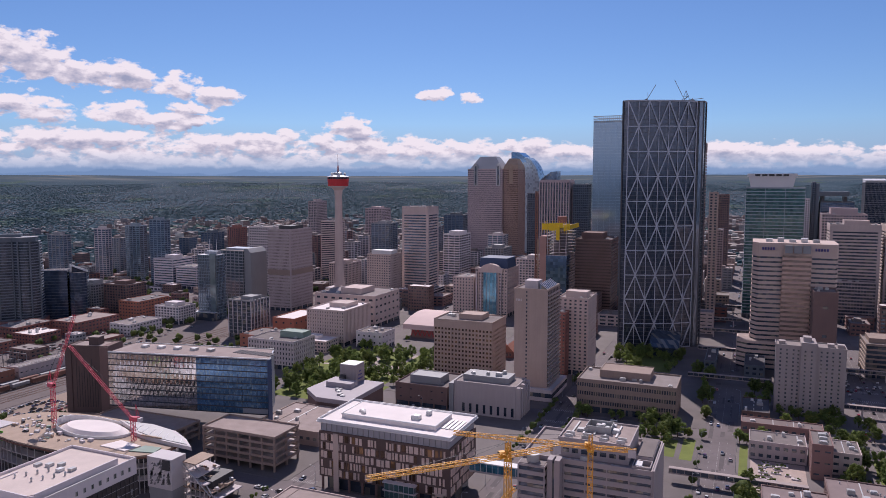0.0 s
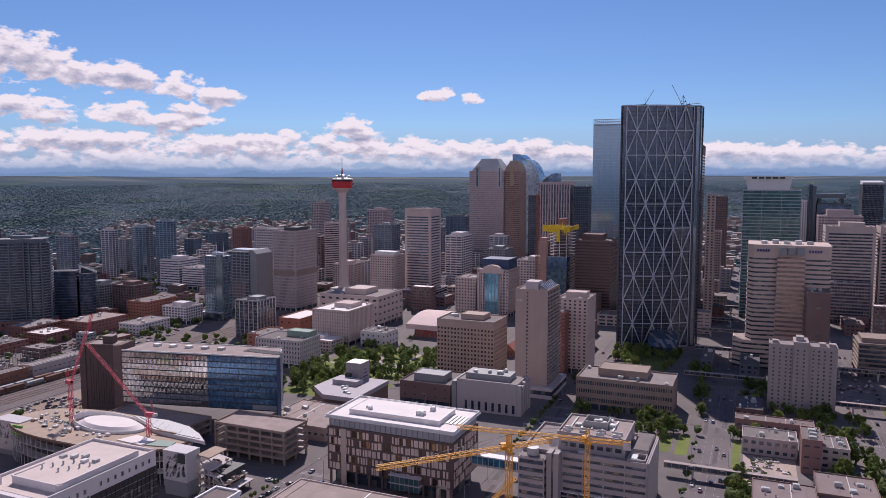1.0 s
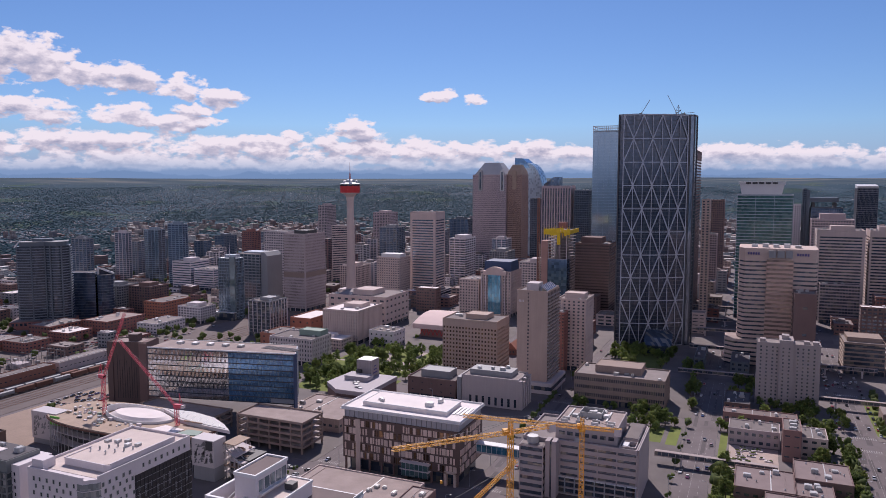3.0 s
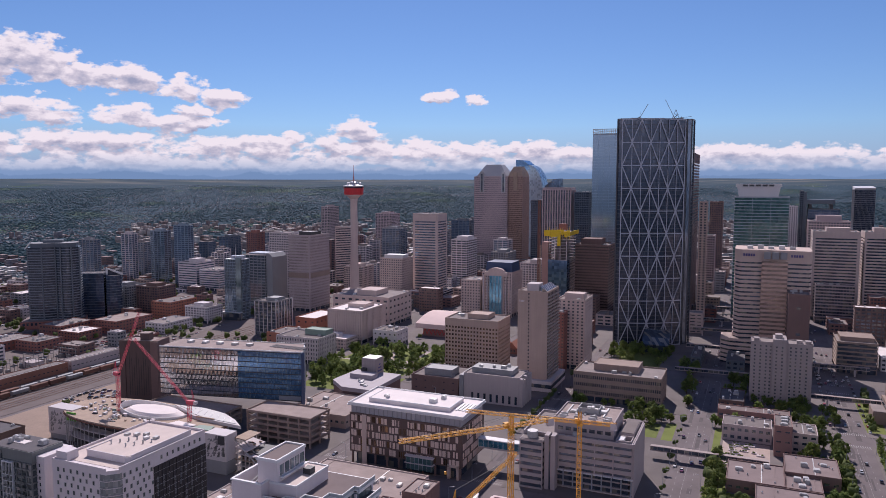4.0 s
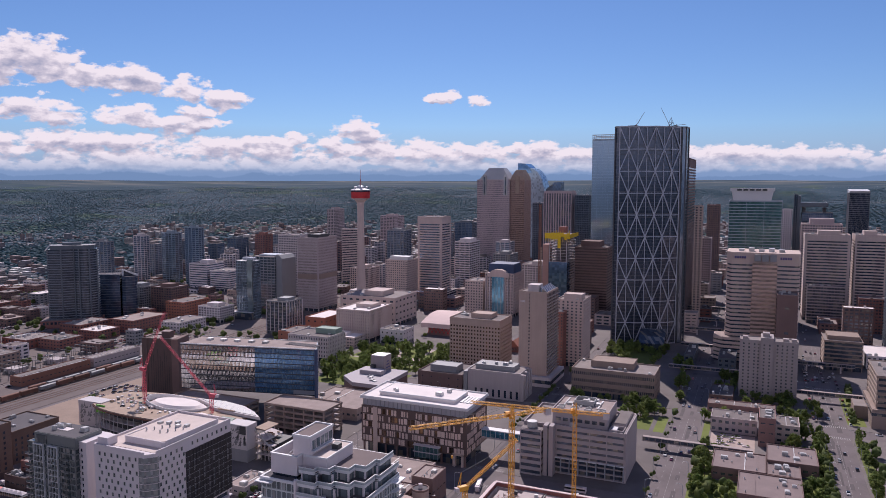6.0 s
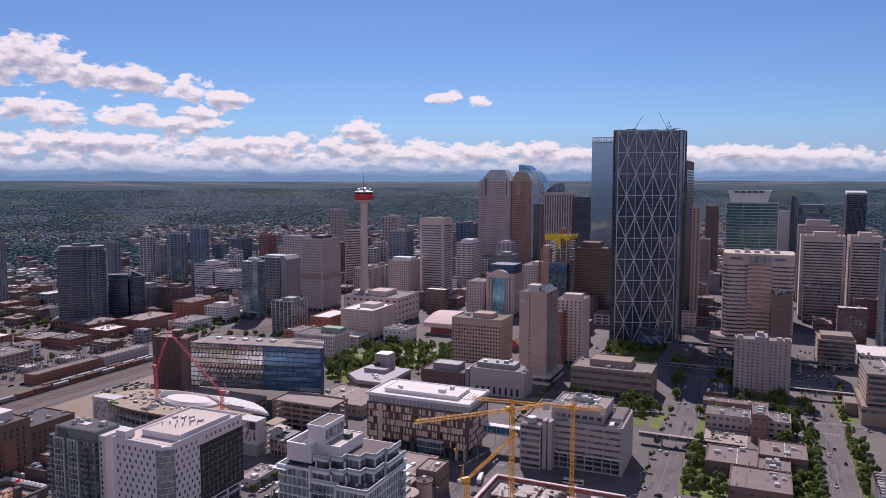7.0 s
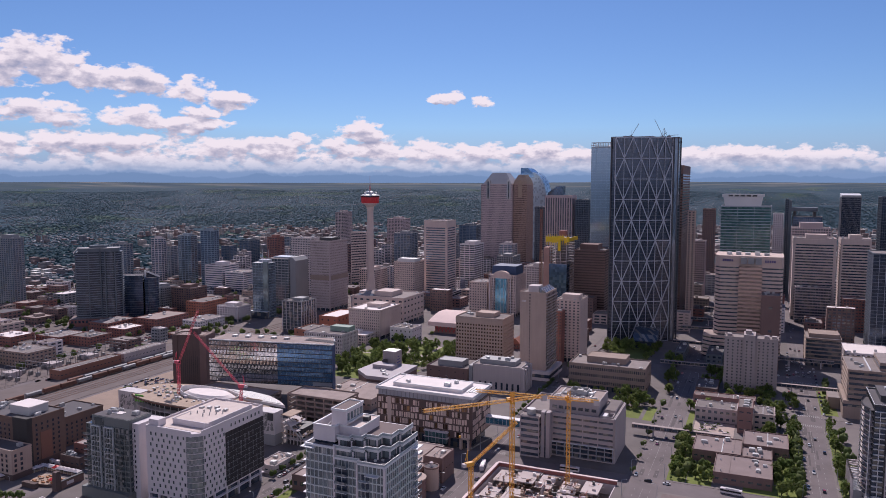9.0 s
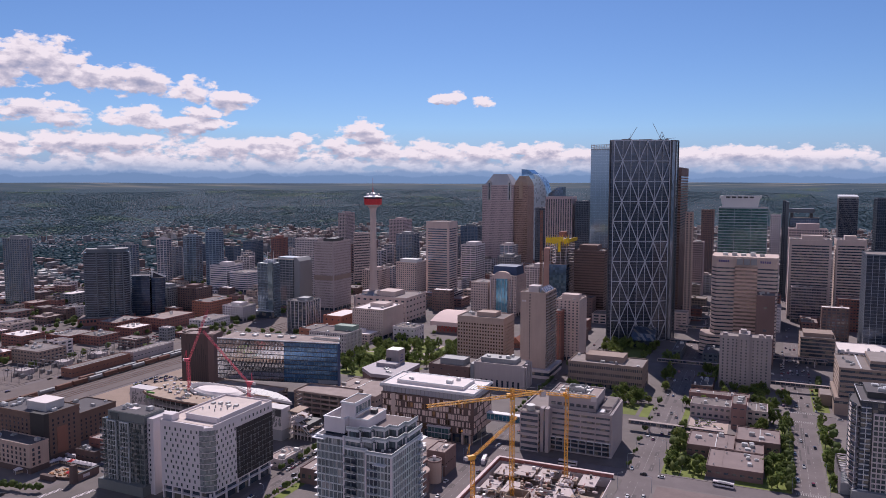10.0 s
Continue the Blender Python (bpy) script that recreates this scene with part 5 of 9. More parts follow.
# ---- tops of the far towers ----
M["roof_tan"] = plain("sandy_roof", (0.32, 0.265, 0.235), 0.95, 0.32, 0.12, 2.0)


def add_crowns():
    b = thing("roof_pavilion", "pale metal sloped cap on the pink twin tower", "tower roof", -463, 1320, 178)
    part("slope", Mesh().prism([(-30, -24), (33, -24), (33, 24), (-30, 24)], 0.2, 2, 0.98).prism([(-29, -23), (32, -23), (32, 23), (-29, 23)], 2, 24, 0.5), M["unit"], b)
    for x in (-18, 26):
        part("gable", Mesh().extrude_y([(x - 4, -30), (x + 4, -30), (x + 4, 7), (x + 2.5, 10), (x, 11), (x - 2.5, 10), (x - 4, 7)], -25, -22), M["unit"], b)
        part("gable_window", Mesh().box(x - 1.6, x + 1.6, -25.3, -24.9, -29, 6), M["g_dark"], b)
    b = thing("roof_pavilion", "golden brown sloped cap on the granite twin tower", "tower roof", -414, 1322, 178)
    part("slope", Mesh().prism([(-14, -22), (14, -22), (14, 22), (-14, 22)], 0.2, 8, 0.9).prism([(-12.5, -19), (12.5, -19), (12.5, 19), (-12.5, 19)], 8, 20, 0.55), M["timber"], b)
    part("gable", Mesh().extrude_y([(-4, -26), (4, -26), (4, 6), (2, 9), (0, 10), (-2, 9), (-4, 6)], -23, -20), M["timber"], b)
    b = thing("office_tower", "curved pale blue glass tower behind the twins", "office tower", -422, 1442, 0.15)
    prof = [(-29, 0), (29, 0), (29, 146)] + [(29 - 34 * (1 - math.cos(math.radians(a))), 146 + 58 * math.sin(math.radians(a))) for a in range(15, 91, 15)] + [(-14, 212), (-29, 213)]
    part("glazing", Mesh().extrude_y(prof, -22, 22), M["g_soft"], b)
    part("blue_top", Mesh().extrude_y([(-29.3, 193), (2, 193), (-4, 205), (-14, 213), (-29.3, 214)], -22.6, 22.6), M["g_blue"], b)
    b = thing("office_tower", "low glass tower with a slanted top", "office tower", -369, 1414, 0.15)
    part("glazing", Mesh().extrude_y([(-15, 0), (16, 0), (16, 175), (4, 174), (-15, 160)], -14, 14), M["g_sky"], b)
    # white framed top of the green tower
    b = thing("roof_pavilion", "white flared frame on the green glass tower", "tower roof", 17, 942, 150)
    part("frame", Mesh().extrude_y([(-22, 0.2), (22, 0.2), (25, 15), (-25, 15)], -21, -19.5), M["white_metal"], b)
    part("frame", Mesh().extrude_y([(-22, 0.2), (22, 0.2), (25, 15), (-25, 15)], 19.5, 21), M["white_metal"], b)
    part("rim", Mesh().ring(-26, 26, -22, 22, 13, 16.5, 1.2), M["white_metal"], b)
    part("plant", Mesh().box(-20, 20, -15, 15, 0.2, 12), M["grey_panel"], b)
    for k in range(5):
        part("rim_louvre", Mesh().box(-18 + k * 7.4, -12.4 + k * 7.4, -22.5, -21.8, 13.6, 15.8), M["dark_panel"], b)
    b = thing("roof_pavilion", "slanted white roof on the dark blue tower", "tower roof", 195, 1510, 154)
    part("slope", Mesh().extrude_x([(-17, 0.2), (17, 0.2), (20, 7), (-20, 4)], -17, 17), M["white_metal"], b)


add_crowns()


def build_gable_front():
    """Teal bay, arched gable and navy roof on the stone office building."""
    b = thing("glass_bay", "teal glass bay under an arched stone gable", "glass bay", -280, 805.6, 0.15)
    part("bay", Mesh().box(-8, 8, -3, 0, 0, 52), M["g_teal"], b)
    for k in range(5):
        part("mullion", Mesh().box(-8.2 + 4 * k, -7.9 + 4 * k, -3.3, -3, 0, 52), M["steel"], b)
    part("gable", Mesh().extrude_y([(-15, 52), (15, 52), (15, 57)] + [(11 * math.cos(math.radians(a)), 57 + 5 * math.sin(math.radians(a))) for a in range(0, 181, 20)] + [(-15, 57)], -2.5, 4), M["beige"], b)
    part("navy_roof", Mesh().prism([(-17, 8), (18, 8), (18, 40), (-17, 40)], 56, 68, 0.94), M["navy"], b)
    for k in range(6):
        part("white_pier", Mesh().box(-17.4 + (5 if k % 2 else 0) + (25 if k > 2 else 0) - (0), -16.4 + (5 if k % 2 else 0) + (25 if k > 2 else 0), -0.9 - 0.1 * k, -0.02, 2, 52), M["white_wall"], b)


M["navy"] = plain("navy_metal_roof", (0.03, 0.06, 0.14), 0.5, 0.12)
build_gable_front()


def build_site_tower():
    """The tower going up behind, with its yellow screens."""
    b = thing("construction_tower", "unfinished tower wrapped in yellow safety screens", "construction site", -213, 855, 0.15)
    TAKEN.append((-230, -196, 830, 882))
    part("glazing", Mesh().box(-8, 16, -24, 24, 0, 72), M["g_blue_far"], b)
    part("lift_core", Mesh().box(-16, -8.2, -24, -8, 0, 94), M["terra_pale"], b)
    for k in range(10):
        part("floor_slab", Mesh().box(-8 + (k > 5) * 0.5, 16, -24, 24, 72 + 3.7 * k, 72.4 + 3.7 * k), M["concrete"], b)
        for x in (-7, 0, 7, 15):
            part("column", Mesh().bar((x, -23, 72.4 + 3.7 * k), (x, -23, 75.7 + 3.7 * k), 0.7), M["concrete"], b)
    for k, (x0, x1, z0, z1) in enumerate(((-13, -5, 102, 109), (-4.8, 3, 101, 109.5), (3.2, 8, 102, 110), (8.3, 12, 104, 110), (12.4, 15.6, 101, 108.5), (16, 20, 102, 109.4))):
        part("yellow_screen", Mesh().box(x0, x1, -26 - 0.05 * k, -25.4, z0, z1), M["yellow_net"], b)
    part("yellow_screen", Mesh().box(19.4, 20, -25.4, 20, 103, 108), M["yellow_net"], b)
    part("crane_mast", lattice(Mesh(), (-21, -20, 0), (-21, -20, 146), 2.4, 48, 0.35), M["rust_wall"], b)
    part("yellow_screen", Mesh().box(4, 8, -26.4, -25.8, 90, 103.8), M["yellow_net"], b)
    for k in range(12):
        part("screen_post", Mesh().bar((-12 + 2.8 * k, -25.2, 98), (-12 + 2.8 * k, -25.2, 110.6 + 1.2 * (k % 3)), 0.4), M["yellow_net"], b)
    part("red_shuttering", Mesh().box(0, 9, -4, 6, 108.6, 116), M["brick"], b)
    for k in range(26):
        part("hoist_frame", Mesh().box(-19, -17.2, -24, -22, 3.5 * k, 3.5 * k + 2.6), M["timber"], b)


build_site_tower()


def build_banded_tower():
    """Cream tower with dark ribbon windows and a warm sun reflection coloured into its centre."""
    b = thing("office_tower", "cream office tower with ribbon windows and a painted warm reflection", "office tower", 32, 694, 0.15)
    TAKEN.append((-10, 70, 668, 716))
    plan = [(-32, -14), (-27, -22), (-8, -20), (10, -22), (30, -22), (32, -18), (32, 22), (-32, 22)]
    part("glazing", Mesh().prism(plan, 0, 103), M["g_dark"], b)
    big = [(x * 1.012 - 0.1 * (x < 0), y * 1.02) for x, y in plan]
    for k in range(26):
        part("spandrel", Mesh().prism(big, 3.9 * k + 1.9, 3.9 * k + 4.3), M["cream"], b)
    part("crown", Mesh().prism([(x * 1.016, y * 1.025) for x, y in plan], 97, 107), M["cream"], b)
    # added centre strip whose rose and bronze colours paint the sun's reflection
    part("centre_glazing", Mesh().box(-9, 12.5, -23.4, -20, 6, 97), M["g_sun_reflection"], b)
    for k in range(24):
        part("centre_spandrel", Mesh().box(-9.2, 12.7, -23.7, -20, 3.9 * k + 3.6, 3.9 * k + 5.6), M["reflection_cream"], b)
    for k in range(3):
        part("louvre", Mesh().box(-7.5 + 6.8 * k, -1.8 + 6.8 * k, -24.2, -22.4, 99, 105.4), M["grey_panel"], b)
    for x in (-25, 15):
        for k in range(5):
            part("sign_bar", Mesh().box(x + 2.1 * k, x + 2.1 * k + 1.4, -23.1, -22.4, 101.2, 103.4), M["blue_sign"], b)
    for k in range(5):
        part("rooftop_unit", Mesh().box(-22 + 9 * k, -17 + 9 * k, -10, -4, 107, 109.5 + (k % 2)), M["unit"], b)
    part("low_wing", Mesh().prism([(-42, -20), (-34, -26), (6, -26), (6, -14), (-30, 4), (-42, 0)], 0, 23.6), M["g_dark"], b)
    part("wing_roof", Mesh().prism([(-41.5, -19.6), (-34, -25.4), (5.5, -25.4), (5.5, -14), (-30, 3.4), (-41.5, 0)], 23.7, 24.2), M["roof_tan"], b)
    for k in range(6):
        part("wing_spandrel", Mesh().prism([(-42.4, -20.3), (-34.2, -26.4), (6.4, -26.4), (6.4, -14), (-30, 4.3), (-42.4, 0.3)], 4 * k + 1.6, 4 * k + 4), M["cream"], b)


M["g_entrance"] = glazing("pale_teal_glass", (0.12, 0.22, 0.23), (0.3, 0.4, 0.4), 0.3, 0.4, 0.08, 2.6, 3.7)
# cream warmed by the painted sun reflection, for the centre bands
M["reflection_cream"] = plain("sun_reflection_precast", (0.55, 0.39, 0.31), 0.6, 0.1)
M["cream"] = plain("cream_precast", (0.52, 0.415, 0.35), 0.75, 0.1, streak=0.12)
# glass colour that holds the same reflection
M["g_sun_reflection"] = glazing("sun_reflection_glass", (0.33, 0.25, 0.215), (0.46, 0.35, 0.29), 0.3, 0.5, 0.12, 2.5, 3.9)
build_banded_tower()


# ---- windows as single objects ----
def window_mesh(w, h, frame_mat, glass_mat):
    """A pane sunk in a frame, facing -y, its foot's middle at the origin."""
    m = Mesh().box(-w / 2, w / 2, -0.02, 0.25, 0, h)
    me = bpy.data.meshes.new("window")
    t = 0.14
    q = Mesh().box(-w / 2 - t, w / 2 + t, -0.12, 0.2, -t, 0).box(-w / 2 - t, w / 2 + t, -0.12, 0.2, h, h + t).box(-w / 2 - t, -w / 2, -0.12, 0.2, 0, h).box(w / 2, w / 2 + t, -0.12, 0.2, 0, h)
    k = len(q.f)
    q.add(m.v, m.f)
    me.from_pydata(q.v, [], q.f)
    me.materials.append(M[frame_mat]), me.materials.append(M[glass_mat])
    me.polygons.foreach_set("material_index", [0] * k + [1] * (len(q.f) - k))
    me.update()
    return me


def put_window(b, me, x, y, z, face="e"):
    ob = part("window", me, None, b)
    ob.matrix_basis = pose(x, y, z, 0, 0, {"e": 0, "n": 90, "s": -90, "w": 180}[face])
    return ob


# ---- foreground, north-east quarter ----
M["roof_cream"] = plain("cream_roof_membrane", (0.55, 0.475, 0.415), 0.8, 0.2, 0.1, 1.5)
M["condo_frame"] = plain("grey_green_frames", (0.50, 0.535, 0.55), 0.5, 0.1, streak=0.15)
M["frosted_rail"] = plain("frosted_glass_rail", (0.36, 0.40, 0.42), 0.3, 0.2)
M["g_condo_pale"] = glazing("pale_blue_condo_glass", (0.17, 0.21, 0.235), (0.40, 0.41, 0.42), 0.22, 0.25, 0.1, 1.3, 3.1)


def build_dotted_hotel():
    x0, x1, y0, y1 = -265, -229, 163, 220
    b = thing("hotel_building", "white hotel with scattered dark windows and a black side panel", "hotel", x1, y0, 0.15)
    TAKEN.append((x0, x1, y0, y1))
    W, D, H = x1 - x0, y1 - y0, 45.8
    part("base", Mesh().box(-W + 1.5, -1.5, 1.5, D - 1, 0, 8), M["g_dark"], b)
    for k in range(6):
        part("base_column", Mesh().box(-W + 0.2 + 6.9 * k, -W + 1.2 + 6.9 * k, 0.2, 1.2, 0, 8), M["white_wall"], b)
        part("base_column", Mesh().box(-1.2, -0.2, 3 + 10.2 * k, 4 + 10.2 * k, 0, 8), M["white_wall"], b)
    part("canopy", Mesh().box(-W, 0.3, -0.3, D, 4.6, 5.2), M["white_wall"], b)
    part("wall", Mesh().prism([(-W, 0), (-4, 0), (0, 4), (0, D), (-W, D)], 8, H), M["white_wall"], b)
    me = window_mesh(1.05, 1.75, "unit", "g_condo")
    r = random.Random(3)
    for i in range(11):
        z = 9.3 + i * 3.25
        for j in range(7):
            x = -W + 3.4 + j * 4.0 + (1.6 if i % 2 else 0) + r.uniform(-0.4, 0.4)
            if x < -8:
                put_window(b, me, x, 0, z + r.uniform(-0.2, 0.2))
        for j in range(5):
            put_window(b, me, 0, 6.2 + j * 3.6 + (1.5 if i % 2 else 0) + r.uniform(-0.3, 0.3), z + r.uniform(-0.2, 0.2), "n")
    for i in range(11):
        z = 9 + i * 3.25
        part("corner_glass", Mesh().prism([(-7.2, -0.15), (-4, -0.15), (0.15, 4), (0.15, 5.2), (-2, 5.2), (-7.2, 1)], z, z + 2.6), M["g_corner"], b)
        part("corner_edge", Mesh().prism([(-7.3, -0.4), (-3.9, -0.4), (0.4, 3.9), (0.4, 5.3), (-2, 5.3), (-7.3, 1)], z - 0.2, z), M["grey_panel"], b)
    part("black_panel", Mesh().box(-0.5, 0.35, 23, D, 9, 40), M["black_board"], b)
    for k in range(15):
        part("black_fin", Mesh().box(0.35, 0.62, 23.4 + 2.25 * k, 23.6 + 2.25 * k, 9, 40), M["dark_panel"], b)
    for i in range(9):
        part("panel_joint", Mesh().box(0.35, 0.5, 23, D, 11.5 + 3.2 * i, 11.7 + 3.2 * i), M["grey_panel"], b)
    slit = window_mesh(0.5, 2.2, "grey_panel", "g_condo")
    for i in range(8):
        for j in range(9):
            if (i * 5 + j * 3) % 4:
                put_window(b, slit, 0.37, 25 + j * 3.6, 10 + 3.2 * i, "n")
    for j in range(8):
        put_window(b, me, 0, 28 + j * 3.6, 42.2, "n")
    part("roof", Mesh().box(-W + 0.5, -1.5, 4, D - 0.5, H - 0.2, H + 0.15), M["roof_cream"], b)
    part("parapet", Mesh().box(-W, -4, -0.1, 0.5, H, H + 1.2).box(-W, -W + 0.5, 0.5, D, H, H + 1.2).box(-0.5, 0.1, 4, D, H, H + 1.2).box(-W, 0, D - 0.5, D, H, H + 1.2), M["white_wall"], b)
    part("roof_house", Mesh().prism([(-W + 10, 10), (-3, 10), (-1.4, 12), (-1.4, D - 8), (-W + 15, D - 8), (-W + 15, 24), (-W + 10, 24)], H + 0.1, H + 2.8), M["white_wall"], b)
    part("roof_house_parapet", Mesh().box(-W + 9.9, -3, 9.8, 10.3, H + 2.8, H + 3.4).box(-1.9, -1.3, 12, D - 8, H + 2.8, H + 3.4).box(-W + 9.8, -W + 10.3, 10.3, 24, H + 2.8, H + 3.4), M["white_wall"], b)
    for k in range(8):
        part("vent", Mesh().lathe([(0.35, H + 3.0), (0.35, H + 4.2), (0.5, H + 4.2), (0.1, H + 4.7)], 8, -W + 14 + 2.2 * k, 20 + 3 * (k % 4)), M["unit"], b)
    part("roof_house_roof", Mesh().prism([(-W + 10.4, 10.4), (-3.4, 10.4), (-2, 12.4), (-2, D - 8.4), (-W + 15.4, D - 8.4), (-W + 15.4, 23.6), (-W + 10.4, 23.6)], H + 2.8, H + 3.05), M["roof_cream"], b)
    part("stair_house", Mesh().box(-W + 0.4, -W + 7, 2, 8, H, H + 4), M["white_wall"], b)
    for k in range(5):
        part("rooftop_unit", Mesh().box(-W + 11 + 4 * k, -W + 13 + 4 * k, 30 + 2 * (k % 3), 32.5 + 2 * (k % 3), H + 3.0, H + 4.2), M["unit"], b)


M["g_corner"] = glazing("pale_corner_glass", (0.24, 0.27, 0.285), (0.42, 0.43, 0.44), 0.25, 0.25, 0.1, 1.4, 3.25)
M["black_board"] = plain("black_boarding", (0.030, 0.028, 0.03), 0.6, 0.3, 0.3, 1.5)
build_dotted_hotel()


def condo_face(b, x0, x1, y, z0, z1, storey, frame="white_wall", slab=1.2, rails=True, bay=3.2):
    """Balcony slabs with glass rails and white posts on an east face."""
    n = int((z1 - z0) / storey)
    s = Mesh().box(x0, x1, y - slab, y, 0, 0.28).data("balcony_slab", M[frame])
    g = Mesh().box(x0 + 0.05, x1 - 0.05, y - slab, y - slab + 0.06, 0.28, 1.35).data("balcony_rail", M["g_condo"])
    for i in range(1, n + 1):
        part("balcony_slab", s, None, b).location.z = z0 + i * storey
        if rails:
            part("balcony_rail", g, None, b).location.z = z0 + i * storey


def build_grey_condo():
    x0, x1, y0, y1, H = -309, -276, 161, 178, 47.8
    b = thing("condominium_tower", "grey condominium tower with white framed glass bays", "apartment tower", x1, y0, 0.15)
    TAKEN.append((x0, x1, y0, y1))
    W, D = x1 - x0, y1 - y0
    part("podium", Mesh().box(-W - 2, 1, -3, D, 0, 6), M["condo_grey"], b)
    facade(b, -W, 0, 0, D, 6, H - 5, "condo_grey", "g_condo", 3.0, 0.22, 3.3, 0.12, 0.5)
    for c in (-W + 4.4, -W + 14.5):
        part("white_frame", Mesh().box(c, c + 0.3, -0.8, 0.4, 6, H - 6).box(c + 6.6, c + 6.9, -0.8, 0.4, 6, H - 6).box(c, c + 6.9, -0.8, 0.4, H - 6, H - 5.4), M["pale_panel"], b)
        condo_face(b, c + 0.3, c + 6.6, 0, 6, H - 9, 3.0, "pale_panel", 0.7)
        part("white_frame", Mesh().box(c + 2.2, c + 2.35, -0.72, 0, 6, H - 6).box(c + 4.4, c + 4.55, -0.72, 0, 6, H - 6), M["pale_panel"], b)
    condo_face(b, -W - 1.2, -W + 3, 0, 6, H - 9, 3.0, "concrete")
    condo_face(b, -9, -4, 0, 6, H - 9, 3.0, "condo_grey", 0.8)
    part("upper_storey", Mesh().box(-W + 4, -0.3, 0.8, D, H - 5, H), M["condo_grey"], b)
    part("upper_storey", Mesh().box(-W + 6, -W + 13, 0.2, 4, H - 7, H - 1), M["g_condo"], b)
    part("white_wing", Mesh().box(-3.5, 4.5, 3, D + 2, 0, H - 2), M["white_wall"], b)
    part("roof", Mesh().box(-W + 4.5, -0.8, 1.2, D - 0.5, H, H + 0.2), M["roof_dark"], b)
    part("roof_pad", Mesh().box(-W + 9, -W + 20, 7, 11, H + 0.2, H + 0.5), M["roof_white"], b)
    roof_units(b, -W + 5, -1, 2, D - 1, H + 0.2, 6, 5)
    me = window_mesh(1.0, 1.6, "white_wall", "g_black")
    for i in range(12):
        put_window(b, me, 1.5, 3, 8 + 3.0 * i)


build_grey_condo()




def build_terrace_condo():
    """The pale tower whose upper storeys step back in saw-tooth terraces."""
    b = thing("condominium_tower", "pale condominium tower with white edged saw-tooth terraces", "apartment tower", -90, 98, 0.15)
    b.scale = (0.76, 0.8, 1.0)
    TAKEN.append((-113, -68, 84, 126))
    facade(b, -23, -6, -12, 20, 0, 84.0, "condo_frame", "g_condo_pale", 3.1, 0.16, 2.3, 0.10, 0.35)
    facade(b, -6, 8, -13, 20, 0, 80.5, "condo_frame", "g_condo_pale", 3.1, 0.16, 2.0, 0.08, 0.35)
    facade(b, 8, 22.5, -15, 19, 0, 80.5, "condo_frame", "g_condo_pale", 3.1, 0.16, 2.0, 0.17, 0.35)
    part("fin", Mesh().box(-6.5, -5.6, -13.4, -11.6, 0, 85.4), M["white_wall"], b)
    part("fin", Mesh().box(7.6, 8.3, -15.4, -13, 0, 80.4), M["white_wall"], b)
    part("fin", Mesh().box(21.9, 22.8, -15.4, -14.4, 0, 80.4), M["white_wall"], b)

    def outset(poly, d):
        cx, cy = sum(p[0] for p in poly) / len(poly), sum(p[1] for p in poly) / len(poly)
        return [(x + math.copysign(d, x - cx), y + math.copysign(d, y - cy)) for x, y in poly]

    def edging(line, z, w, h):
        """White edge, frosted glass rail and white top bar along a terrace."""
        edge, top = Mesh(), Mesh()
        for p, q in zip(line, line[1:]):
            edge.bar((*p, z), (*q, z), w, h)
            part("terrace_rail", Mesh().bar((*p, z + 0.6), (*q, z + 0.6), 0.06, 0.8), M["frosted_rail"], b)
            top.bar((*p, z + 1.1), (*q, z + 1.1), 0.3, 0.2)
        part("terrace_edge", edge, M["white_metal"], b)
        part("top_bar", top, M["white_metal"], b)

    def storey(poly, z0, z1, roof):
        part("storey_glass", Mesh().prism(poly, z0, z1 - 0.3), M["g_condo_pale"], b)
        for x, y in poly:
            part("corner_pier", Mesh().box(x - 0.35, x + 0.35, y - 0.35, y + 0.35, z0, z1 - 0.3), M["white_wall"], b)
        wide = outset(poly, 0.9)
        part("white_edge", Mesh().prism(wide, z1 - 0.3, z1 + 0.25), M["white_metal"], b)
        part("terrace", Mesh().prism(outset(poly, 0.25), z1 + 0.25, z1 + 0.33), M[roof], b)
        edging(wide[:-1], z1 + 0.45, 0.4, 0.4)

    front = [(-6, -13), (8, -13), (8, -15), (22.5, -15), (22.5, 19), (-6, 19)]
    part("terrace", Mesh().prism([(-5.8, -12.6), (8.4, -12.6), (8.4, -14.6), (22.1, -14.6), (22.1, 18.6), (-5.8, 18.6)], 80.54, 80.7), M["roof_dark"], b)
    edging(front, 80.75, 0.7, 0.7)
    storey([(-6, -11.4), (3.5, -11.4), (3.5, -9.4), (9.5, -9.4), (9.5, -7), (14.5, -7), (14.5, -3.4), (19, -3.4), (19, 3), (21, 3), (21, 19), (-6, 19)], 80.7, 83.8, "roof_dark")
    storey([(-6, -8.4), (1, -8.4), (1, -5.8), (6.5, -5.8), (6.5, -2.4), (11.5, -2.4), (11.5, 2), (16.5, 2), (16.5, 8), (18.5, 8), (18.5, 19), (-6, 19)], 84.0, 86.9, "roof_brown")
    part("deck", Mesh().box(-22.8, -6.2, -11.8, 19.8, 84, 84.2), M["roof_dark"], b)
    part("white_edge", Mesh().ring(-23.5, -5.6, -12.5, 20.4, 83.7, 84.5, 0.8), M["white_metal"], b)
    part("upper_storey", Mesh().ring(-20.5, -8, -9, 8.4, 85.2, 91, 0.7), M["white_wall"], b)
    part("upper_glass", Mesh().box(-20, -8.6, -8.4, 7.8, 84.2, 85.4), M["g_black"], b)
    part("upper_floor", Mesh().box(-19.7, -8.8, -8.2, 7.6, 85.4, 86.4), M["roof_dark"], b)
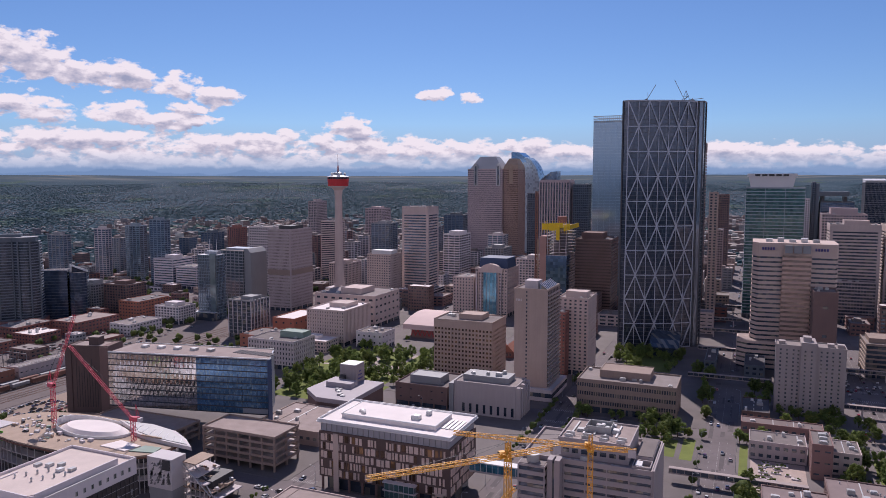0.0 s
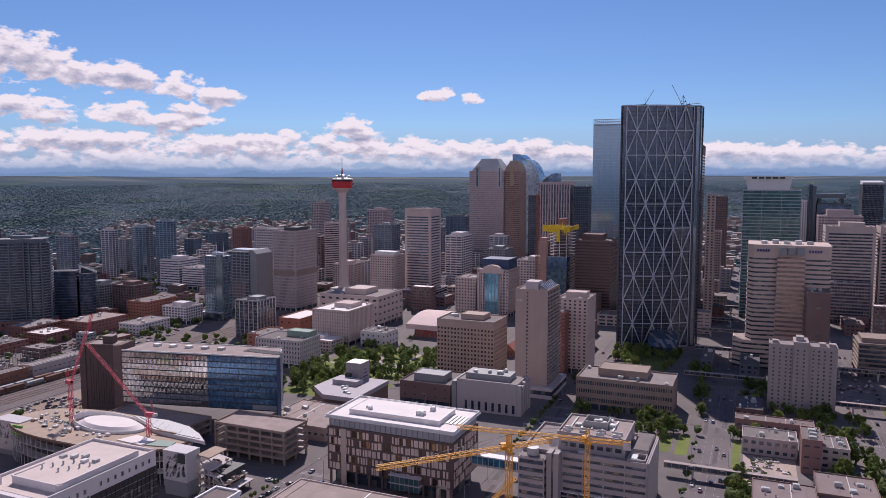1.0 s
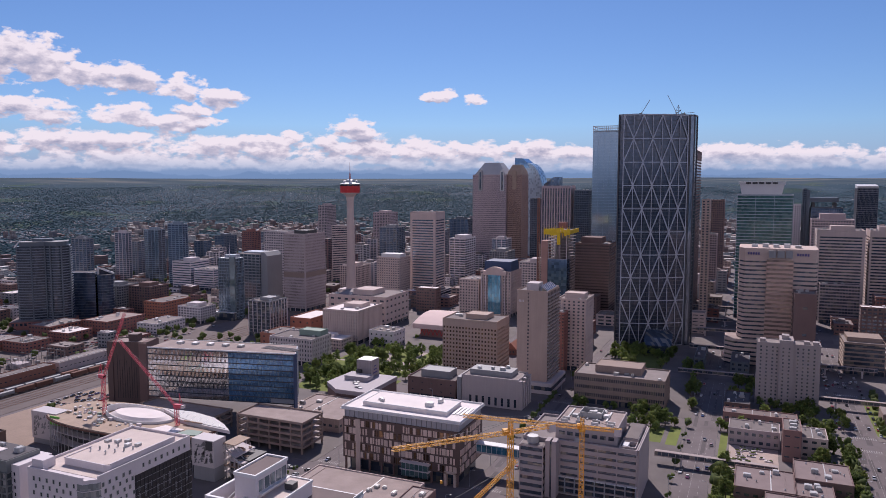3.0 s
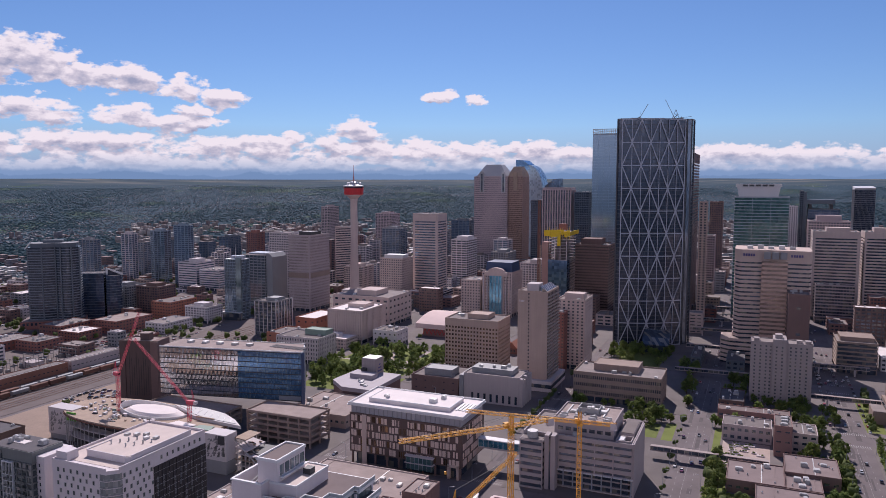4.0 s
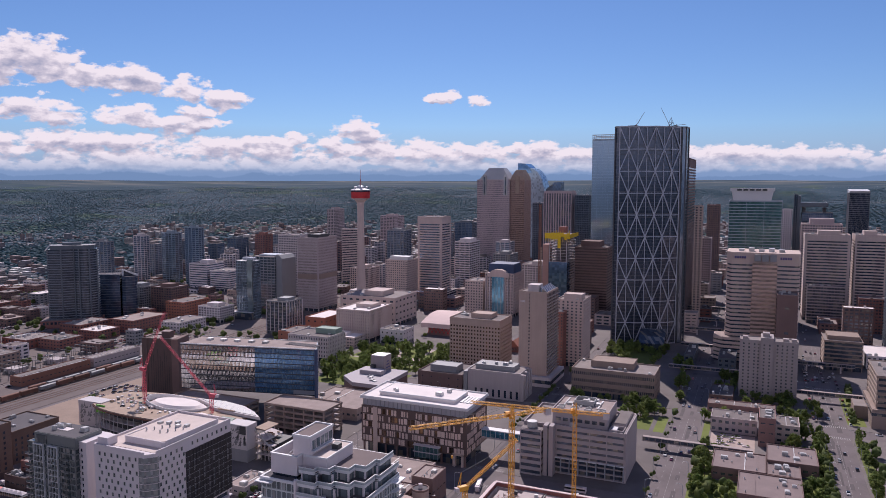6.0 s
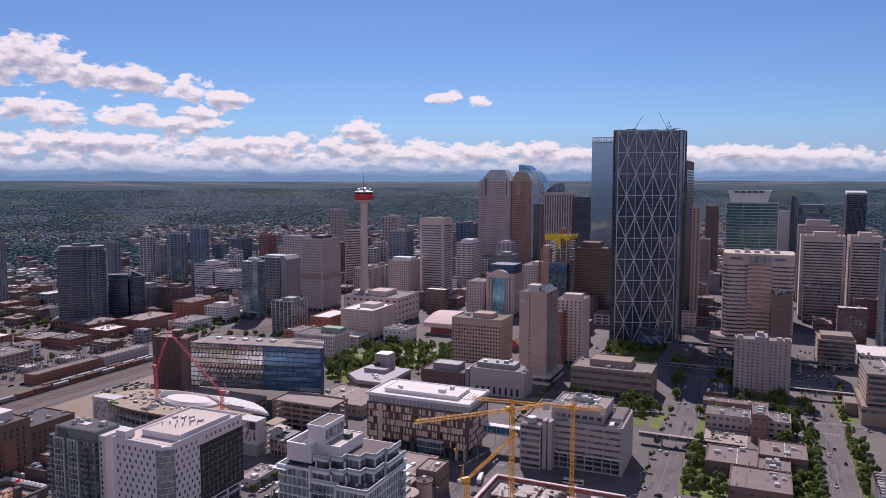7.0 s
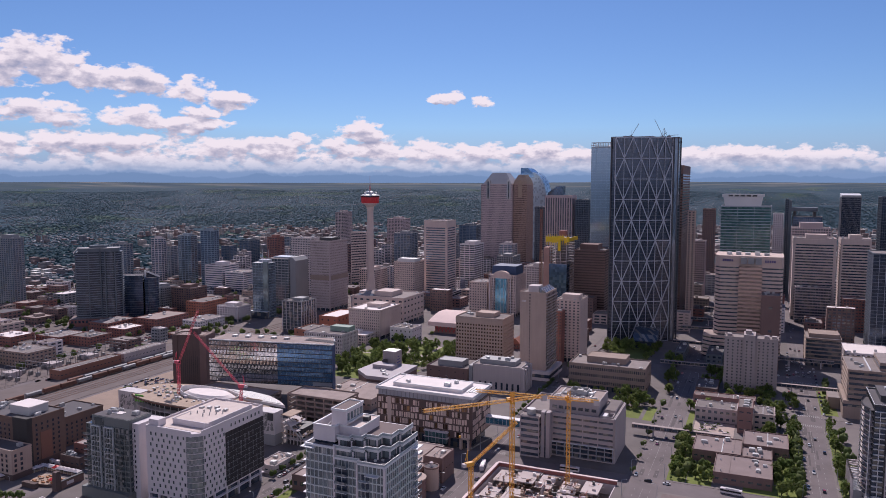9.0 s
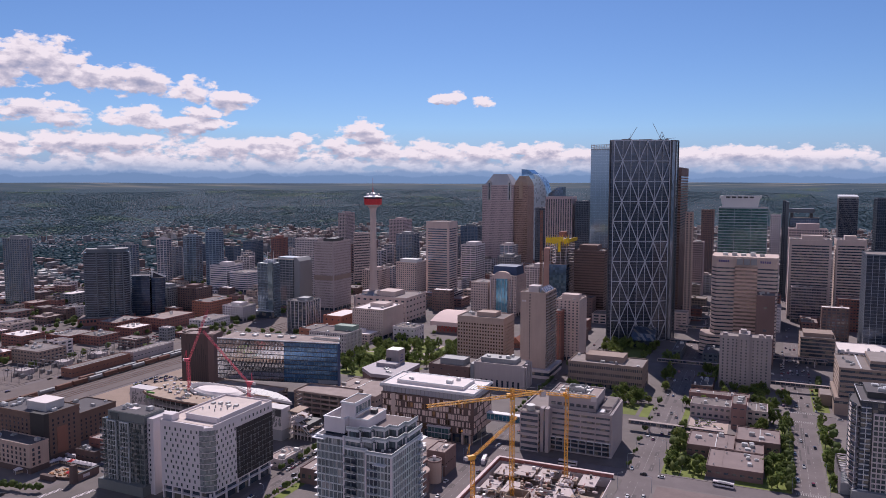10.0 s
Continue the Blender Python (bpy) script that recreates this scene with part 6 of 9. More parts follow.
    part("upper_edge", Mesh().ring(-20.8, -7.7, -9.3, 8.7, 91, 91.4, 0.9), M["white_metal"], b)
    part("plant_house", Mesh().box(-7.3, 3.4, -5.2, 14, 87.2, 90.6), M["white_wall"], b)
    part("plant_roof", Mesh().box(-6.9, 3.0, -4.8, 13.6, 90.6, 90.8), M["roof_cream"], b)
    part("plant_edge", Mesh().ring(-7.5, 3.6, -5.4, 14.2, 90.5, 91.1, 0.45), M["white_metal"], b)
    part("lift_house", Mesh().box(-12.5, -4.4, -5, 11, 86.4, 96.4), M["white_wall"], b)
    part("lift_house_roof", Mesh().box(-12.1, -4.8, -4.6, 10.6, 96.4, 96.6), M["roof_brown"], b)
    part("lift_house_edge", Mesh().ring(-12.8, -4.1, -5.3, 11.3, 96.2, 97.0, 0.55), M["white_metal"], b)
    for k in range(5):
        part("lift_house_window", Mesh().box(-4.4, -4.28, -3.5 + 2.9 * k, -1.2 + 2.9 * k, 92.4, 95.2), M["g_condo_pale"], b)
    part("window_hood", Mesh().box(-4.3, -3.0, -3.8, 10.6, 91.9, 92.2), M["white_metal"], b)
    for k in range(4):
        part("roof_frame", Mesh().bar((-19.6 + 2 * k, -8, 86.4), (-16 + 1.4 * k, 4, 91), 0.25), M["white_metal"], b)
    part("rooftop_unit", Mesh().box(-1, 2, 5, 8, 90.8, 92.4), M["dark_panel"], b)
    part("rooftop_unit", Mesh().box(-1.5, 2.0, -8.6, -6.4, 84.2, 86.2), M["dark_panel"], b)
    for x, y, z in ((-4, -12, 80.7), (-2, -12.2, 80.7), (1, -12, 80.7), (5, -11, 80.7), (10, -12, 80.7), (14, -10, 80.7), (17, -8, 80.7), (19, -2, 80.7), (21, 4, 80.7), (4, -5.4, 84.1), (8.6, -1.6, 84.1), (12.4, 3.6, 84.1), (16.8, 9, 84.1)):
        part("terrace_seat", Mesh().box(x, x + 1.2, y, y + 0.7, z, z + 0.8), M["unit"], b)
    part("sun_roof", Mesh().box(-24.6, -17, -14.4, -11, 83.2, 83.5), M["white_metal"], b)
    part("sun_roof", Mesh().box(13, 20, -17.4, -15, 77.2, 77.5), M["white_metal"], b)
    part("sun_roof", Mesh().box(22.6, 25.6, 12, 19, 80.4, 80.7), M["white_metal"], b)
    for i in range(1, 26):
        z = 3.1 * i
        part("balcony_slab", Mesh().box(-24.6, -23, -11, -5, z, z + 0.26).box(-24.6, -22.9, -12.6, -11, z, z + 0.26), M["white_metal"], b)
        part("balcony_slab", Mesh().box(22.5, 24.6, 12, 19.5, z, z + 0.26), M["white_metal"], b)
        part("balcony_slab", Mesh().box(-5.4, 1.5, -14.6, -13, z, z + 0.26), M["pale_panel"], b)
        part("loggia_opening", Mesh().box(-4.6, -2.4, -13.12, -12.98, z - 2.4, z - 0.5).box(-1.6, 0.9, -13.12, -12.98, z - 2.4, z - 0.5), M["g_black"], b)
        part("loggia_opening", Mesh().box(10.2, 12.0, -15.12, -14.98, z - 2.4, z - 0.5).box(12.8, 14.4, -15.12, -14.98, z - 2.4, z - 0.5), M["g_black"], b)
        part("balcony_rail", Mesh().box(-5.3, 1.4, -14.6, -14.5, z + 0.26, z + 1.2), M["g_condo_pale"], b)
        if i < 25:
            part("balcony_slab", Mesh().box(9, 14.5, -16.4, -15, z, z + 0.26), M["pale_panel"], b)
            part("balcony_rail", Mesh().box(24.5, 24.6, 12.1, 19.4, z + 0.26, z + 1.2), M["g_condo_pale"], b)


build_terrace_condo()


def build_corner_condo():
    b = thing("condominium_tower", "dark glass condominium tower with rows of pale balconies", "apartment tower", 106, 326, 0.15)
    TAKEN.append((102, 140, 322, 366))
    H = 58.0
    facade(b, 0, 30, 0, 38, 0, H, "dark_panel", "g_dark", 3.0, 0.2, 3.0, 0.1, 0.4)
    part("white_panel", Mesh().box(6.5, 14.5, -0.9, 0.5, 4, 52), M["concrete"], b)
    me = window_mesh(1.9, 2.2, "concrete", "g_condo")
    for i in range(15):
        for x in (8.0, 10.5, 13.0):
            put_window(b, me, x, -0.9, 5.2 + 3.1 * i)
    n = 18
    for i in range(1, n + 1):
        z = i * 3.05
        poly = [(0.2, 1), (0.2, 30), (-2.2, 28), (-4.6, 20), (-5.0, 12), (-4.0, 5), (-2.0, 0.5)]
        part("balcony_slab", Mesh().prism(poly, z, z + 0.3), M["concrete" if i < n else "roof_dark"], b)
        rail = Mesh()
        for p, q in zip(poly[2:], poly[3:]):
            rail.bar((*p, z + 0.9), (*q, z + 0.9), 0.06, 0.9)
        part("balcony_rail", rail, M["g_dark"], b)
        part("corner_slab", Mesh().box(0.2, 5.5, -1.6, 0.2, z, z + 0.3), M["white_metal"], b)
    for x, y in ((-2.0, 0.5), (-4.8, 12), (-2.2, 28), (2.8, -1.5)):
        part("balcony_post", Mesh().bar((x, y, 0), (x, y, 55), 0.35), M["white_metal"], b)
    part("roof", Mesh().box(0.4, 29.6, 0.4, 37.6, H, H + 0.2), M["roof_dark"], b)
    part("parapet", Mesh().ring(-0.2, 30.2, -0.2, 38.2, H - 0.2, H + 0.9, 0.6), M["dark_panel"], b)
    part("coping", Mesh().ring(-0.3, 30.3, -0.3, 38.3, H + 0.9, H + 1.0, 0.3), M["white_metal"], b)
    part("roof_house", Mesh().box(4, 27, 10, 33, H, H + 3.6), M["dark_panel"], b)
    part("roof_house_roof", Mesh().box(3.6, 27.4, 9.6, 33.4, H + 3.6, H + 3.9), M["roof_dark"], b)
    ring = Mesh()
    pts = [(19 - 9 * math.cos(math.radians(a)), 24 - 9 * math.sin(math.radians(a)), H + 5.4) for a in range(0, 181, 12)]
    for p, q in zip(pts, pts[1:]):
        ring.bar(p, q, 0.3)
    part("roof_ring", ring, M["unit"], b)
    for p in pts[::3]:
        part("ring_post", Mesh().bar((p[0], p[1], H + (3.8 if 4 < p[0] < 27 and p[1] < 33 else 0.1)), p, 0.22), M["unit"], b)
    roof_units(b, 5, 26, 11, 32, H + 3.9, 7, 2)
    part("podium", Mesh().box(-3, 34, -4, 0, 0, 6), M["grey_panel"], b)
    part("low_terrace", Mesh().box(-8, -0.2, 4, 40, 0, 7), M["grey_panel"], b)
    for k in range(8):
        part("terrace_frame", Mesh().box(-9, -8, 4.5 + 4.4 * k, 5.2 + 4.4 * k, 0, 14).box(-9, -0.2, 4.5 + 4.4 * k, 5.2 + 4.4 * k, 13.4, 14), M["concrete"], b)


build_corner_condo()


def build_panel_college():
    """Brown facade with upright cream panels, silver top storey, white roof."""
    x0, x1, y0, y1 = -203, -130, 316, 352
    b = thing("college_building", "brown college building with upright cream panels and white roof", "college building", x1, y0, 0.15)
    TAKEN.append((x0, x1, y0, y1))
    W, D = x1 - x0, y1 - y0
    part("ground_storey", Mesh().box(-W + 3, -3, 3, D - 3, 0, 8), M["g_dark"], b)
    for k in range(10):
        part("column", Mesh().box(-W + 0.8 + 7.8 * k, -W + 1.8 + 7.8 * k, 0.6, 1.6, 0, 8), M["brown"], b)
    part("wall", Mesh().box(-W, 0, 0, D, 7, 31), M["college_brown"], b)
    r = random.Random(11)
    shared = {}
    for face, length in (("e", W), ("n", D)):
        for row in range(5):
            u = 1.2
            while u < length - 2.0:
                w = r.choice((0.9, 0.9, 1.5, 1.5, 2.2))
                if u + w > length - 0.8:
                    break
                tall = 3.5
                z = 7.9 + 4.6 * row + r.uniform(-0.2, 0.2)
                glass = r.random() < 0.3
                key = (w, glass)
                if key not in shared:
                    shared[key] = Mesh().box(0, w, -0.28 if not glass else -0.12, 0.1, 0, tall).data("panel", M["g_bronze" if glass else "college_cream"])
                if not glass or r.random() < 0.6:
                    ob = part("window_pane" if glass else "panel", shared[key], None, b)
                    ob.matrix_basis = pose(-W + u, 0, z) if face == "e" else pose(0, u, z, 0, 0, 90)
                u += w + r.choice((0.4, 0.6, 1.0))
    part("pale_strip", Mesh().box(-W + 8.6, -W + 11.6, -0.5, 0.2, 0, 30.5), M["cream"], b)
    part("entrance_glass", Mesh().box(-34, -18, -2.5, 1, 3, 10.4), M["g_entrance"], b)
    for k in range(7):
        part("entrance_mullion", Mesh().box(-34 + 2.66 * k - 0.1, -34 + 2.66 * k + 0.1, -2.7, -2.5, 3, 10.4), M["steel"], b)
    part("entrance_slab", Mesh().box(-35, -17, -3, 1, 10.4, 11), M["concrete"], b)
    part("entrance_slab", Mesh().box(-35, -17, -3, 1, 6.4, 6.9), M["concrete"], b)
    part("corner_portal", Mesh().box(-9, -7.5, -0.6, 2, 0, 8).box(-3.4, -2, -0.6, 2, 0, 8).box(-9, -2, -0.6, 2, 7, 8.4), M["cream"], b)
    part("silver_storey", Mesh().box(-W + 0.8, -0.8, 0.8, D - 0.8, 31, 35.5), M["silver"], b)
    for k in range(24):
        part("silver_fin", Mesh().box(-W + 1 + 3.05 * k, -W + 1.25 + 3.05 * k, 0.4, 0.8, 31, 35.5), M["grey_panel"], b)
    part("roof_edge", Mesh().prism([(-W - 0.8, -0.8), (0.8, -0.8), (0.8, D + 0.8), (-W - 0.8, D + 0.8)], 35.5, 36.2, 1.01), M["white_metal"], b)
    part("roof", Mesh().box(-W + 0.4, -0.4, 0.4, D - 0.4, 36.2, 36.45), M["roof_white"], b)
    part("roof_parapet", Mesh().ring(-W - 0.6, 0.6, -0.6, D + 0.6, 36.2, 37.4, 0.4), M["white_metal"], b)
    part("roof_house", Mesh().box(-W + 9, -11, 8, D - 6, 36.45, 38.5), M["roof_white"], b)
    part("roof_house_roof", Mesh().box(-W + 9.3, -11.3, 8.3, D - 6.3, 38.5, 38.7), M["roof_white"], b)
    part("roof_house_edge", Mesh().ring(-W + 8.8, -10.8, 7.8, D - 5.8, 38.3, 39.0, 0.4), M["white_metal"], b)
    roof_units(b, -W + 10, -12, 9, D - 8, 38.7, 5, 4)
    for k in range(4):
        part("skylight", Mesh().box(-9.5 + 2.2 * k, -8 + 2.2 * k, 12, 26, 36.4, 36.9), M["unit"], b)
    # glazed link to the building across the street
    g = thing("skywalk", "teal glazed skywalk bridge between two buildings", "bridge", -130, 344, 0.15)
    part("deck", Mesh().box(0.2, 32, -2.5, 2.5, 11, 12), M["concrete"], g)
    part("glazing", Mesh().box(0.2, 32, -2.4, 2.4, 12, 16.2), M["g_teal"], g)
    for k in range(11):
        part("mullion", Mesh().box(0.2 + 3.1 * k, 0.4 + 3.1 * k, -2.6, -2.4, 12, 16.2), M["white_metal"], g)
    part("bridge_roof", Mesh().box(0, 32.2, -2.8, 2.8, 16.2, 16.8), M["white_metal"], g)


M["college_cream"] = plain("cream_cladding", (0.62, 0.49, 0.41), 0.7, 0.1, each=0.25)
M["college_brown"] = plain("college_brown_panel", (0.105, 0.07, 0.062), 0.7, 0.2)
M["silver"] = plain("silver_cladding", (0.33, 0.335, 0.39), 0.45, 0.12, metal=0.3)
build_panel_college()


def build_grey_offices():
    """The pale concrete block with ribbon windows behind the building pit."""
    b = thing("office_building", "pale grey concrete office building with ribbon windows", "office building", -38, 330, 0.15)
    TAKEN.append((-99, -37, 322, 374))
    facade(b, -60, 0, 0, 41, 9.6, 28.6, "pale_grey", "g_dark", 4.2, 0.62, 10.0, 0.06, 0.6)
    part("glass_base", Mesh().box(-58, -2, 2, 40, 0, 9.6), M["g_dark"], b)
    for k in range(3):
        part("storey_edge", Mesh().box(-44, 0.3, 0.5 + 0.4 * k, 41, 0.2 + 3.2 * k, 0.9 + 3.2 * k), M["pale_grey"], b)
    for k in range(8):
        part("sunshade", Mesh().box(-42 + 5.4 * k, -37.2 + 5.4 * k, -1.2, 0.4, 10.0, 10.4), M["white_metal"], b)
    for k in range(9):
        part("glass_post", Mesh().box(-43 + 5.3 * k, -42.5 + 5.3 * k, 0.6, 2.0, 0, 9.6), M["steel"], b)
    part("blank_end", Mesh().box(-0.3, 1.0, 1, 40, 0, 29.6), M["pale_grey"], b)
    part("pylon", Mesh().box(-46.5, -44, -6, 0.5, 0, 30.6).box(-43, -40.5, -6, 0.5, 0, 30.6), M["pale_grey"], b)
    part("pylon_glass", Mesh().box(-44, -43, -5.4, 0, 0, 29.6), M["g_dark"], b)
    facade(b, -60, -47, -8, 30, 0, 27.6, "pale_grey", "g_dark", 4.2, 0.5, 13.0, 0.08, 0.5)
    part("roof", Mesh().box(-59.6, -0.4, 0.4, 40.6, 28.4, 28.7), M["roof_gravel"], b)
    part("parapet", Mesh().ring(-60.2, 0.2, -0.2, 41.2, 28.2, 29.9, 0.6), M["pale_grey"], b)
    part("wing_roof", Mesh().box(-59.5, -47.5, -7.5, 0.3, 27.6, 27.9), M["roof_gravel"], b)
    part("cooling_drum", Mesh().lathe([(3.0, 27.8), (3.0, 31.4)], 20, -54, -3), M["unit"], b)
    part("upper_block", Mesh().box(-44, -11, 6, 36, 28.6, 37), M["pale_grey"], b)
    part("upper_roof", Mesh().box(-43.5, -11.5, 6.5, 35.5, 37, 37.25), M["roof_tan"], b)
    part("upper_parapet", Mesh().ring(-44.2, -10.8, 5.8, 36.2, 36.6, 38.1, 0.5), M["pale_grey"], b)
    part("side_block", Mesh().box(-9, -1, 12, 38, 28.6, 31.5), M["pale_grey"], b)
    for k in range(4):
        for q in (9, 13):
            part("roof_grille", Mesh().box(-42 + 8.2 * k, -38 + 8.2 * k, q, q + 0.5, 37.2, 38.8), M["unit"], b)
    roof_units(b, -43, -12, 14, 35, 37.25, 8, 3)
    roof_units(b, -36, -2, 0.5, 6, 28.7, 6, 8)
    part("white_unit", Mesh().box(-8, -5, 3, 9, 28.6, 30.6), M["white_metal"], b)
    part("roof_frame", Mesh().ring(-9, -0.8, 1, 10, 28.6, 30.8, 0.4), M["pale_grey"], b)
    for k in range(7):
        part("upper_window", Mesh().box(-42 + 4.4 * k, -39 + 4.4 * k, 5.86, 6.1, 31, 33), M["g_dark"], b)
    part("roof_screen", Mesh().ring(-34, -22, 20, 30, 37.2, 40.4, 0.3), M["unit"], b)
    part("side_roof", Mesh().box(-8.8, -1.2, 12.2, 37.8, 31.5, 31.8), M["roof_gravel"], b)
    for k in range(5):
        part("duct", Mesh().box(-41 + 5.6 * k, -37 + 5.6 * k, 1.4, 2.2, 28.7, 29.5), M["unit"], b)
        part("duct", Mesh().box(-40 + 5.2 * k, -39.2 + 5.2 * k, 16, 33, 37.25, 37.9), M["unit"], b)


M["pale_grey"] = plain("pale_grey_concrete", (0.37, 0.33, 0.32), 0.8, 0.1, streak=0.15)
build_grey_offices()


def build_white_slab():
    b = thing("apartment_tower", "white apartment slab with small dark windows and taller middle", "apartment tower", 17, 547, 0.15)
    TAKEN.append((16, 61, 546, 566))
    part("wall", Mesh().box(0, 43, 0, 17, 0, 46.5).box(15.5, 25, -1.5, 17.5, 0, 50), M["grey_white"], b)
    me = window_mesh(1.15, 1.25, "grey_white", "g_dark")
    for i in range(16):
        for x in (3, 7, 11, 14, 28, 31.5, 35, 39):
            put_window(b, me, x, 0, 2.2 + 2.75 * i)
        put_window(b, me, 18.2, -1.5, 2.2 + 2.75 * i)
        put_window(b, me, 22.2, -1.5, 2.2 + 2.75 * i)
        for y in (4, 9, 13):
            put_window(b, me, 0, y, 2.2 + 2.75 * i, "s")
    part("parapet", Mesh().ring(-0.2, 43.2, -0.2, 17.2, 46.3, 47.5, 0.4), M["grey_white"], b)
    part("roof", Mesh().box(0.3, 42.7, 0.3, 16.7, 46.5, 46.7), M["roof_gravel"], b)
    part("stair_house", Mesh().box(17, 22, 3, 10, 50, 53), M["grey_white"], b)
    for x in (2, 32, 38):
        part("roof_house", Mesh().box(x, x + 4, 5, 10, 46.5, 49), M["grey_white"], b)


M["grey_white"] = plain("weathered_white_render", (0.345, 0.31, 0.295), 0.85, 0.14, streak=0.25)
build_white_slab()


def build_ribbon_offices():
    """The sand coloured offices with ribbon windows north of the avenue."""
    b = thing("office_building", "sand coloured office building with deep ribbon windows", "office building", 109, 502, 0.15)
    TAKEN.append((97, 180, 500, 556))
    H = 37.0
    facade(b, 0, 66, 0, 52, 0, H, "mud", "g_dark", 4.1, 0.52, 40.0, 0.03, 1.0)
    part("roof", Mesh().box(0.4, 65.6, 0.4, 51.6, H, H + 0.3), M["roof_gravel"], b)
    part("parapet", Mesh().ring(-0.3, 66.3, -0.3, 52.3, H - 0.4, H + 0.9, 0.6), M["mud"], b)
    part("roof_seam", Mesh().box(15, 15.9, 2, 50, H + 0.3, H + 1.3), M["white_metal"], b)
    part("upper_block", Mesh().box(22, 66, 7, 46, H + 0.3, H + 6.4), M["mud"], b)
    part("upper_window_band", Mesh().box(21.8, 66.2, 6.8, 46.2, H + 2.0, H + 4.2), M["g_dark"], b)
    part("upper_roof", Mesh().box(22.4, 65.6, 7.4, 45.6, H + 6.4, H + 6.6), M["roof_gravel"], b)
    part("terrace_step", Mesh().box(-2.6, 66, -3.4, -0.2, 0, 14).box(-2.6, -0.2, -0.2, 50, 0, 14), M["mud"], b)
    part("terrace_window_band", Mesh().box(-2.75, 66.2, -3.55, 50.1, 9.4, 11.4), M["g_dark"], b)
    part("side_wing", Mesh().box(-11.5, -2.8, 20, 40, 0, 9), M["mud"], b)
    part("side_wing_roof", Mesh().box(-11.2, -3.1, 20.3, 39.7, 9, 9.2), M["roof_gravel"], b)
    roof_units(b, 2, 14, 6, 48, H + 0.3, 5, 31)


build_ribbon_offices()

# low brick complex by the avenue
M["roof_mauve"] = plain("mauve_roof_felt", (0.225, 0.178, 0.165), 0.9, 0.2, 0.12, 2.0)
M["rose_brick"] = plain("rose_brick", (0.27, 0.165, 0.145), 0.88, 0.18, small=2.2)
low_building(38, 66, 382, 412, 7.5, "brown", "roof_mauve", "brown brick hall with a dark flat roof", 3, 7, 0.2)
low_building(8, 37.6, 360, 391, 7, "brown", "roof_mauve", "brown brick hall with a stepped flat roof", 3, 7, 0.2)
low_building(38, 56, 362, 381.6, 6, "brown", "roof_mauve", "low brick link block with roof fans", 5, 6, 0.2)
low_building(23, 56, 326, 359.6, 6.5, "brown", "roof_mauve", "brown brick hall with two roof fans", 4, 6, 0.2)
low_building(2, 32, 448, 468, 10, "stone_grey", "roof_gravel", "pale brick wing with large windows", 3, 4.5, 0.4)
low_building(33, 43, 428, 452, 19, "rose_brick", "roof_gravel", "narrow red brick tower block", 5, 6, 0.15)
low_building(43.4, 58, 440, 462, 12, "beige", "roof_gravel", "sand brick wing with dark windows", 3, 4, 0.4)
low_building(-3, 44, 493, 506, 6.5, "rose_wall", "roof_brown", "long low rosy building with a brown flat roof", 2, 6, 0.3)
# west of the college
low_building(-283, -236, 366, 412, 8.5, "tan", "roof_tan", "low tan building with a gravel roof", 7, 8, 0.2)
_b = thing("stair_tower", "round tan brick stair tower beside a low building", "stair tower", -129.5, 249, 0.15)
part("shaft", Mesh().lathe([(4.4, 0), (4.4, 13.5)], 28), M["tan"], _b)
part("rim", Mesh().lathe([(4.7, 13.2), (4.7, 14.2), (4.1, 14.2), (4.1, 13.6)], 28), M["brown"], _b)
part("cap", Mesh().lathe([(3.9, 13.5), (3.9, 13.7)], 28), M["roof_dark"], _b)
part("drum", Mesh().lathe([(1.1, 13.7), (1.1, 16.2)], 16), M["concrete"], _b)
low_building(-139, -126.5, 258, 276, 15, "brown", "roof_tan", "taller brown brick block beside the round stair tower", 1, 15, 0.05)
low_building(-204, -140, 258, 292, 10, "beige", "roof_tan", "wide low building with a sandy flat roof", 4, 9, 0.3)
low_building(-204, -150, 214, 257.6, 9, "brown", "roof_tan", "low brown brick building with sandy roof", 4, 8, 0.3)
low_building(-149.6, -136, 236, 257.6, 11, "brown", "roof_tan", "brown brick corner building", 3, 5, 0.3)


def build_round_corner():
    b = thing("stair_drum", "round brown brick stair drum with a flat top", "building", -133, 232, 0.15)
    part("wall", Mesh().lathe([(7.2, 0), (7.2, 12.6), (6.7, 12.6), (6.7, 12.2)], 28), M["brown"], b)
    part("cap", Mesh().lathe([(7.5, 12.6), (7.5, 13.2)], 28), M["tan"], b)


build_round_corner()


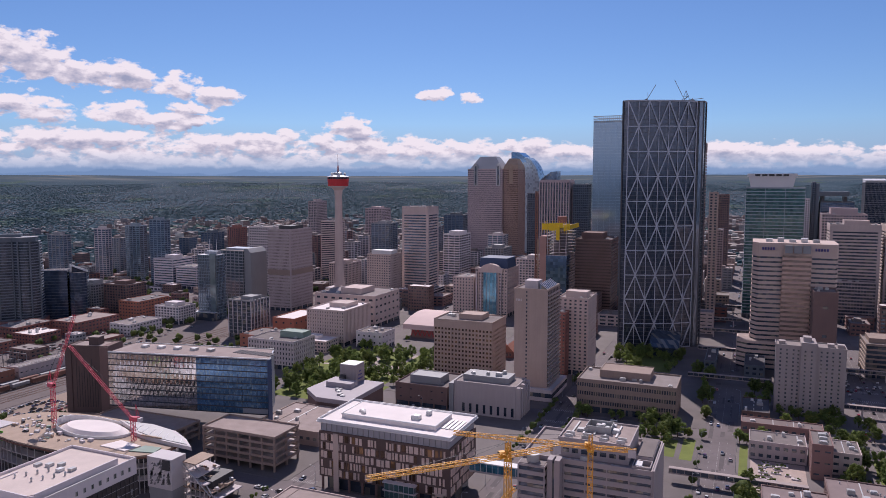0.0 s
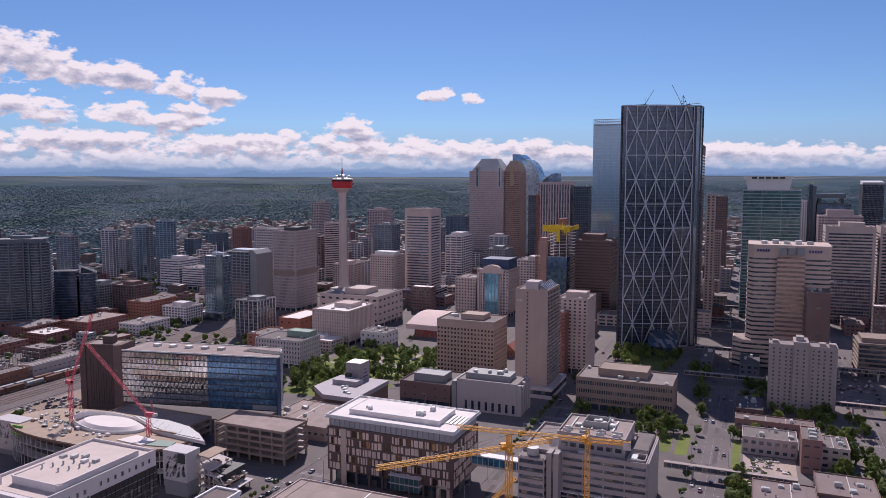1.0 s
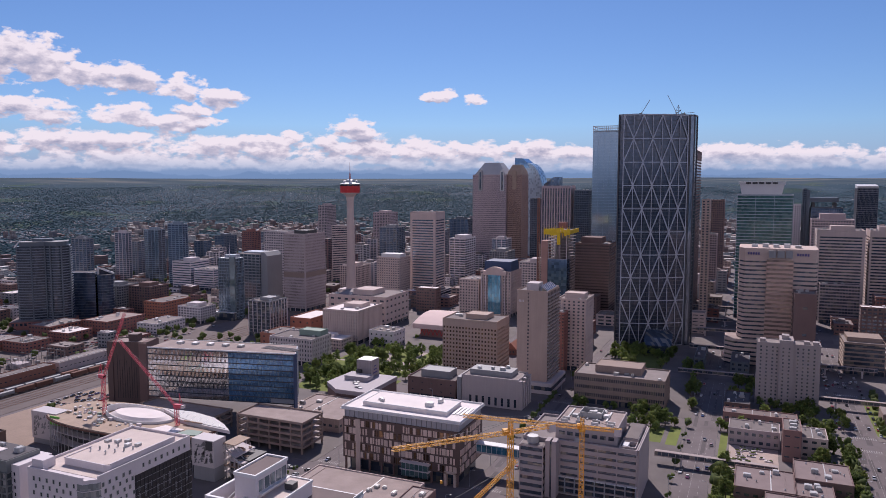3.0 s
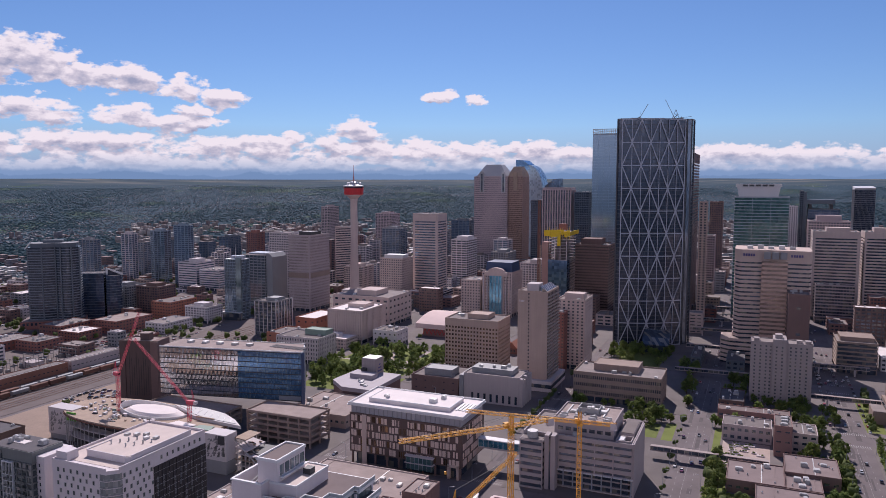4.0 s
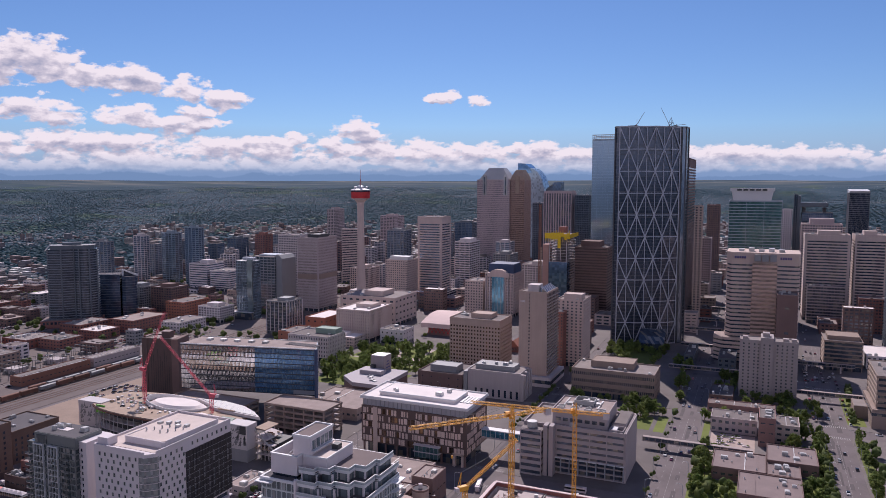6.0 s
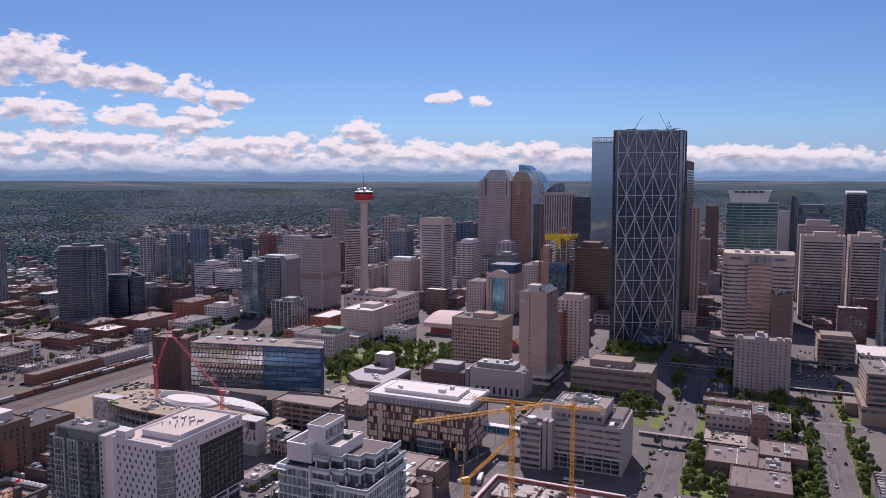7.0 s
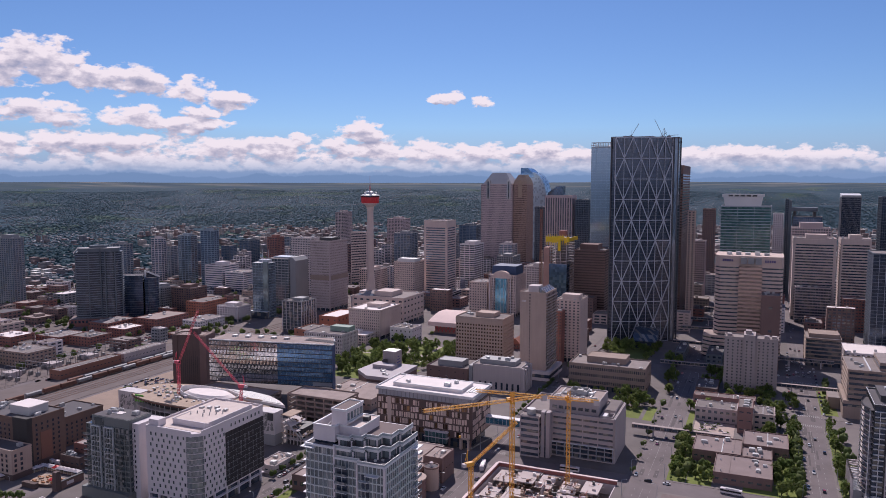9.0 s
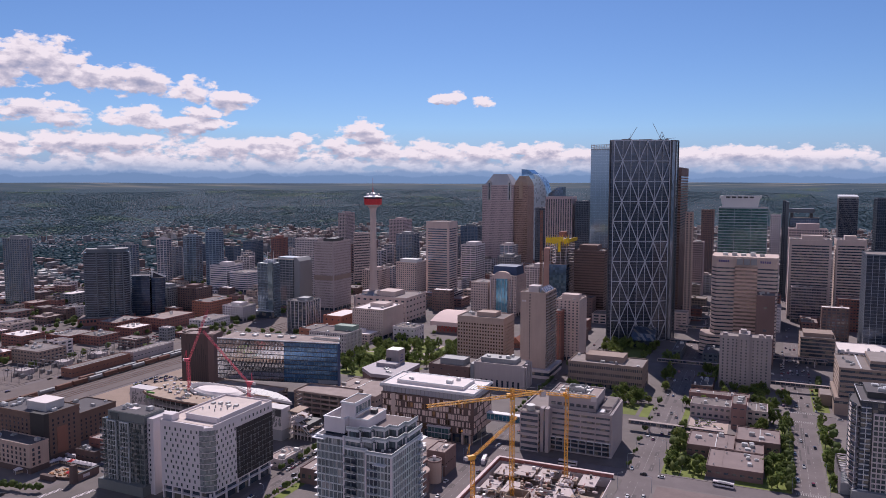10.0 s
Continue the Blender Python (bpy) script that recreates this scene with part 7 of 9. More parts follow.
def build_cube_house():
    b = thing("civic_building", "pale low public building with a white cube on its roof", "public building", -264, 440, 0.15)
    TAKEN.append((-286, -242, 416, 466))
    part("wall", Mesh().prism([(-21, -10), (-4, -25), (21, -25), (21, 24), (-19, 24)], 0, 12.6), M["brown"], b)
    part("cornice", Mesh().prism([(-21.4, -10.2), (-4.2, -25.5), (21.5, -25.5), (21.5, 24.5), (-19.4, 24.5)], 10.5, 13.6), M["lilac"], b)
    part("roof", Mesh().prism([(-20, -9.8), (-3.8, -24), (20.3, -24), (20.3, 23.3), (-18.4, 23.3)], 13, 13.25), M["roof_gravel"], b)
    part("cube", Mesh().box(-9, 4, 14, 27, 13, 26.5), M["grey_white"], b)
    part("cube_roof", Mesh().box(-8.7, 3.7, 14.3, 26.7, 26.5, 26.7), M["unit"], b)
    part("roof_house", Mesh().box(-12, 8, 0, 10, 13.2, 17), M["lilac"], b)
    part("dark_shaft", Mesh().box(-8, -4, 11, 14, 13.2, 19), M["dark_panel"], b)
    part("mark", Mesh().box(4.02, 4.1, 17, 24, 15.5, 16.6).box(4.02, 4.1, 18, 23, 18.2, 19.2).box(4.02, 4.1, 19, 22, 20.8, 21.8), M["blue_sign"], b)
    roof_units(b, -14, 18, -20, 0, 13.25, 5, 9)


M["lilac"] = plain("lilac_grey_panel", (0.36, 0.335, 0.345), 0.7, 0.1)
build_cube_house()


# ---- the blue glass building on its parking deck ----
M["transom"] = plain("dark_transom", (0.03, 0.035, 0.05), 0.5, 0.2)
# bright reflection on one end of the glass bar, put into a silver pane colour
M["g_reflection"] = glazing("reflection_silver_glass", (0.62, 0.64, 0.68), (0.72, 0.72, 0.73), 0.2, 0.92, 0.03, 1.03, 1.93, 0.05)
def build_glass_bar():
    b = thing("civic_building", "long blue mirror glass building raised over a parking deck", "public building", -325, 370, 0.15)
    TAKEN.append((-430, -272, 344, 400))
    A, B = Vector((-58.5, -21.4)), Vector((51, 2))
    out = Vector((B - A).normalized())
    nrm = Vector((out.y, -out.x))
    plan = [tuple(A), tuple(B), (37, 26), (-62, 6)]
    part("wall", Mesh().prism(plan, 13, 48), M["steel"], b)
    cols, rows = 36, 9
    w = (B - A).length / cols
    pane = Mesh().box(0.06, w - 0.06, -0.18, 0.05, 0.06, 3.82).data("pane", M["g_blue"])
    silver = Mesh().box(0.06, w - 0.06, -0.18, 0.05, 0.06, 3.82).data("pane", M["g_reflection"])
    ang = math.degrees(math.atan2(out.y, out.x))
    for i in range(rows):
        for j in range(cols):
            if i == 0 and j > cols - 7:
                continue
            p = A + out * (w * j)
            # first twenty columns get the silver panes that paint in the reflection
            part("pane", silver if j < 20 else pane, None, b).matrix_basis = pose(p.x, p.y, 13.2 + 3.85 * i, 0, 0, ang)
    for i in range(rows + 1):
        p, q = A + nrm * 0.22, B + nrm * 0.22
        part("transom", Mesh().bar((p.x, p.y, 13.1 + 3.85 * i), (q.x, q.y, 13.1 + 3.85 * i), 0.3, 0.62), M["transom"], b)
    part("roof", Mesh().prism([(x * 0.99, y * 0.96) for x, y in plan], 48, 48.4), M["roof_tan"], b)
    part("parapet", Mesh().bar((A.x, A.y, 48.3), (B.x, B.y, 48.3), 0.5, 1.2), M["white_metal"], b)
    part("roof_edge", Mesh().bar((37, 26, 48.3), (-62, 6, 48.3), 0.5, 1.2), M["unit"], b)
    part("east_end", Mesh().box(50.5, 51.3, 0, 3.5, 9, 48.6), M["navy"], b)
    for k in range(9):
        part("roof_panel", Mesh().box(18 + 3.2 * k, 20.6 + 3.2 * k, 8, 16, 48.4, 48.7), M["roof_dark"], b)
    for k in range(5):
        part("rooftop_unit", Mesh().box(-48 + 12 * k, -44 + 12 * k, -4 + 2 * k, 0 + 2 * k, 48.4, 50), M["unit"], b)
    d = thing("stair_tower", "blank dark brown brick tower block", "building", -431, 356.5, 0.15, "", 16)
    part("wall", Mesh().box(0, 31, 0, 17, 0, 46), M["dark_brown"], d)
    part("buttress", Mesh().box(25.5, 31.4, -1.6, 17.2, 0, 46.6), M["brown"], d)
    part("buttress", Mesh().box(-0.4, 4, -0.7, 17.2, 0, 46.4), M["dark_brown"], d)
    for k in range(9):
        part("slit", Mesh().box(7 + 1.9 * k, 7.35 + 1.9 * k, -0.12, 0.1, 4, 38 - 5 * (k % 3)), M["black_board"], d)
    part("roof", Mesh().box(0.5, 30.5, 0.5, 16.5, 46, 46.3), M["roof_tan"], d)
    part("parapet", Mesh().ring(-0.2, 31.2, -0.2, 17.2, 45.6, 47.0, 0.5), M["dark_brown"], d)
    part("roof_house", Mesh().box(14, 21, 5, 12, 46.2, 51.5), M["dark_brown"], d)
    part("roof_house_cap", Mesh().box(13.7, 21.3, 4.7, 12.3, 51.5, 51.9), M["roof_tan"], d)


build_glass_bar()


def build_parking_deck(x0, x1, y0, y1, floors, label):
    b = thing("parking_deck", label, "parking deck", (x0 + x1) / 2, (y0 + y1) / 2, 0.15)
    TAKEN.append((x0, x1, y0, y1))
    w, d = (x1 - x0) / 2, (y1 - y0) / 2
    for k in range(floors):
        z = 3.8 * (k + 1)
        part("deck", Mesh().box(-w, w, -d, d, z - 0.4, z), M["roof_tan" if k == floors - 1 else "concrete"], b)
        part("guard_wall", Mesh().ring(-w - 0.2, w + 0.2, -d - 0.2, d + 0.2, z - 0.5, z + 1.0, 0.35), M["mud"], b)
    n = max(2, round(2 * w / 9))
    for i in range(n + 1):
        for y in (-d + 0.2, 0, d - 0.6):
            x = -w + 0.6 + (2 * w - 1.2) * i / n
            part("column", Mesh().box(x - 0.5, x + 0.5, y - 0.5, y + 0.5, 0, 3.8 * floors - 0.4), M["mud"], b)
    return b


build_parking_deck(-286, -236.5, 324, 347, 5, "tan concrete parking deck with open levels")
build_parking_deck(-378, -310, 325, 349, 3, "low parking deck beside the glass building")


# ---- library under construction ----
M["shell_white"] = plain("white_shell_panel", (0.50, 0.48, 0.47), 0.6, 0.1)
M["shard_grey"] = plain("grey_glass_shard", (0.20, 0.20, 0.215), 0.4, 0.3, 0.2, 1.0, each=0.6)
def build_library():
    b = thing("library_building", "unfinished library with timber deck and white oval roof ring", "construction site", -338, 288, 0.15)
    TAKEN.append((-408, -262, 255, 322))

    def lens(rx, ry, n=48, p=2.5):
        return [(rx * math.copysign(abs(math.cos(t)) ** (2 / p), math.cos(t)), ry * math.copysign(abs(math.sin(t)) ** (2 / p), math.sin(t))) for t in (2 * math.pi * i / n for i in range(n))]

    part("deck", Mesh().prism(lens(62, 25), 19.6, 20.4), M["timber"], b)
    for z in (6.5, 13):
        part("lower_deck", Mesh().prism(lens(61, 24), z, z + 0.6), M["concrete"], b)
    part("dark_core", Mesh().prism(lens(54, 18), 0, 19.6), M["dark_panel"], b)
    part("deck_edge", Mesh().prism(lens(62.6, 25.6), 18.9, 19.6), M["rust"], b)
    for i in range(84):
        t = 2 * math.pi * i / 84
        x, y = 61 * math.copysign(abs(math.cos(t)) ** 0.8, math.cos(t)), 24.2 * math.copysign(abs(math.sin(t)) ** 0.8, math.sin(t))
        part("prop", Mesh().bar((x, y, 0), (x, y, 19), 0.32), M["unit"], b)
    # white parapet that opens into an oval skylight, and the long grey lens beside it
    ring = [(26 * math.cos(t) + 2, 13 * math.sin(t) + 6) for t in (2 * math.pi * i / 36 for i in range(36))]
    wall = Mesh()
    for i in range(36):
        x, y = ring[i]
        lift = 2.4 * max(0.0, -math.cos(2 * math.pi * i / 36))
        for d, z in ((0.0, 20.4), (0.0, 21.9 + lift), (0.3, 21.9 + lift), (0.3, 20.4)):
            wall.v.append((2 + (x - 2) * (1 - d / 20), 6 + (y - 6) * (1 - d / 12), z))
    for i in range(36):
        for k in range(3):
            wall.f.append((4 * i + k, 4 * ((i + 1) % 36) + k, 4 * ((i + 1) % 36) + k + 1, 4 * i + k + 1))
    part("oval_parapet", wall, M["white_metal"], b)
    part("oval_skylight", Mesh().prism([(2 + (x - 2) * 0.9, 6 + (y - 6) * 0.8) for x, y in ring], 20.4, 22.6, 0.8), M["roof_white"], b)
    part("lens_roof", Mesh().prism([(6, 19.5), (30, 21.5), (50, 17.5), (64, 10), (75, 1.5), (60, 2.6), (44, 4), (30, 7), (24, 12)], 20.4, 22.3, 0.985), M["shell_white"], b)
    part("lens_cover", Mesh().prism([(12, 18.5), (30, 20.2), (48, 16.4), (62, 9), (70, 3.4), (58, 4), (44, 5.4), (32, 8.4), (26, 13)], 22.3, 22.6), M["unit"], b)
    for k in range(7):
        part("lens_rib", Mesh().bar((26 + 6 * k, 18 - 1.6 * k, 22.7), (29 + 6 * k, 8.6 - 0.7 * k, 22.7), 0.25), M["white_metal"], b)
    part("rust_strip", Mesh().box(38, 52, 4.2, 5.0, 22.3, 23.0), M["timber"], b)
    part("white_sheet", Mesh().prism([(26, -12), (44, -13), (46, -4), (30, -2)], 20.4, 20.9), M["roof_white"], b)
    part("green_sheet", Mesh().prism([(46, -12), (60, -9), (58, -2), (48, -3)], 20.4, 20.9), M["copper"], b)
    part("green_sheet", Mesh().prism([(-32, 12), (-22, 10), (-22, 16), (-31, 18)], 20.4, 21.2), M["copper"], b)
    # shard patterned white cladding on both ends
    for x0, x1, y, z1, s in ((-70, -48, -14, 21, 1), (65, 80.5, -19, 23.5, 2)):
        part("white_wall", Mesh().box(x0, x1, y, y + 10, 3.5 if s == 1 else 8, z1), M["shell_white"], b)
        part("wall_foot", Mesh().box(x0 + 0.5, x1 - 0.5, y + 0.5, y + 10, 0, 3.5 if s == 1 else 8), M["grey_panel"], b)
        r = random.Random(s)
        for k in range(44):
            x, z = r.uniform(x0 + 1, x1 - 2.5), r.uniform(4.5 if s == 1 else 9, z1 - 3.5)
            h, w = r.uniform(1.2, 3.6), r.uniform(1.2, 2.8)
            tri = Mesh().add([(x, y - 0.06, z), (x + w, y - 0.06, z + 0.5), (x + 0.7 * w, y - 0.06, z + h), (x, y + 0.1, z), (x + w, y + 0.1, z + 0.5), (x + 0.7 * w, y + 0.1, z + h)],
                             [(0, 1, 2), (5, 4, 3), (0, 3, 4, 1), (1, 4, 5, 2), (2, 5, 3, 0)])
            part("shard_window", tri, M["shard_grey"], b)
    part("dark_box", Mesh().box(75, 79.6, -19.3, -18.5, 18, 23), M["dark_panel"], b)
    part("green_hoarding", Mesh().box(-48, -40, -18.4, -17.8, 16, 21.5), M["green_net"], b)
    r = random.Random(5)
    heaps = {}
    for k in range(190):
        t, q = r.uniform(0, 6.28), math.sqrt(r.random()) * 0.9
        x, y = 58 * q * math.cos(t), 22 * q * math.sin(t)
        if (x - 2) ** 2 / 800 + (y - 6) ** 2 / 220 < 1 or x > 14:
            continue
        w, d, h = r.uniform(0.8, 3), r.uniform(0.6, 2), r.uniform(0.3, 1.6)
        heaps.setdefault(r.choice(("timber", "unit", "unit", "white_wall", "white_wall", "copper", "dark_panel")), Mesh()).box(x, x + w, y, y + d, 20.4, 20.4 + h)
    # unfinished frame at the east end
    part("dark_core", Mesh().box(82, 96, -8, 8, 0, 11), M["dark_panel"], b)
    for i in range(7):
        for j in range(2):
            part("frame_column", Mesh().bar((82 + 2.9 * i, -11 + 18 * j, 0), (82 + 2.9 * i, -11 + 18 * j, 17 - 2.2 * i), 0.45), M["concrete"], b)
    for k, (z, w, d, lean) in enumerate(((3.6, 21, 19, 0.3), (7.2, 18, 18, 0.6), (10.8, 14, 19, 0.9), (14.6, 9, 17, 1.6), (20.0, 8, 14, 0.5))):
        part("frame_slab", Mesh().extrude_y([(80.8, z), (80.8 + w, z - lean), (80.8 + w, z + 0.5 - lean), (80.8, z + 0.5)], -11.6, -11.6 + d), M["timber" if k in (1, 4) else "concrete"], b)
        for q in range(9):
            part("formwork_prop", Mesh().bar((81 + w * q / 9, -11.2, max(0, z - 3.2)), (81 + w * q / 9, -11.2, z - lean * q / 9), 0.12), M["unit"], b)
    for k in range(46):
        u = r.uniform(0, 1)
        x, y, z = 81.5 + 17 * u, r.uniform(-11, 5), r.choice((4.2, 7.6)) if u > 0.5 else r.choice((7.8, 11.0, 14.6))
        heaps.setdefault(r.choice(("timber", "unit", "rust", "white_wall", "dark_panel")), Mesh()).box(x, x + r.uniform(0.5, 2.6), y, y + r.uniform(0.4, 1.6), z - 0.6, z + r.uniform(0.1, 0.9))
    for k, m in heaps.items():
        part("building_material", m, M[k], b, stuff=True)
    for q in (-11.8, -6.5):
        part("raking_strut", Mesh().bar((80, q, 20), (98, q, 5), 0.5), M["unit"], b)
    part("raking_strut", Mesh().bar((95, -11.8, 11), (101, -11.8, 3), 0.4), M["unit"], b)


build_library()


# ---- cranes ----
def tower_crane(x, y, z, h, turn, jib, counter, paint, label):
    c = thing("tower_crane", label, "crane", x, y, z, "tower cranes", turn)
    part("base", Mesh().box(-3, 3, -3, 3, 0, 1.2), M["concrete"], c)
    part("mast", lattice(Mesh(), (0, 0, 1.2), (0, 0, h), 2.0, int(h / 2.2), 0.14), M[paint], c)
    part("slew_ring", Mesh().lathe([(1.5, h), (1.5, h + 1.0)], 16), M[paint], c)
    cab = part("cab", Mesh().box(1.1, 3.0, 0.2, 2.6, h + 0.6, h + 3.0), M[paint], c)
    part("window", Mesh().box(1.3, 3.06, 2.3, 2.66, h + 1.4, h + 2.8), M["car_glass"], cab)
    part("apex", lattice(Mesh(), (0, 0, h + 1), (0, 0, h + 7), 1.5, 4, 0.15), M[paint], c)
    part("jib", lattice(Mesh(), (0, 1, h + 2), (0, jib, h + 2.4), 1.5, int(jib / 2.2), 0.12), M[paint], c)
    part("counter_jib", lattice(Mesh(), (0, -1, h + 2), (0, -counter, h + 2), 1.5, int(counter / 2.2), 0.13), M[paint], c)
    part("counterweight", Mesh().box(-1.1, 1.1, -counter, -counter + 3.2, h - 0.6, h + 2.6), M["concrete"], c)
    for q in (jib * 0.35, jib * 0.8, -counter + 1):
        part("tie_bar", Mesh().bar((0, 0, h + 7), (0, q, h + 2.9), 0.12), M["dark_panel"], c)
    part("hook_rope", Mesh().bar((0, jib * 0.6, h + 1.4), (0, jib * 0.6, h - 14), 0.1), M["dark_panel"], c)
    part("hook", Mesh().box(-0.4, 0.4, jib * 0.6 - 0.4, jib * 0.6 + 0.4, h - 15.2, h - 14), M[paint], c)
    return c


def luffing_crane(x, y, z, h, turn, reach, rise, paint, label):
    c = thing("luffing_crane", label, "crane", x, y, z, "luffing cranes", turn)
    part("mast", lattice(Mesh(), (0, 0, 0), (0, 0, h), 1.8, max(3, int(h / 2.4)), 0.15 if paint == "yellow" else 0.13), M[paint], c)
    cab = part("cab", Mesh().box(-1.1, 1.1, -3.6, 1.5, h, h + 2.2), M[paint], c)
    part("window", Mesh().box(-0.8, 0.8, 1.4, 1.6, h + 0.8, h + 2.0), M["car_glass"], cab)
    part("jib", lattice(Mesh(), (0, 1, h + 1.5), (0, reach, h + rise), 1.2, max(6, int(math.hypot(reach, rise) / 2.4)), 0.11 if paint == "yellow" else 0.085), M[paint], c)
    part("a_frame", Mesh().bar((-1, -3, h + 3), (0, -2, h + 9), 0.35).bar((1, -3, h + 3), (0, -2, h + 9), 0.35), M[paint], c)
    part("counterweight", Mesh().box(-1.2, 1.2, -5.2, -3.5, h, h + 1.8), M["concrete"], c)
    part("tie_bar", Mesh().bar((0, -2, h + 9), (0, reach * 0.9, h + rise * 0.9), 0.12), M["dark_panel"], c)
    return c


tower_crane(-58, 292, -6, 55.5, 97, 58, 18, "yellow", "yellow tower crane standing in the building pit")
tower_crane(-79.5, 249, -6, 64, 137, 54, 22, "yellow", "yellow tower crane with a long lattice jib")
luffing_crane(-96, 228, -6, 33, -38, 30, 20, "yellow", "yellow luffing crane leaning over the street")
luffing_crane(-360, 288, 20.6, 23, -101, 26, 44, "red", "red luffing crane beside the library site")
luffing_crane(-302, 289, 20.6, 11, 99, 38, 39, "red", "red luffing crane on the library roof")


# ---- the building pit ----
def build_pit():
    x0, x1, y0, y1 = PIT
    setting("pit_floor", Mesh().box(x0, x1, y0, y1, -7.2, -6), M["dirt"], "bare earth floor of a deep building pit", "ground")
    setting("pit_wall", Mesh().box(x0, x0 + 0.5, y0, y1, -6, 0.1).box(x1 - 0.5, x1, y0, y1, -6, 0.1).box(x0 + 0.5, x1 - 0.5, y0, y0 + 0.5, -6, 0.1).box(x0 + 0.5, x1 - 0.5, y1 - 0.5, y1, -6, 0.1), M["concrete"], "concrete lining of the building pit", "wall")
    h = thing("site_hoarding", "pink red site hoarding with white top round the pit", "fence", (x0 + x1) / 2, (y0 + y1) / 2, 0.1)
    w, d = (x1 - x0) / 2 + 0.6, (y1 - y0) / 2 + 0.6
    for k in range(30):
        part("board", Mesh().box(-w + 2 * w / 30 * k, -w + 2 * w / 30 * (k + 1) - 0.08, d, d + 0.2, 0, 2.3), M["hoarding"], h)
    for k in range(50):
        part("board", Mesh().box(-w - 0.2, -w, -d + 2 * d / 50 * k, -d + 2 * d / 50 * (k + 1) - 0.08, 0, 2.3), M["hoarding"], h)
    part("coping", Mesh().box(-w - 0.6, w + 0.2, d - 0.6, d + 1.2, 2.3, 2.7), M["coping"], h)
    part("coping", Mesh().box(-w - 1.3, -w + 0.6, -d, d - 0.6, 2.3, 2.7), M["coping"], h)
    b = thing("building_frame", "half poured concrete floors and walls in the pit", "construction site", -67, 220, -6)
    r = random.Random(21)
    for k in range(30):
        x, y = -34 + 13.4 * (k % 5), -78 + 27 * (k // 5) + r.uniform(-3, 3)
        z = r.choice((4.2, 5.4, 5.7, 6.0))
        part("floor_slab", Mesh().box(x, x + r.uniform(9, 14), y, y + r.uniform(14, 23), z, z + 0.35 + 0.01 * k), M[r.choice(("slab_pale", "slab_pale", "slab_pale", "slab_pale", "concrete", "timber"))], b)
    for k in range(80):
        x, y = r.uniform(-34, 34), r.uniform(-60, 74)
        part("column", Mesh().box(x, x + 0.5, y, y + 0.5, 0, r.uniform(4, 7.5)), M["concrete"], b)
    for k in range(16):
        x, y = r.uniform(-32, 24), r.uniform(-50, 66)
        l = r.uniform(5, 12)
        if k % 2:
            part("core_wall", Mesh().box(x, x + l, y, y + 0.4, 0, r.uniform(5.5, 8.5)), M["slab_pale"], b)
        else:
            part("core_wall", Mesh().box(x, x + 0.4, y, y + l, 0, r.uniform(5.5, 8.5)), M["concrete"], b)
    part("core_box", Mesh().ring(-14, -2, 20, 32, 0, 9.5, 0.5), M["timber"], b)
    part("core_box", Mesh().ring(8, 18, 6, 18, 0, 8.5, 0.5), M["slab_pale"], b)
    heaps = {}
    for k in range(420):
        x, y, l = r.uniform(-33, 28), r.uniform(-20, 74), r.uniform(2, 7)
        z = r.choice((0.1, 3.0, 6.1, 6.5))
        m = heaps.setdefault(r.choice(("timber", "timber", "rust", "unit", "hoarding", "dark_panel")), Mesh())
        m.box(x, x + l, y, y + 0.25, z, z + 0.3) if k % 2 else m.box(x, x + 0.25, y, y + l, z, z + 0.3)
        if k % 3 == 0:
            m.bar((x, y, z), (x, y, z + r.uniform(1, 3.4)), 0.18)
    for k in range(360):
        x, y = r.uniform(-34, 32), r.uniform(-50, 74)
        w, d, hh = r.uniform(0.5, 3.0), r.uniform(0.4, 2.0), r.uniform(0.3, 1.6)
        heaps.setdefault(r.choice(("timber", "unit", "rust", "slab_pale", "white_wall", "dark_panel", "timber")), Mesh()).box(x, x + w, y, y + d, 6.4 if k % 2 else 0, 6.9 + hh if k % 2 else hh)
    for k, m in heaps.items():
        part("building_material", m, M[k], b, stuff=True)


M["hoarding"] = plain("rusty_pink_boarding", (0.34, 0.13, 0.11), 0.8, 0.2, each=0.3)
M["coping"] = plain("pale_pink_boards", (0.66, 0.55, 0.52), 0.8, 0.15)
M["slab_pale"] = plain("fresh_concrete", (0.46, 0.405, 0.375), 0.85, 0.15, 0.15, 1.0, each=0.3)
build_pit()


# ---- brown blocks beside the market ----
def brick_block(x0, x1, y0, y1, h, label, wall="brown"):
    b = thing("apartment_block", label, "apartment building", x1, y0, 0.15)
    TAKEN.append((x0, x1, y0, y1))
    w, d = x1 - x0, y1 - y0
    part("wall", Mesh().box(-w, 0, 0, d, 0, h), M[wall], b)
    me = window_mesh(1.4, 1.7, "brown", "g_black")
    for i in range(int((h - 2) / 3.1)):
        for j in range(int((w - 2) / 4)):
            put_window(b, me, -w + 2.4 + 4 * j, 0, 1.8 + 3.1 * i)
        for j in range(int((d - 2) / 4)):
            put_window(b, me, 0, 2.4 + 4 * j, 1.8 + 3.1 * i, "n")
    part("parapet", Mesh().ring(-w - 0.15, 0.15, -0.15, d + 0.15, h - 0.3, h + 0.9, 0.4), M[wall], b)
    part("roof", Mesh().box(-w + 0.3, -0.3, 0.3, d - 0.3, h, h + 0.2), M["roof_dark"], b)
    roof_units(b, -w, 0, 0, d, h + 0.2, 5, int(-x0))
    return b


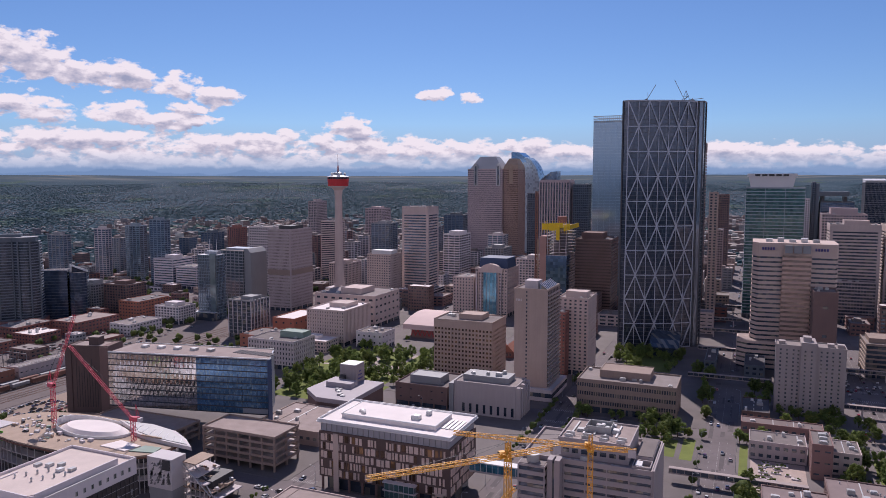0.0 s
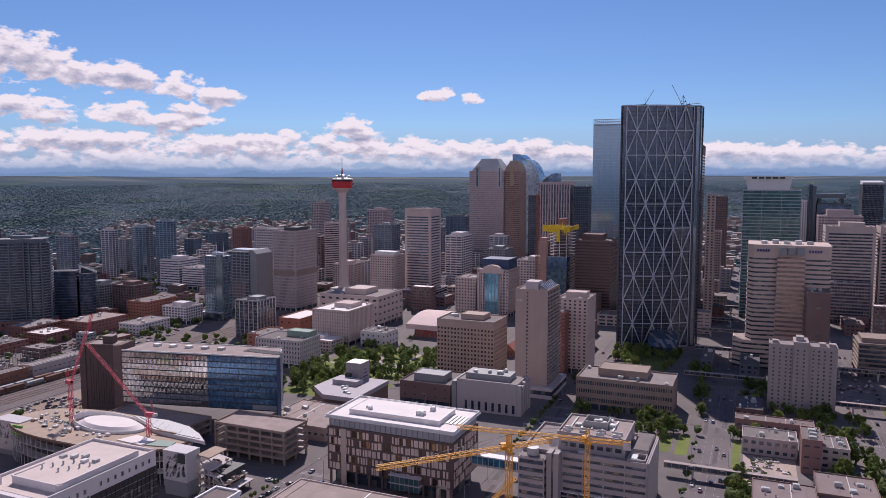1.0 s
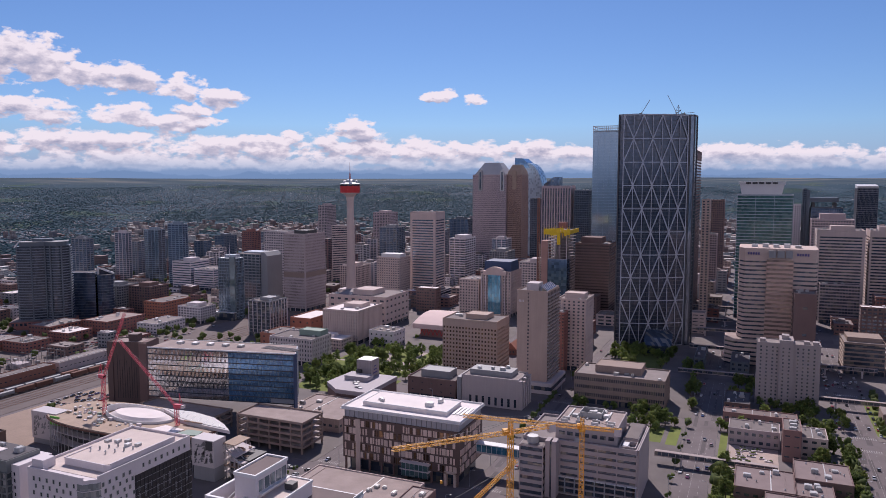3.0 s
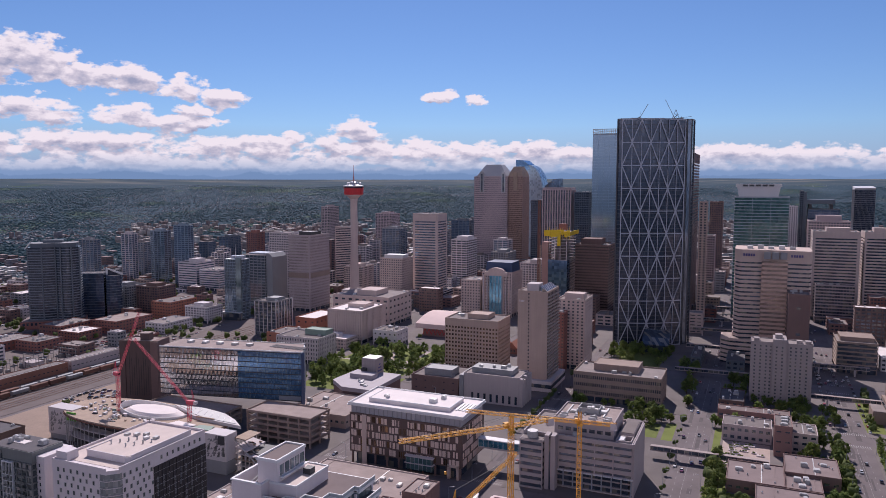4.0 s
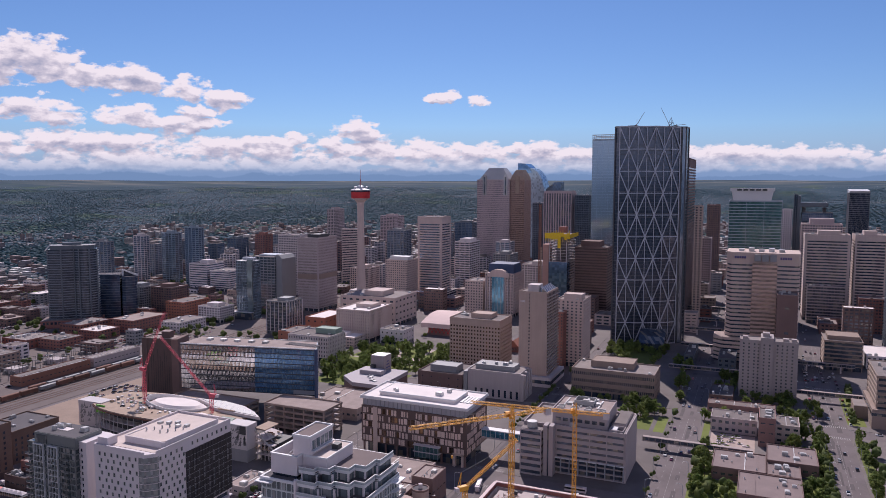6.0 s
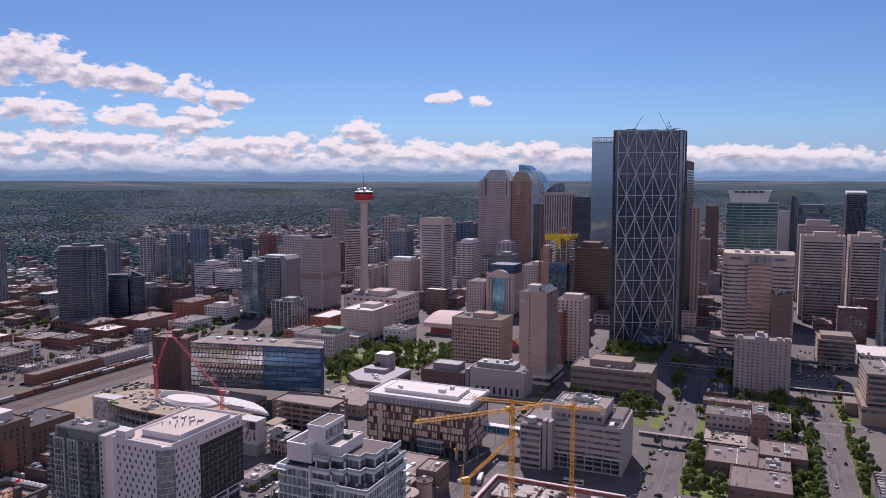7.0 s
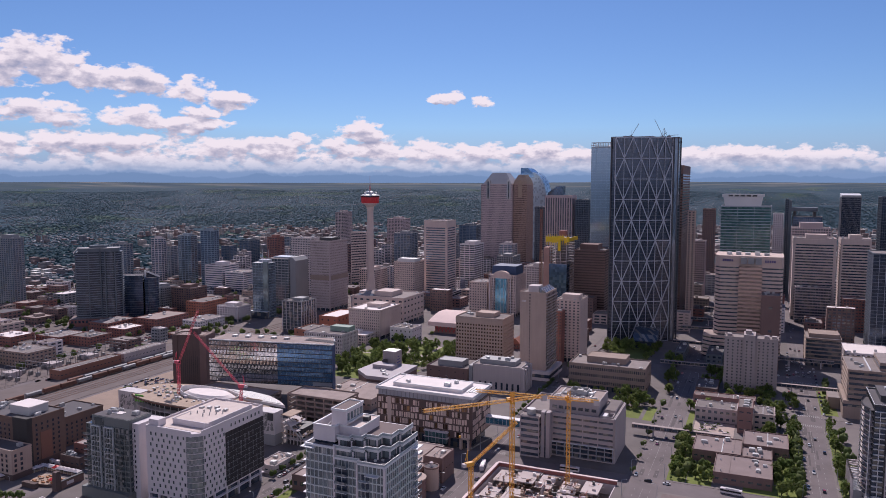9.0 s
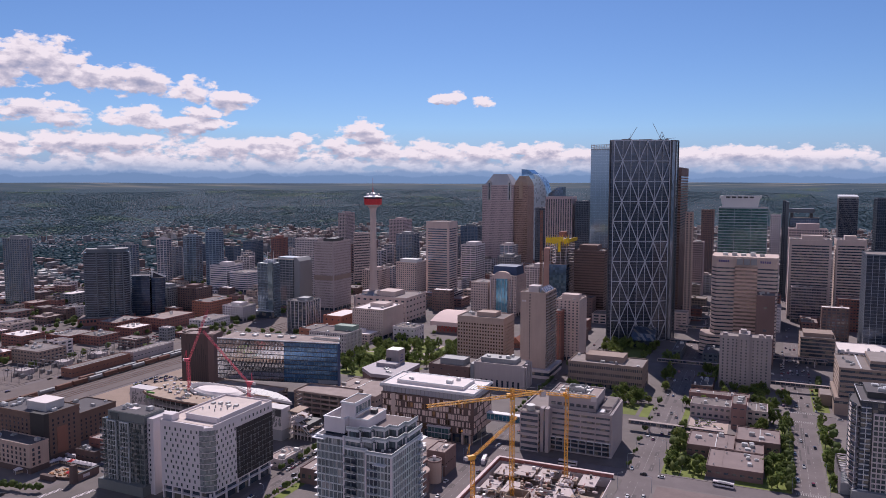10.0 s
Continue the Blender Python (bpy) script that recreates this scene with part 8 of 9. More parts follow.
b_ = brick_block(-424, -373, 171, 198, 32, "brown brick apartment block with a pale roof house", "tan_brick")
part("roof_house", Mesh().box(-25, -7, 7, 21, 32.2, 37.6), M["unit"], b_)
part("roof_house_roof", Mesh().box(-25.3, -6.7, 6.7, 21.3, 37.6, 38.0), M["roof_white"], b_)
part("black_corner", Mesh().box(-13, 0.25, -0.3, 3.4, 0, 33.2), M["black_board"], b_)
part("dark_base", Mesh().box(-51, 0.2, -0.2, 27.2, 0, 4.2), M["dark_brown"], b_)
part("rust_bay", Mesh().box(-0.2, 0.3, 9, 17, 4.2, 22), M["rust_wall"], b_)
roof_units(b_, -50, -26, 2, 25, 32.2, 9, 12)
brick_block(-418, -388, 209, 242, 20, "long brown brick block beside the bare earth", "tan_brick")
b_ = brick_block(-410, -367, 155.6, 169, 18, "low tan brick block with arched base beside the market", "tan")
part("dark_base", Mesh().box(-43, 0.2, -0.2, 13.2, 0, 3.6), M["dark_brown"], b_)
low_building(-361, -344, 184, 191, 7.4, "dark_brown", "roof_dark", "dark brick restaurant beside the market", 4, 7, 0.15)
low_building(-358, -343, 192, 206, 13, "brick", "roof_tan", "brick building with a sandy roof beside the market", 3, 6, 0.1)


# ---- hall with a saddle roof, bridges, rail yard ----
def build_saddle_hall():
    b = thing("exhibition_hall", "low hall with a pale curved roof and red truss front", "hall", -287, 706, 0.15)
    TAKEN.append((-320, -240, 664, 748))
    part("wall", Mesh().box(-30, 30, -38, 36, 0, 8.5), M["rose_brick"], b)
    part("roof", Mesh().extrude_x([(-41, 8.6), (39, 8.6)] + [(39 - 80 * k / 14, 10.6 + 10.0 * math.sin(math.pi * (0.1 + 0.8 * k / 14))) for k in range(15)], -38, 38), M["roof_blush"], b)
    for k in range(12):
        part("truss", Mesh().bar((-30 + 5 * k, -38.6, 2), (-27.5 + 5 * k, -38.6, 8.4), 0.5).bar((-27.5 + 5 * k, -38.6, 8.4), (-25 + 5 * k, -38.6, 2), 0.5), M["tower_red"], b)


M["roof_blush"] = plain("blush_roof", (0.66, 0.52, 0.47), 0.85, 0.12)
build_saddle_hall()


M["bridge_grey"] = plain("brown_grey_concrete", (0.36, 0.305, 0.28), 0.85, 0.15)


def skywalk(x0, x1, y, z, label="grey concrete skywalk bridge over the street"):
    g = thing("skywalk", label, "bridge", (x0 + x1) / 2, y, z, "skywalks")
    w = (x1 - x0) / 2
    part("deck", Mesh().box(-w, w, -1.5, 1.5, 0, 0.6), M["bridge_grey"], g)
    part("glazing", Mesh().box(-w + 0.1, w - 0.1, -1.35, 1.35, 0.6, 2.7), M["g_dark"], g)
    part("bridge_roof", Mesh().box(-w, w, -1.6, 1.6, 2.7, 3.05), M["bridge_grey"], g)
    for k in range(int(2 * w / 4) + 1):
        part("mullion", Mesh().box(-w + 4 * k, -w + 4 * k + 0.25, -1.5, -1.33, 0.6, 2.7), M["bridge_grey"], g)
    for k in (-1, 1):
        for q in (-0.55, 0.55):
            part("bridge_pier", Mesh().box(q * w - 0.6, q * w + 0.6, k * 0.9 - 0.3, k * 0.9 + 0.3, -z + 0.1, 0), M["concrete"], g)


M["court"] = plain("pale_court_paving", (0.40, 0.325, 0.275), 0.9, 0.25, 0.15, 1.5)
setting("court", Mesh().box(3, 31, 396, 446, 0.1, 0.22), M["court"], "pale paved garden court between brick wings", "ground")


def build_planters():
    r = random.Random(12)
    for k in range(26):
        x, y = r.uniform(5, 28), r.uniform(400, 443)
        p = thing("planter", "low stone planter with small green shrubs", "planter", x, y, 0.22, "planters of the court")
        w, d = r.uniform(1.2, 3.2), r.uniform(0.7, 1.4)
        part("box", Mesh().box(-w, w, -d, d, 0, 0.7), M["concrete"], p)
        sh = Mesh()
        v, f = ico()
        for _ in range(5):
            a, c, q = r.uniform(-w, w) * 0.8, r.uniform(-d, d) * 0.6, r.uniform(0.4, 0.8)
            sh.add([(a + i * q, c + j * q, 0.5 + l * q * 0.7) for i, j, l in v], f)
        part("shrub", sh, M["leaf_dark"], p)

skywalk(-37, 30, 397, 4.6)
skywalk(60, 113, 557, 5.0)
skywalk(-43, -4, 700, 6.0)
skywalk(-44, 16, 604, 5.0)
skywalk(61, 112, 660, 6.0)
skywalk(-44, 0, 790, 6.0)
skywalk(-46, -8, 850, 7.0)
skywalk(-60, -8, 945, 6.0)


def build_substation():
    b = thing("substation", "electric substation with grey steel gantries and transformers", "substation", -585, 365, 0.15)
    TAKEN.append((-606, -564, 290, 440))
    part("gravel_bed", Mesh().box(-19, 19, -74, 74, 0, 0.15), M["gravel"], b)
    for k in range(14):
        y = -68 + 10.4 * k
        part("gantry", Mesh().bar((-15, y, 0), (-15, y, 11), 0.35).bar((15, y, 0), (15, y, 11), 0.35).bar((-15, y, 11), (15, y, 11), 0.35).bar((-5, y, 0), (-5, y, 11), 0.3).bar((5, y, 0), (5, y, 11), 0.3), M["gantry"], b)
        if k % 2:
            for x in (-10, 0, 10):
                part("transformer", Mesh().box(x - 1.6, x + 1.6, y + 3, y + 6, 0, 3.4), M["gantry"], b)
    for k in range(3):
        part("office", Mesh().box(-16 + 3 * k, -4 + 4 * k, -50 + 40 * k, -38 + 40 * k, 0, 5), M["hall_grey"], b)


M["gantry"] = plain("weathered_gantry_steel", (0.21, 0.205, 0.21), 0.6, 0.2, metal=0.2, each=0.5)
build_substation()
low_building(-240, -227, 228, 250, 5.0, "hall_grey", "roof_tan", "low pale site building beside the street", 3, 5, 0.2)
low_building(-556, -542, 330, 400, 8, "rust_wall", "roof_gravel", "long rust coloured freight shed beside the tracks", 0, 8, 0.1, "freight_shed")
low_building(-556, -542, 404, 460, 8, "hall_grey", "roof_gravel", "long pale grey freight shed beside the tracks", 0, 8, 0.1, "freight_shed")

# ---- low buildings of the south side ----
for x0, x1, y0, y1, h, w, rf, lab in ((-705, -668, 430, 466, 9, "brick", "roof_gravel", "red brick warehouse with a flat gravel roof"), (-664, -632, 440, 470, 10, "brick", "roof_gravel", "red brick warehouse with a low parapet"),
                                      (-664, -634, 490, 520, 10, "brick", "roof_white", "red brick warehouse with a white roof"), (-700, -668, 496, 540, 13, "brick", "roof_gravel", "red brick loft building with roof plant"),
                                      (-666, -630, 536, 590, 14, "brick", "roof_tan", "red brick loft building with a sandy roof"), (-720, -680, 610, 622, 12, "brick", "roof_gravel", "long red brick loft building"),
                                      (-664, -634, 622, 668, 22, "terra", "roof_gravel", "terracotta brick hall with flat roof"), (-612, -584, 560, 604, 11, "white_wall", "roof_gravel", "white low office with dark windows"),
                                      (-650, -610, 348, 380, 14, "mud", "roof_gravel", "tan office building with window bands"), (-700, -662, 330, 360, 9, "brick", "roof_white", "brick shop with a white roof"),
                                      (-660, -630, 290, 320, 12, "tan", "roof_white", "tan low building with a white roof"), (-640, -600, 240, 276, 10, "brick", "roof_gravel", "brick warehouse beside the tracks")):
    low_building(x0, x1, y0, y1, h, w, rf, lab, 5, 3.8, 0.42)


def fill_blocks():
    """The rest of the blocks: plain low and middle houses, parking lots between them."""
    r = random.Random(77)
    kinds = (("brick", "red brick building with a flat roof"), ("brick", "red brick building with a flat roof"), ("rose_brick", "rose brick building with a flat roof"), ("beige", "beige stone building with a flat roof"), ("tan", "tan brick building with a flat roof"), ("grey_panel", "grey panel building with a flat roof"),
             ("white_wall", "white walled building with a flat roof"), ("brown", "brown brick building with a flat roof"), ("concrete", "pale concrete building with a flat roof"))
    for x0, x1 in AVENUES:
        for y0, y1 in STREETS:
            if y0 < 300 or (x0 > -120 and y0 < 600) or (x0 > -440 and y0 < 480):
                continue
            far = x0 < -560 or y0 > 620
            for _ in range(48 if far else 20):
                w, d = (r.uniform(12, 34), r.uniform(12, 34)) if far else (r.uniform(18, 40), r.uniform(16, 40))
                if x1 - x0 < w + 4 or y1 - y0 < d + 4:
                    continue
                a, c = r.uniform(x0 + 1, x1 - w - 1), r.uniform(y0 + 1, y1 - d - 1)
                if not free(a, a + w, c, c + d, 3):
                    continue
                if -350 < a < -250 and c < 640 or (-130 < a < -20 and c < 800):
                    continue
                tall = r.choice((5, 6, 8, 10, 14)) if x0 < -560 or y0 < 620 else r.choice((8, 12, 16, 22, 30))
                if x0 > -100 and y0 > 780:
                    tall = r.choice((12, 20, 30, 40))
                wall, lab = r.choice(kinds)
                if x0 > 80 and y0 < 950 and wall in ("white_wall", "concrete", "beige"):
                    wall, lab = "brown", "brown brick building with a flat roof"
                roof = r.choice(("roof_gravel", "roof_gravel", "roof_tan", "roof_white", "roof_dark", "roof_brown", "roof_tan"))
                block_house(a, a + w, c, c + d, tall, wall, roof, lab, int(a * 3 + c))


fill_blocks()
join_far_houses()


# ---- suburb and woods to the horizon ----
def scatter_mesh(name, base_v, base_f, spots, mat, label, category, jitter=0.0, seed=1):
    """Many small copies of one low form in one mesh: spots hold x, y, z, width, height, turn."""
    rs = np.random.RandomState(seed)
    v = np.array(base_v, float)
    n, k = len(spots), len(v)
    s = np.array(spots)
    c, d = np.cos(s[:, 5])[:, None], np.sin(s[:, 5])[:, None]
    jit = 1 + jitter * rs.uniform(-1, 1, (n, k))
    X = v[None, :, 0] * jit * s[:, 3:4]
    Y = v[None, :, 1] * jit * s[:, 3:4]
    out = np.stack([X * c - Y * d + s[:, 0:1], X * d + Y * c + s[:, 1:2], v[None, :, 2] * jit * s[:, 4:5] + s[:, 2:3]], -1).reshape(-1, 3)
    faces = np.array(base_f)
    m = faces.shape[1]
    idx = (faces[None] + (np.arange(n) * k)[:, None, None]).reshape(-1)
    me = bpy.data.meshes.new(name)
    me.vertices.add(n * k)
    me.vertices.foreach_set("co", out.ravel())
    me.loops.add(len(idx))
    me.loops.foreach_set("vertex_index", idx.astype(np.int32))
    me.polygons.add(len(idx) // m)
    me.polygons.foreach_set("loop_start", np.arange(0, len(idx), m, dtype=np.int32))
    me.polygons.foreach_set("use_smooth", np.full(len(idx) // m, m == 3))
    me.update(calc_edges=True)
    me.materials.append(mat)
    return tagged(new(name, me), label, category, kind="stuff")


def ico():
    t = (1 + 5 ** 0.5) / 2
    v = [(-1, t, 0), (1, t, 0), (-1, -t, 0), (1, -t, 0), (0, -1, t), (0, 1, t), (0, -1, -t), (0, 1, -t), (t, 0, -1), (t, 0, 1), (-t, 0, -1), (-t, 0, 1)]
    q = (1 + t * t) ** 0.5
    f = [(0, 11, 5), (0, 5, 1), (0, 1, 7), (0, 7, 10), (0, 10, 11), (1, 5, 9), (5, 11, 4), (11, 10, 2), (10, 7, 6), (7, 1, 8), (3, 9, 4), (3, 4, 2), (3, 2, 6), (3, 6, 8), (3, 8, 9), (4, 9, 5), (2, 4, 11), (6, 2, 10), (8, 6, 7), (9, 8, 1)]
    return [(x / q, y / q, z / q + 0.75) for x, y, z in v], f


def inside_centre(x, y):
    return -1090 < x < 440 and -470 < y < 1462


def wooded(x, y):
    """Above nought in the woods and gardens, below it among the houses."""
    return 1.3 * noise.noise((x * 0.0011, y * 0.0011, 9)) + noise.noise((x * 0.0036, y * 0.0036, 0)) + 0.4 * noise.noise((x * 0.017, y * 0.017, 4))


def built_up(x, y, d):
    """The dense streets of low buildings just beyond the centre."""
    a = math.degrees(math.atan2(x - 20, y + 60))
    return a > -46 and d < 2550 + 300 * noise.noise((x * 0.004, y * 0.004, 6))


def build_suburb():
    r = random.Random(5)
    trees, houses, big = [], [], []
    while len(trees) < 80000:
        a, q = math.radians(r.uniform(-60, 14)), r.uniform(0.16, 1.0) ** 0.5
        d = 4700 * q * q if r.random() < 0.5 else 4700 * q
        x, y = 20 + d * math.sin(a), -60 + d * math.cos(a)
        if inside_centre(x, y) or d < 700 or (built_up(x, y, d) and r.random() < 0.72):
            continue
        if r.random() > (0.95 if wooded(x, y) > -0.08 else 0.26):
            continue
        if d > 4330 + 260 * noise.noise((x * 0.002, y * 0.002, 2)):
            continue
        w = r.uniform(3.6, 8.4) / (1 + max(0, d - 1300) / 3600)
        trees.append((x, y, terrain(x, y), w, w * r.uniform(0.5, 0.8) * (1.0 - 0.66 * min(1.0, max(0.0, (d - 1400) / 1400))), r.uniform(0, 6.3)))
    ring = [(math.cos(1.2566 * i), math.sin(1.2566 * i)) for i in range(5)]
    v = [(0.8 * x, 0.8 * y, -0.05) for x, y in ring] + [(0.95 * x, 0.95 * y, 0.5) for x, y in ring] + [(0, 0, 1.0)]
    f = [t for i in range(5) for t in ((i, (i + 1) % 5, 5 + (i + 1) % 5), (i, 5 + (i + 1) % 5, 5 + i), (5 + i, 5 + (i + 1) % 5, 10))]
    scatter_mesh("far_trees", v, f, trees, M["leaf_far"], "dark green tree canopy of the suburbs, tinted blue for haze", "trees", 0.3, 3)
    while len(houses) < 26000:
        a, d = math.radians(r.uniform(-60, 14)), 4750 * r.uniform(0.03, 1.0) ** 0.5
        x, y = 20 + d * math.sin(a), -60 + d * math.cos(a)
        if inside_centre(x, y) or d < 760 or d > 4480 or (wooded(x, y) > 0.0 and r.random() > 0.14):
            continue
        s = r.choice((0.0, 0.0, 1.5708)) + 0.02
        q = 1 / (1 + max(0, d - 1300) / 1700)
        w = r.uniform(5, 9) * q
        houses.append((x, y, terrain(x, y), w * 0.6, r.uniform(0.55, 0.85) * q * (1.0 - 0.4 * min(1.0, max(0.0, (d - 1500) / 1200))), s))
        if r.random() < (0.9 if built_up(x, y, d) else 0.34 if d < 1900 else 0.12 if d < 2300 else 0.0):
            big.append((x + 12, y, terrain(x, y), r.uniform(6, 13) * q, r.choice((0.8, 1.2, 1.8, 2.6, 4.0)) * q, s))
            if built_up(x, y, d):
                big.append((x - 14, y + 10, terrain(x, y), r.uniform(6, 15) * q, r.choice((0.8, 1.0, 1.4, 2.2)) * q, s))
    hv = [(-1, -0.8, 0), (1, -0.8, 0), (1, 0.8, 0), (-1, 0.8, 0), (-1, -0.8, 4.6), (1, -0.8, 4.6), (1, 0.8, 4.6), (-1, 0.8, 4.6), (-1, 0, 7.6), (1, 0, 7.6)]
    walls = [(0, 1, 5, 4), (2, 3, 7, 6), (1, 2, 6, 5), (3, 0, 4, 7)]
    roofs = [(4, 5, 9, 8), (6, 7, 8, 9), (5, 6, 9, 9), (7, 4, 8, 8)]
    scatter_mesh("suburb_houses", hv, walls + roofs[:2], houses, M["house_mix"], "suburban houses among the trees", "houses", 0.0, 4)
    bv = [(-1, -0.8, 0), (1, -0.8, 0), (1, 0.8, 0), (-1, 0.8, 0), (-1, -0.8, 6), (1, -0.8, 6), (1, 0.8, 6), (-1, 0.8, 6)]
    bf = [(0, 1, 5, 4), (1, 2, 6, 5), (2, 3, 7, 6), (3, 0, 4, 7), (4, 5, 6, 7)]
    scatter_mesh("suburb_blocks", bv, bf, big, M["block_mix"], "larger flat roofed buildings in the suburbs", "buildings", 0.0, 4)


def house_material():
    m, N, b = material("house_mix")
    r = N.n("ShaderNodeNewGeometry").outputs["Random Per Island"]
    # house tones run from grey to white, leaning blue to stand in for haze
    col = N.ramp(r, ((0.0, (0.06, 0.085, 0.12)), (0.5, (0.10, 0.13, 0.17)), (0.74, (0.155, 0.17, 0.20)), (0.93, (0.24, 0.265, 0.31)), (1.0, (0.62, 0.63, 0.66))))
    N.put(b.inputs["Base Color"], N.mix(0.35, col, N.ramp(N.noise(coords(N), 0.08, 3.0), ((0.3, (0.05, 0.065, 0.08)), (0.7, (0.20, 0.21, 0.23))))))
    b.inputs["Roughness"].default_value = 0.85
    return m


def block_material():
    m, N, b = material("block_mix")
    r = N.n("ShaderNodeNewGeometry").outputs["Random Per Island"]
    col = N.ramp(r, ((0.0, (0.16, 0.10, 0.095)), (0.25, (0.27, 0.19, 0.18)), (0.45, (0.21, 0.21, 0.235)), (0.65, (0.34, 0.28, 0.255)), (0.82, (0.46, 0.42, 0.40)), (1.0, (0.62, 0.61, 0.60))))
    sep = N.n("ShaderNodeSeparateXYZ")
    N.put(sep.inputs[0], coords(N))
    band = N.math("GREATER_THAN", N.math("FRACT", N.math("DIVIDE", sep.outputs[2], 3.2)), 0.55)
    up = N.n("ShaderNodeSeparateXYZ")
    N.put(up.inputs[0], N.n("ShaderNodeNewGeometry").outputs["Normal"])
    wall = N.math("LESS_THAN", up.outputs[2], 0.5)
    N.put(b.inputs["Base Color"], N.mix(N.math("MULTIPLY", N.math("MULTIPLY", band, wall), 0.65), col, (0.05, 0.06, 0.075)))
    b.inputs["Roughness"].default_value = 0.8
    return m


M["house_mix"] = house_material()
M["block_mix"] = block_material()
build_suburb()


# ---- street trees ----
def make_tree(seed, height, spread, leaf):
    """A tapered trunk with limbs, and a crown of ragged clumps and loose leaves."""
    r = random.Random(seed)
    trunk = Mesh()
    trunk.lathe([(0.32, 0), (0.22, height * 0.25), (0.12, height * 0.6)], 7)
    for _ in range(6):
        a, z = r.uniform(0, 6.28), height * r.uniform(0.25, 0.5)
        trunk.bar((0, 0, z), (spread * 0.6 * math.cos(a), spread * 0.6 * math.sin(a), z + height * r.uniform(0.15, 0.3)), 0.14)
    crown = Mesh()
    v, f = ico()
    for _ in range(34):
        a, q, z = r.uniform(0, 6.28), spread * math.sqrt(r.random()) * 0.85, r.uniform(0.28, 0.93)
        q *= 1.15 - abs(z - 0.5) * 1.2
        s = r.uniform(0.55, 1.1) * spread * 0.36
        cx, cy, cz = q * math.cos(a), q * math.sin(a), height * z
        crown.add([(cx + x * s * r.uniform(0.55, 1.15), cy + y * s * r.uniform(0.55, 1.15), cz + (zz - 0.75) * s * r.uniform(0.45, 0.95)) for x, y, zz in v], f)
        for _ in range(14):
            u = Vector((r.gauss(0, 1), r.gauss(0, 1), r.gauss(0, 1))).normalized() * s * r.uniform(0.9, 1.35)
            p = Vector((cx, cy, cz)) + u
            e, g = Vector((r.uniform(-1, 1), r.uniform(-1, 1), r.uniform(-1, 1))).normalized() * 0.34, Vector((r.uniform(-1, 1), r.uniform(-1, 1), r.uniform(-1, 1))).normalized() * 0.3
            crown.add([tuple(p - e), tuple(p + g), tuple(p + e), tuple(p - g)], [(0, 1, 2, 3)])
    return trunk.data("trunk", M["bark"]), crown.data("crown", M[leaf])


TREES = [make_tree(k, h, s, lf) for k, (h, s, lf) in enumerate(((9, 3.4, "leaf"), (11, 4.0, "leaf"), (7, 2.8, "leaf"), (12, 4.4, "leaf_dark"), (8, 3.2, "leaf_dark"), (10, 2.4, "leaf_dark")))]


FAR_TREES = []
planted = [0]


def tree(x, y, k, scale=1.0, turn=0.0, z=0.15):
    planted[0] += 1
    if x < -470 or y > 690 or planted[0] > 375:
        FAR_TREES.append((x, y, z + 1.5, 2.6 * scale, 3.2 * scale, turn))
        FAR_TREES.append((x + 1.6, y + 1.0, z + 2.4, 2.0 * scale, 2.6 * scale, turn + 1))
        return
    t = thing("tree", ("leafy green broad tree beside the street", "tall leafy green tree beside the street", "small leafy green street tree", "large dark green shade tree", "dark green tree with dense crown", "slender dark green pointed tree")[k], "tree", x, y, z, "city trees", turn)
    t.scale = (scale, scale, scale)
    part("trunk", TREES[k][0], None, t)
    part("crown", TREES[k][1], None, t)


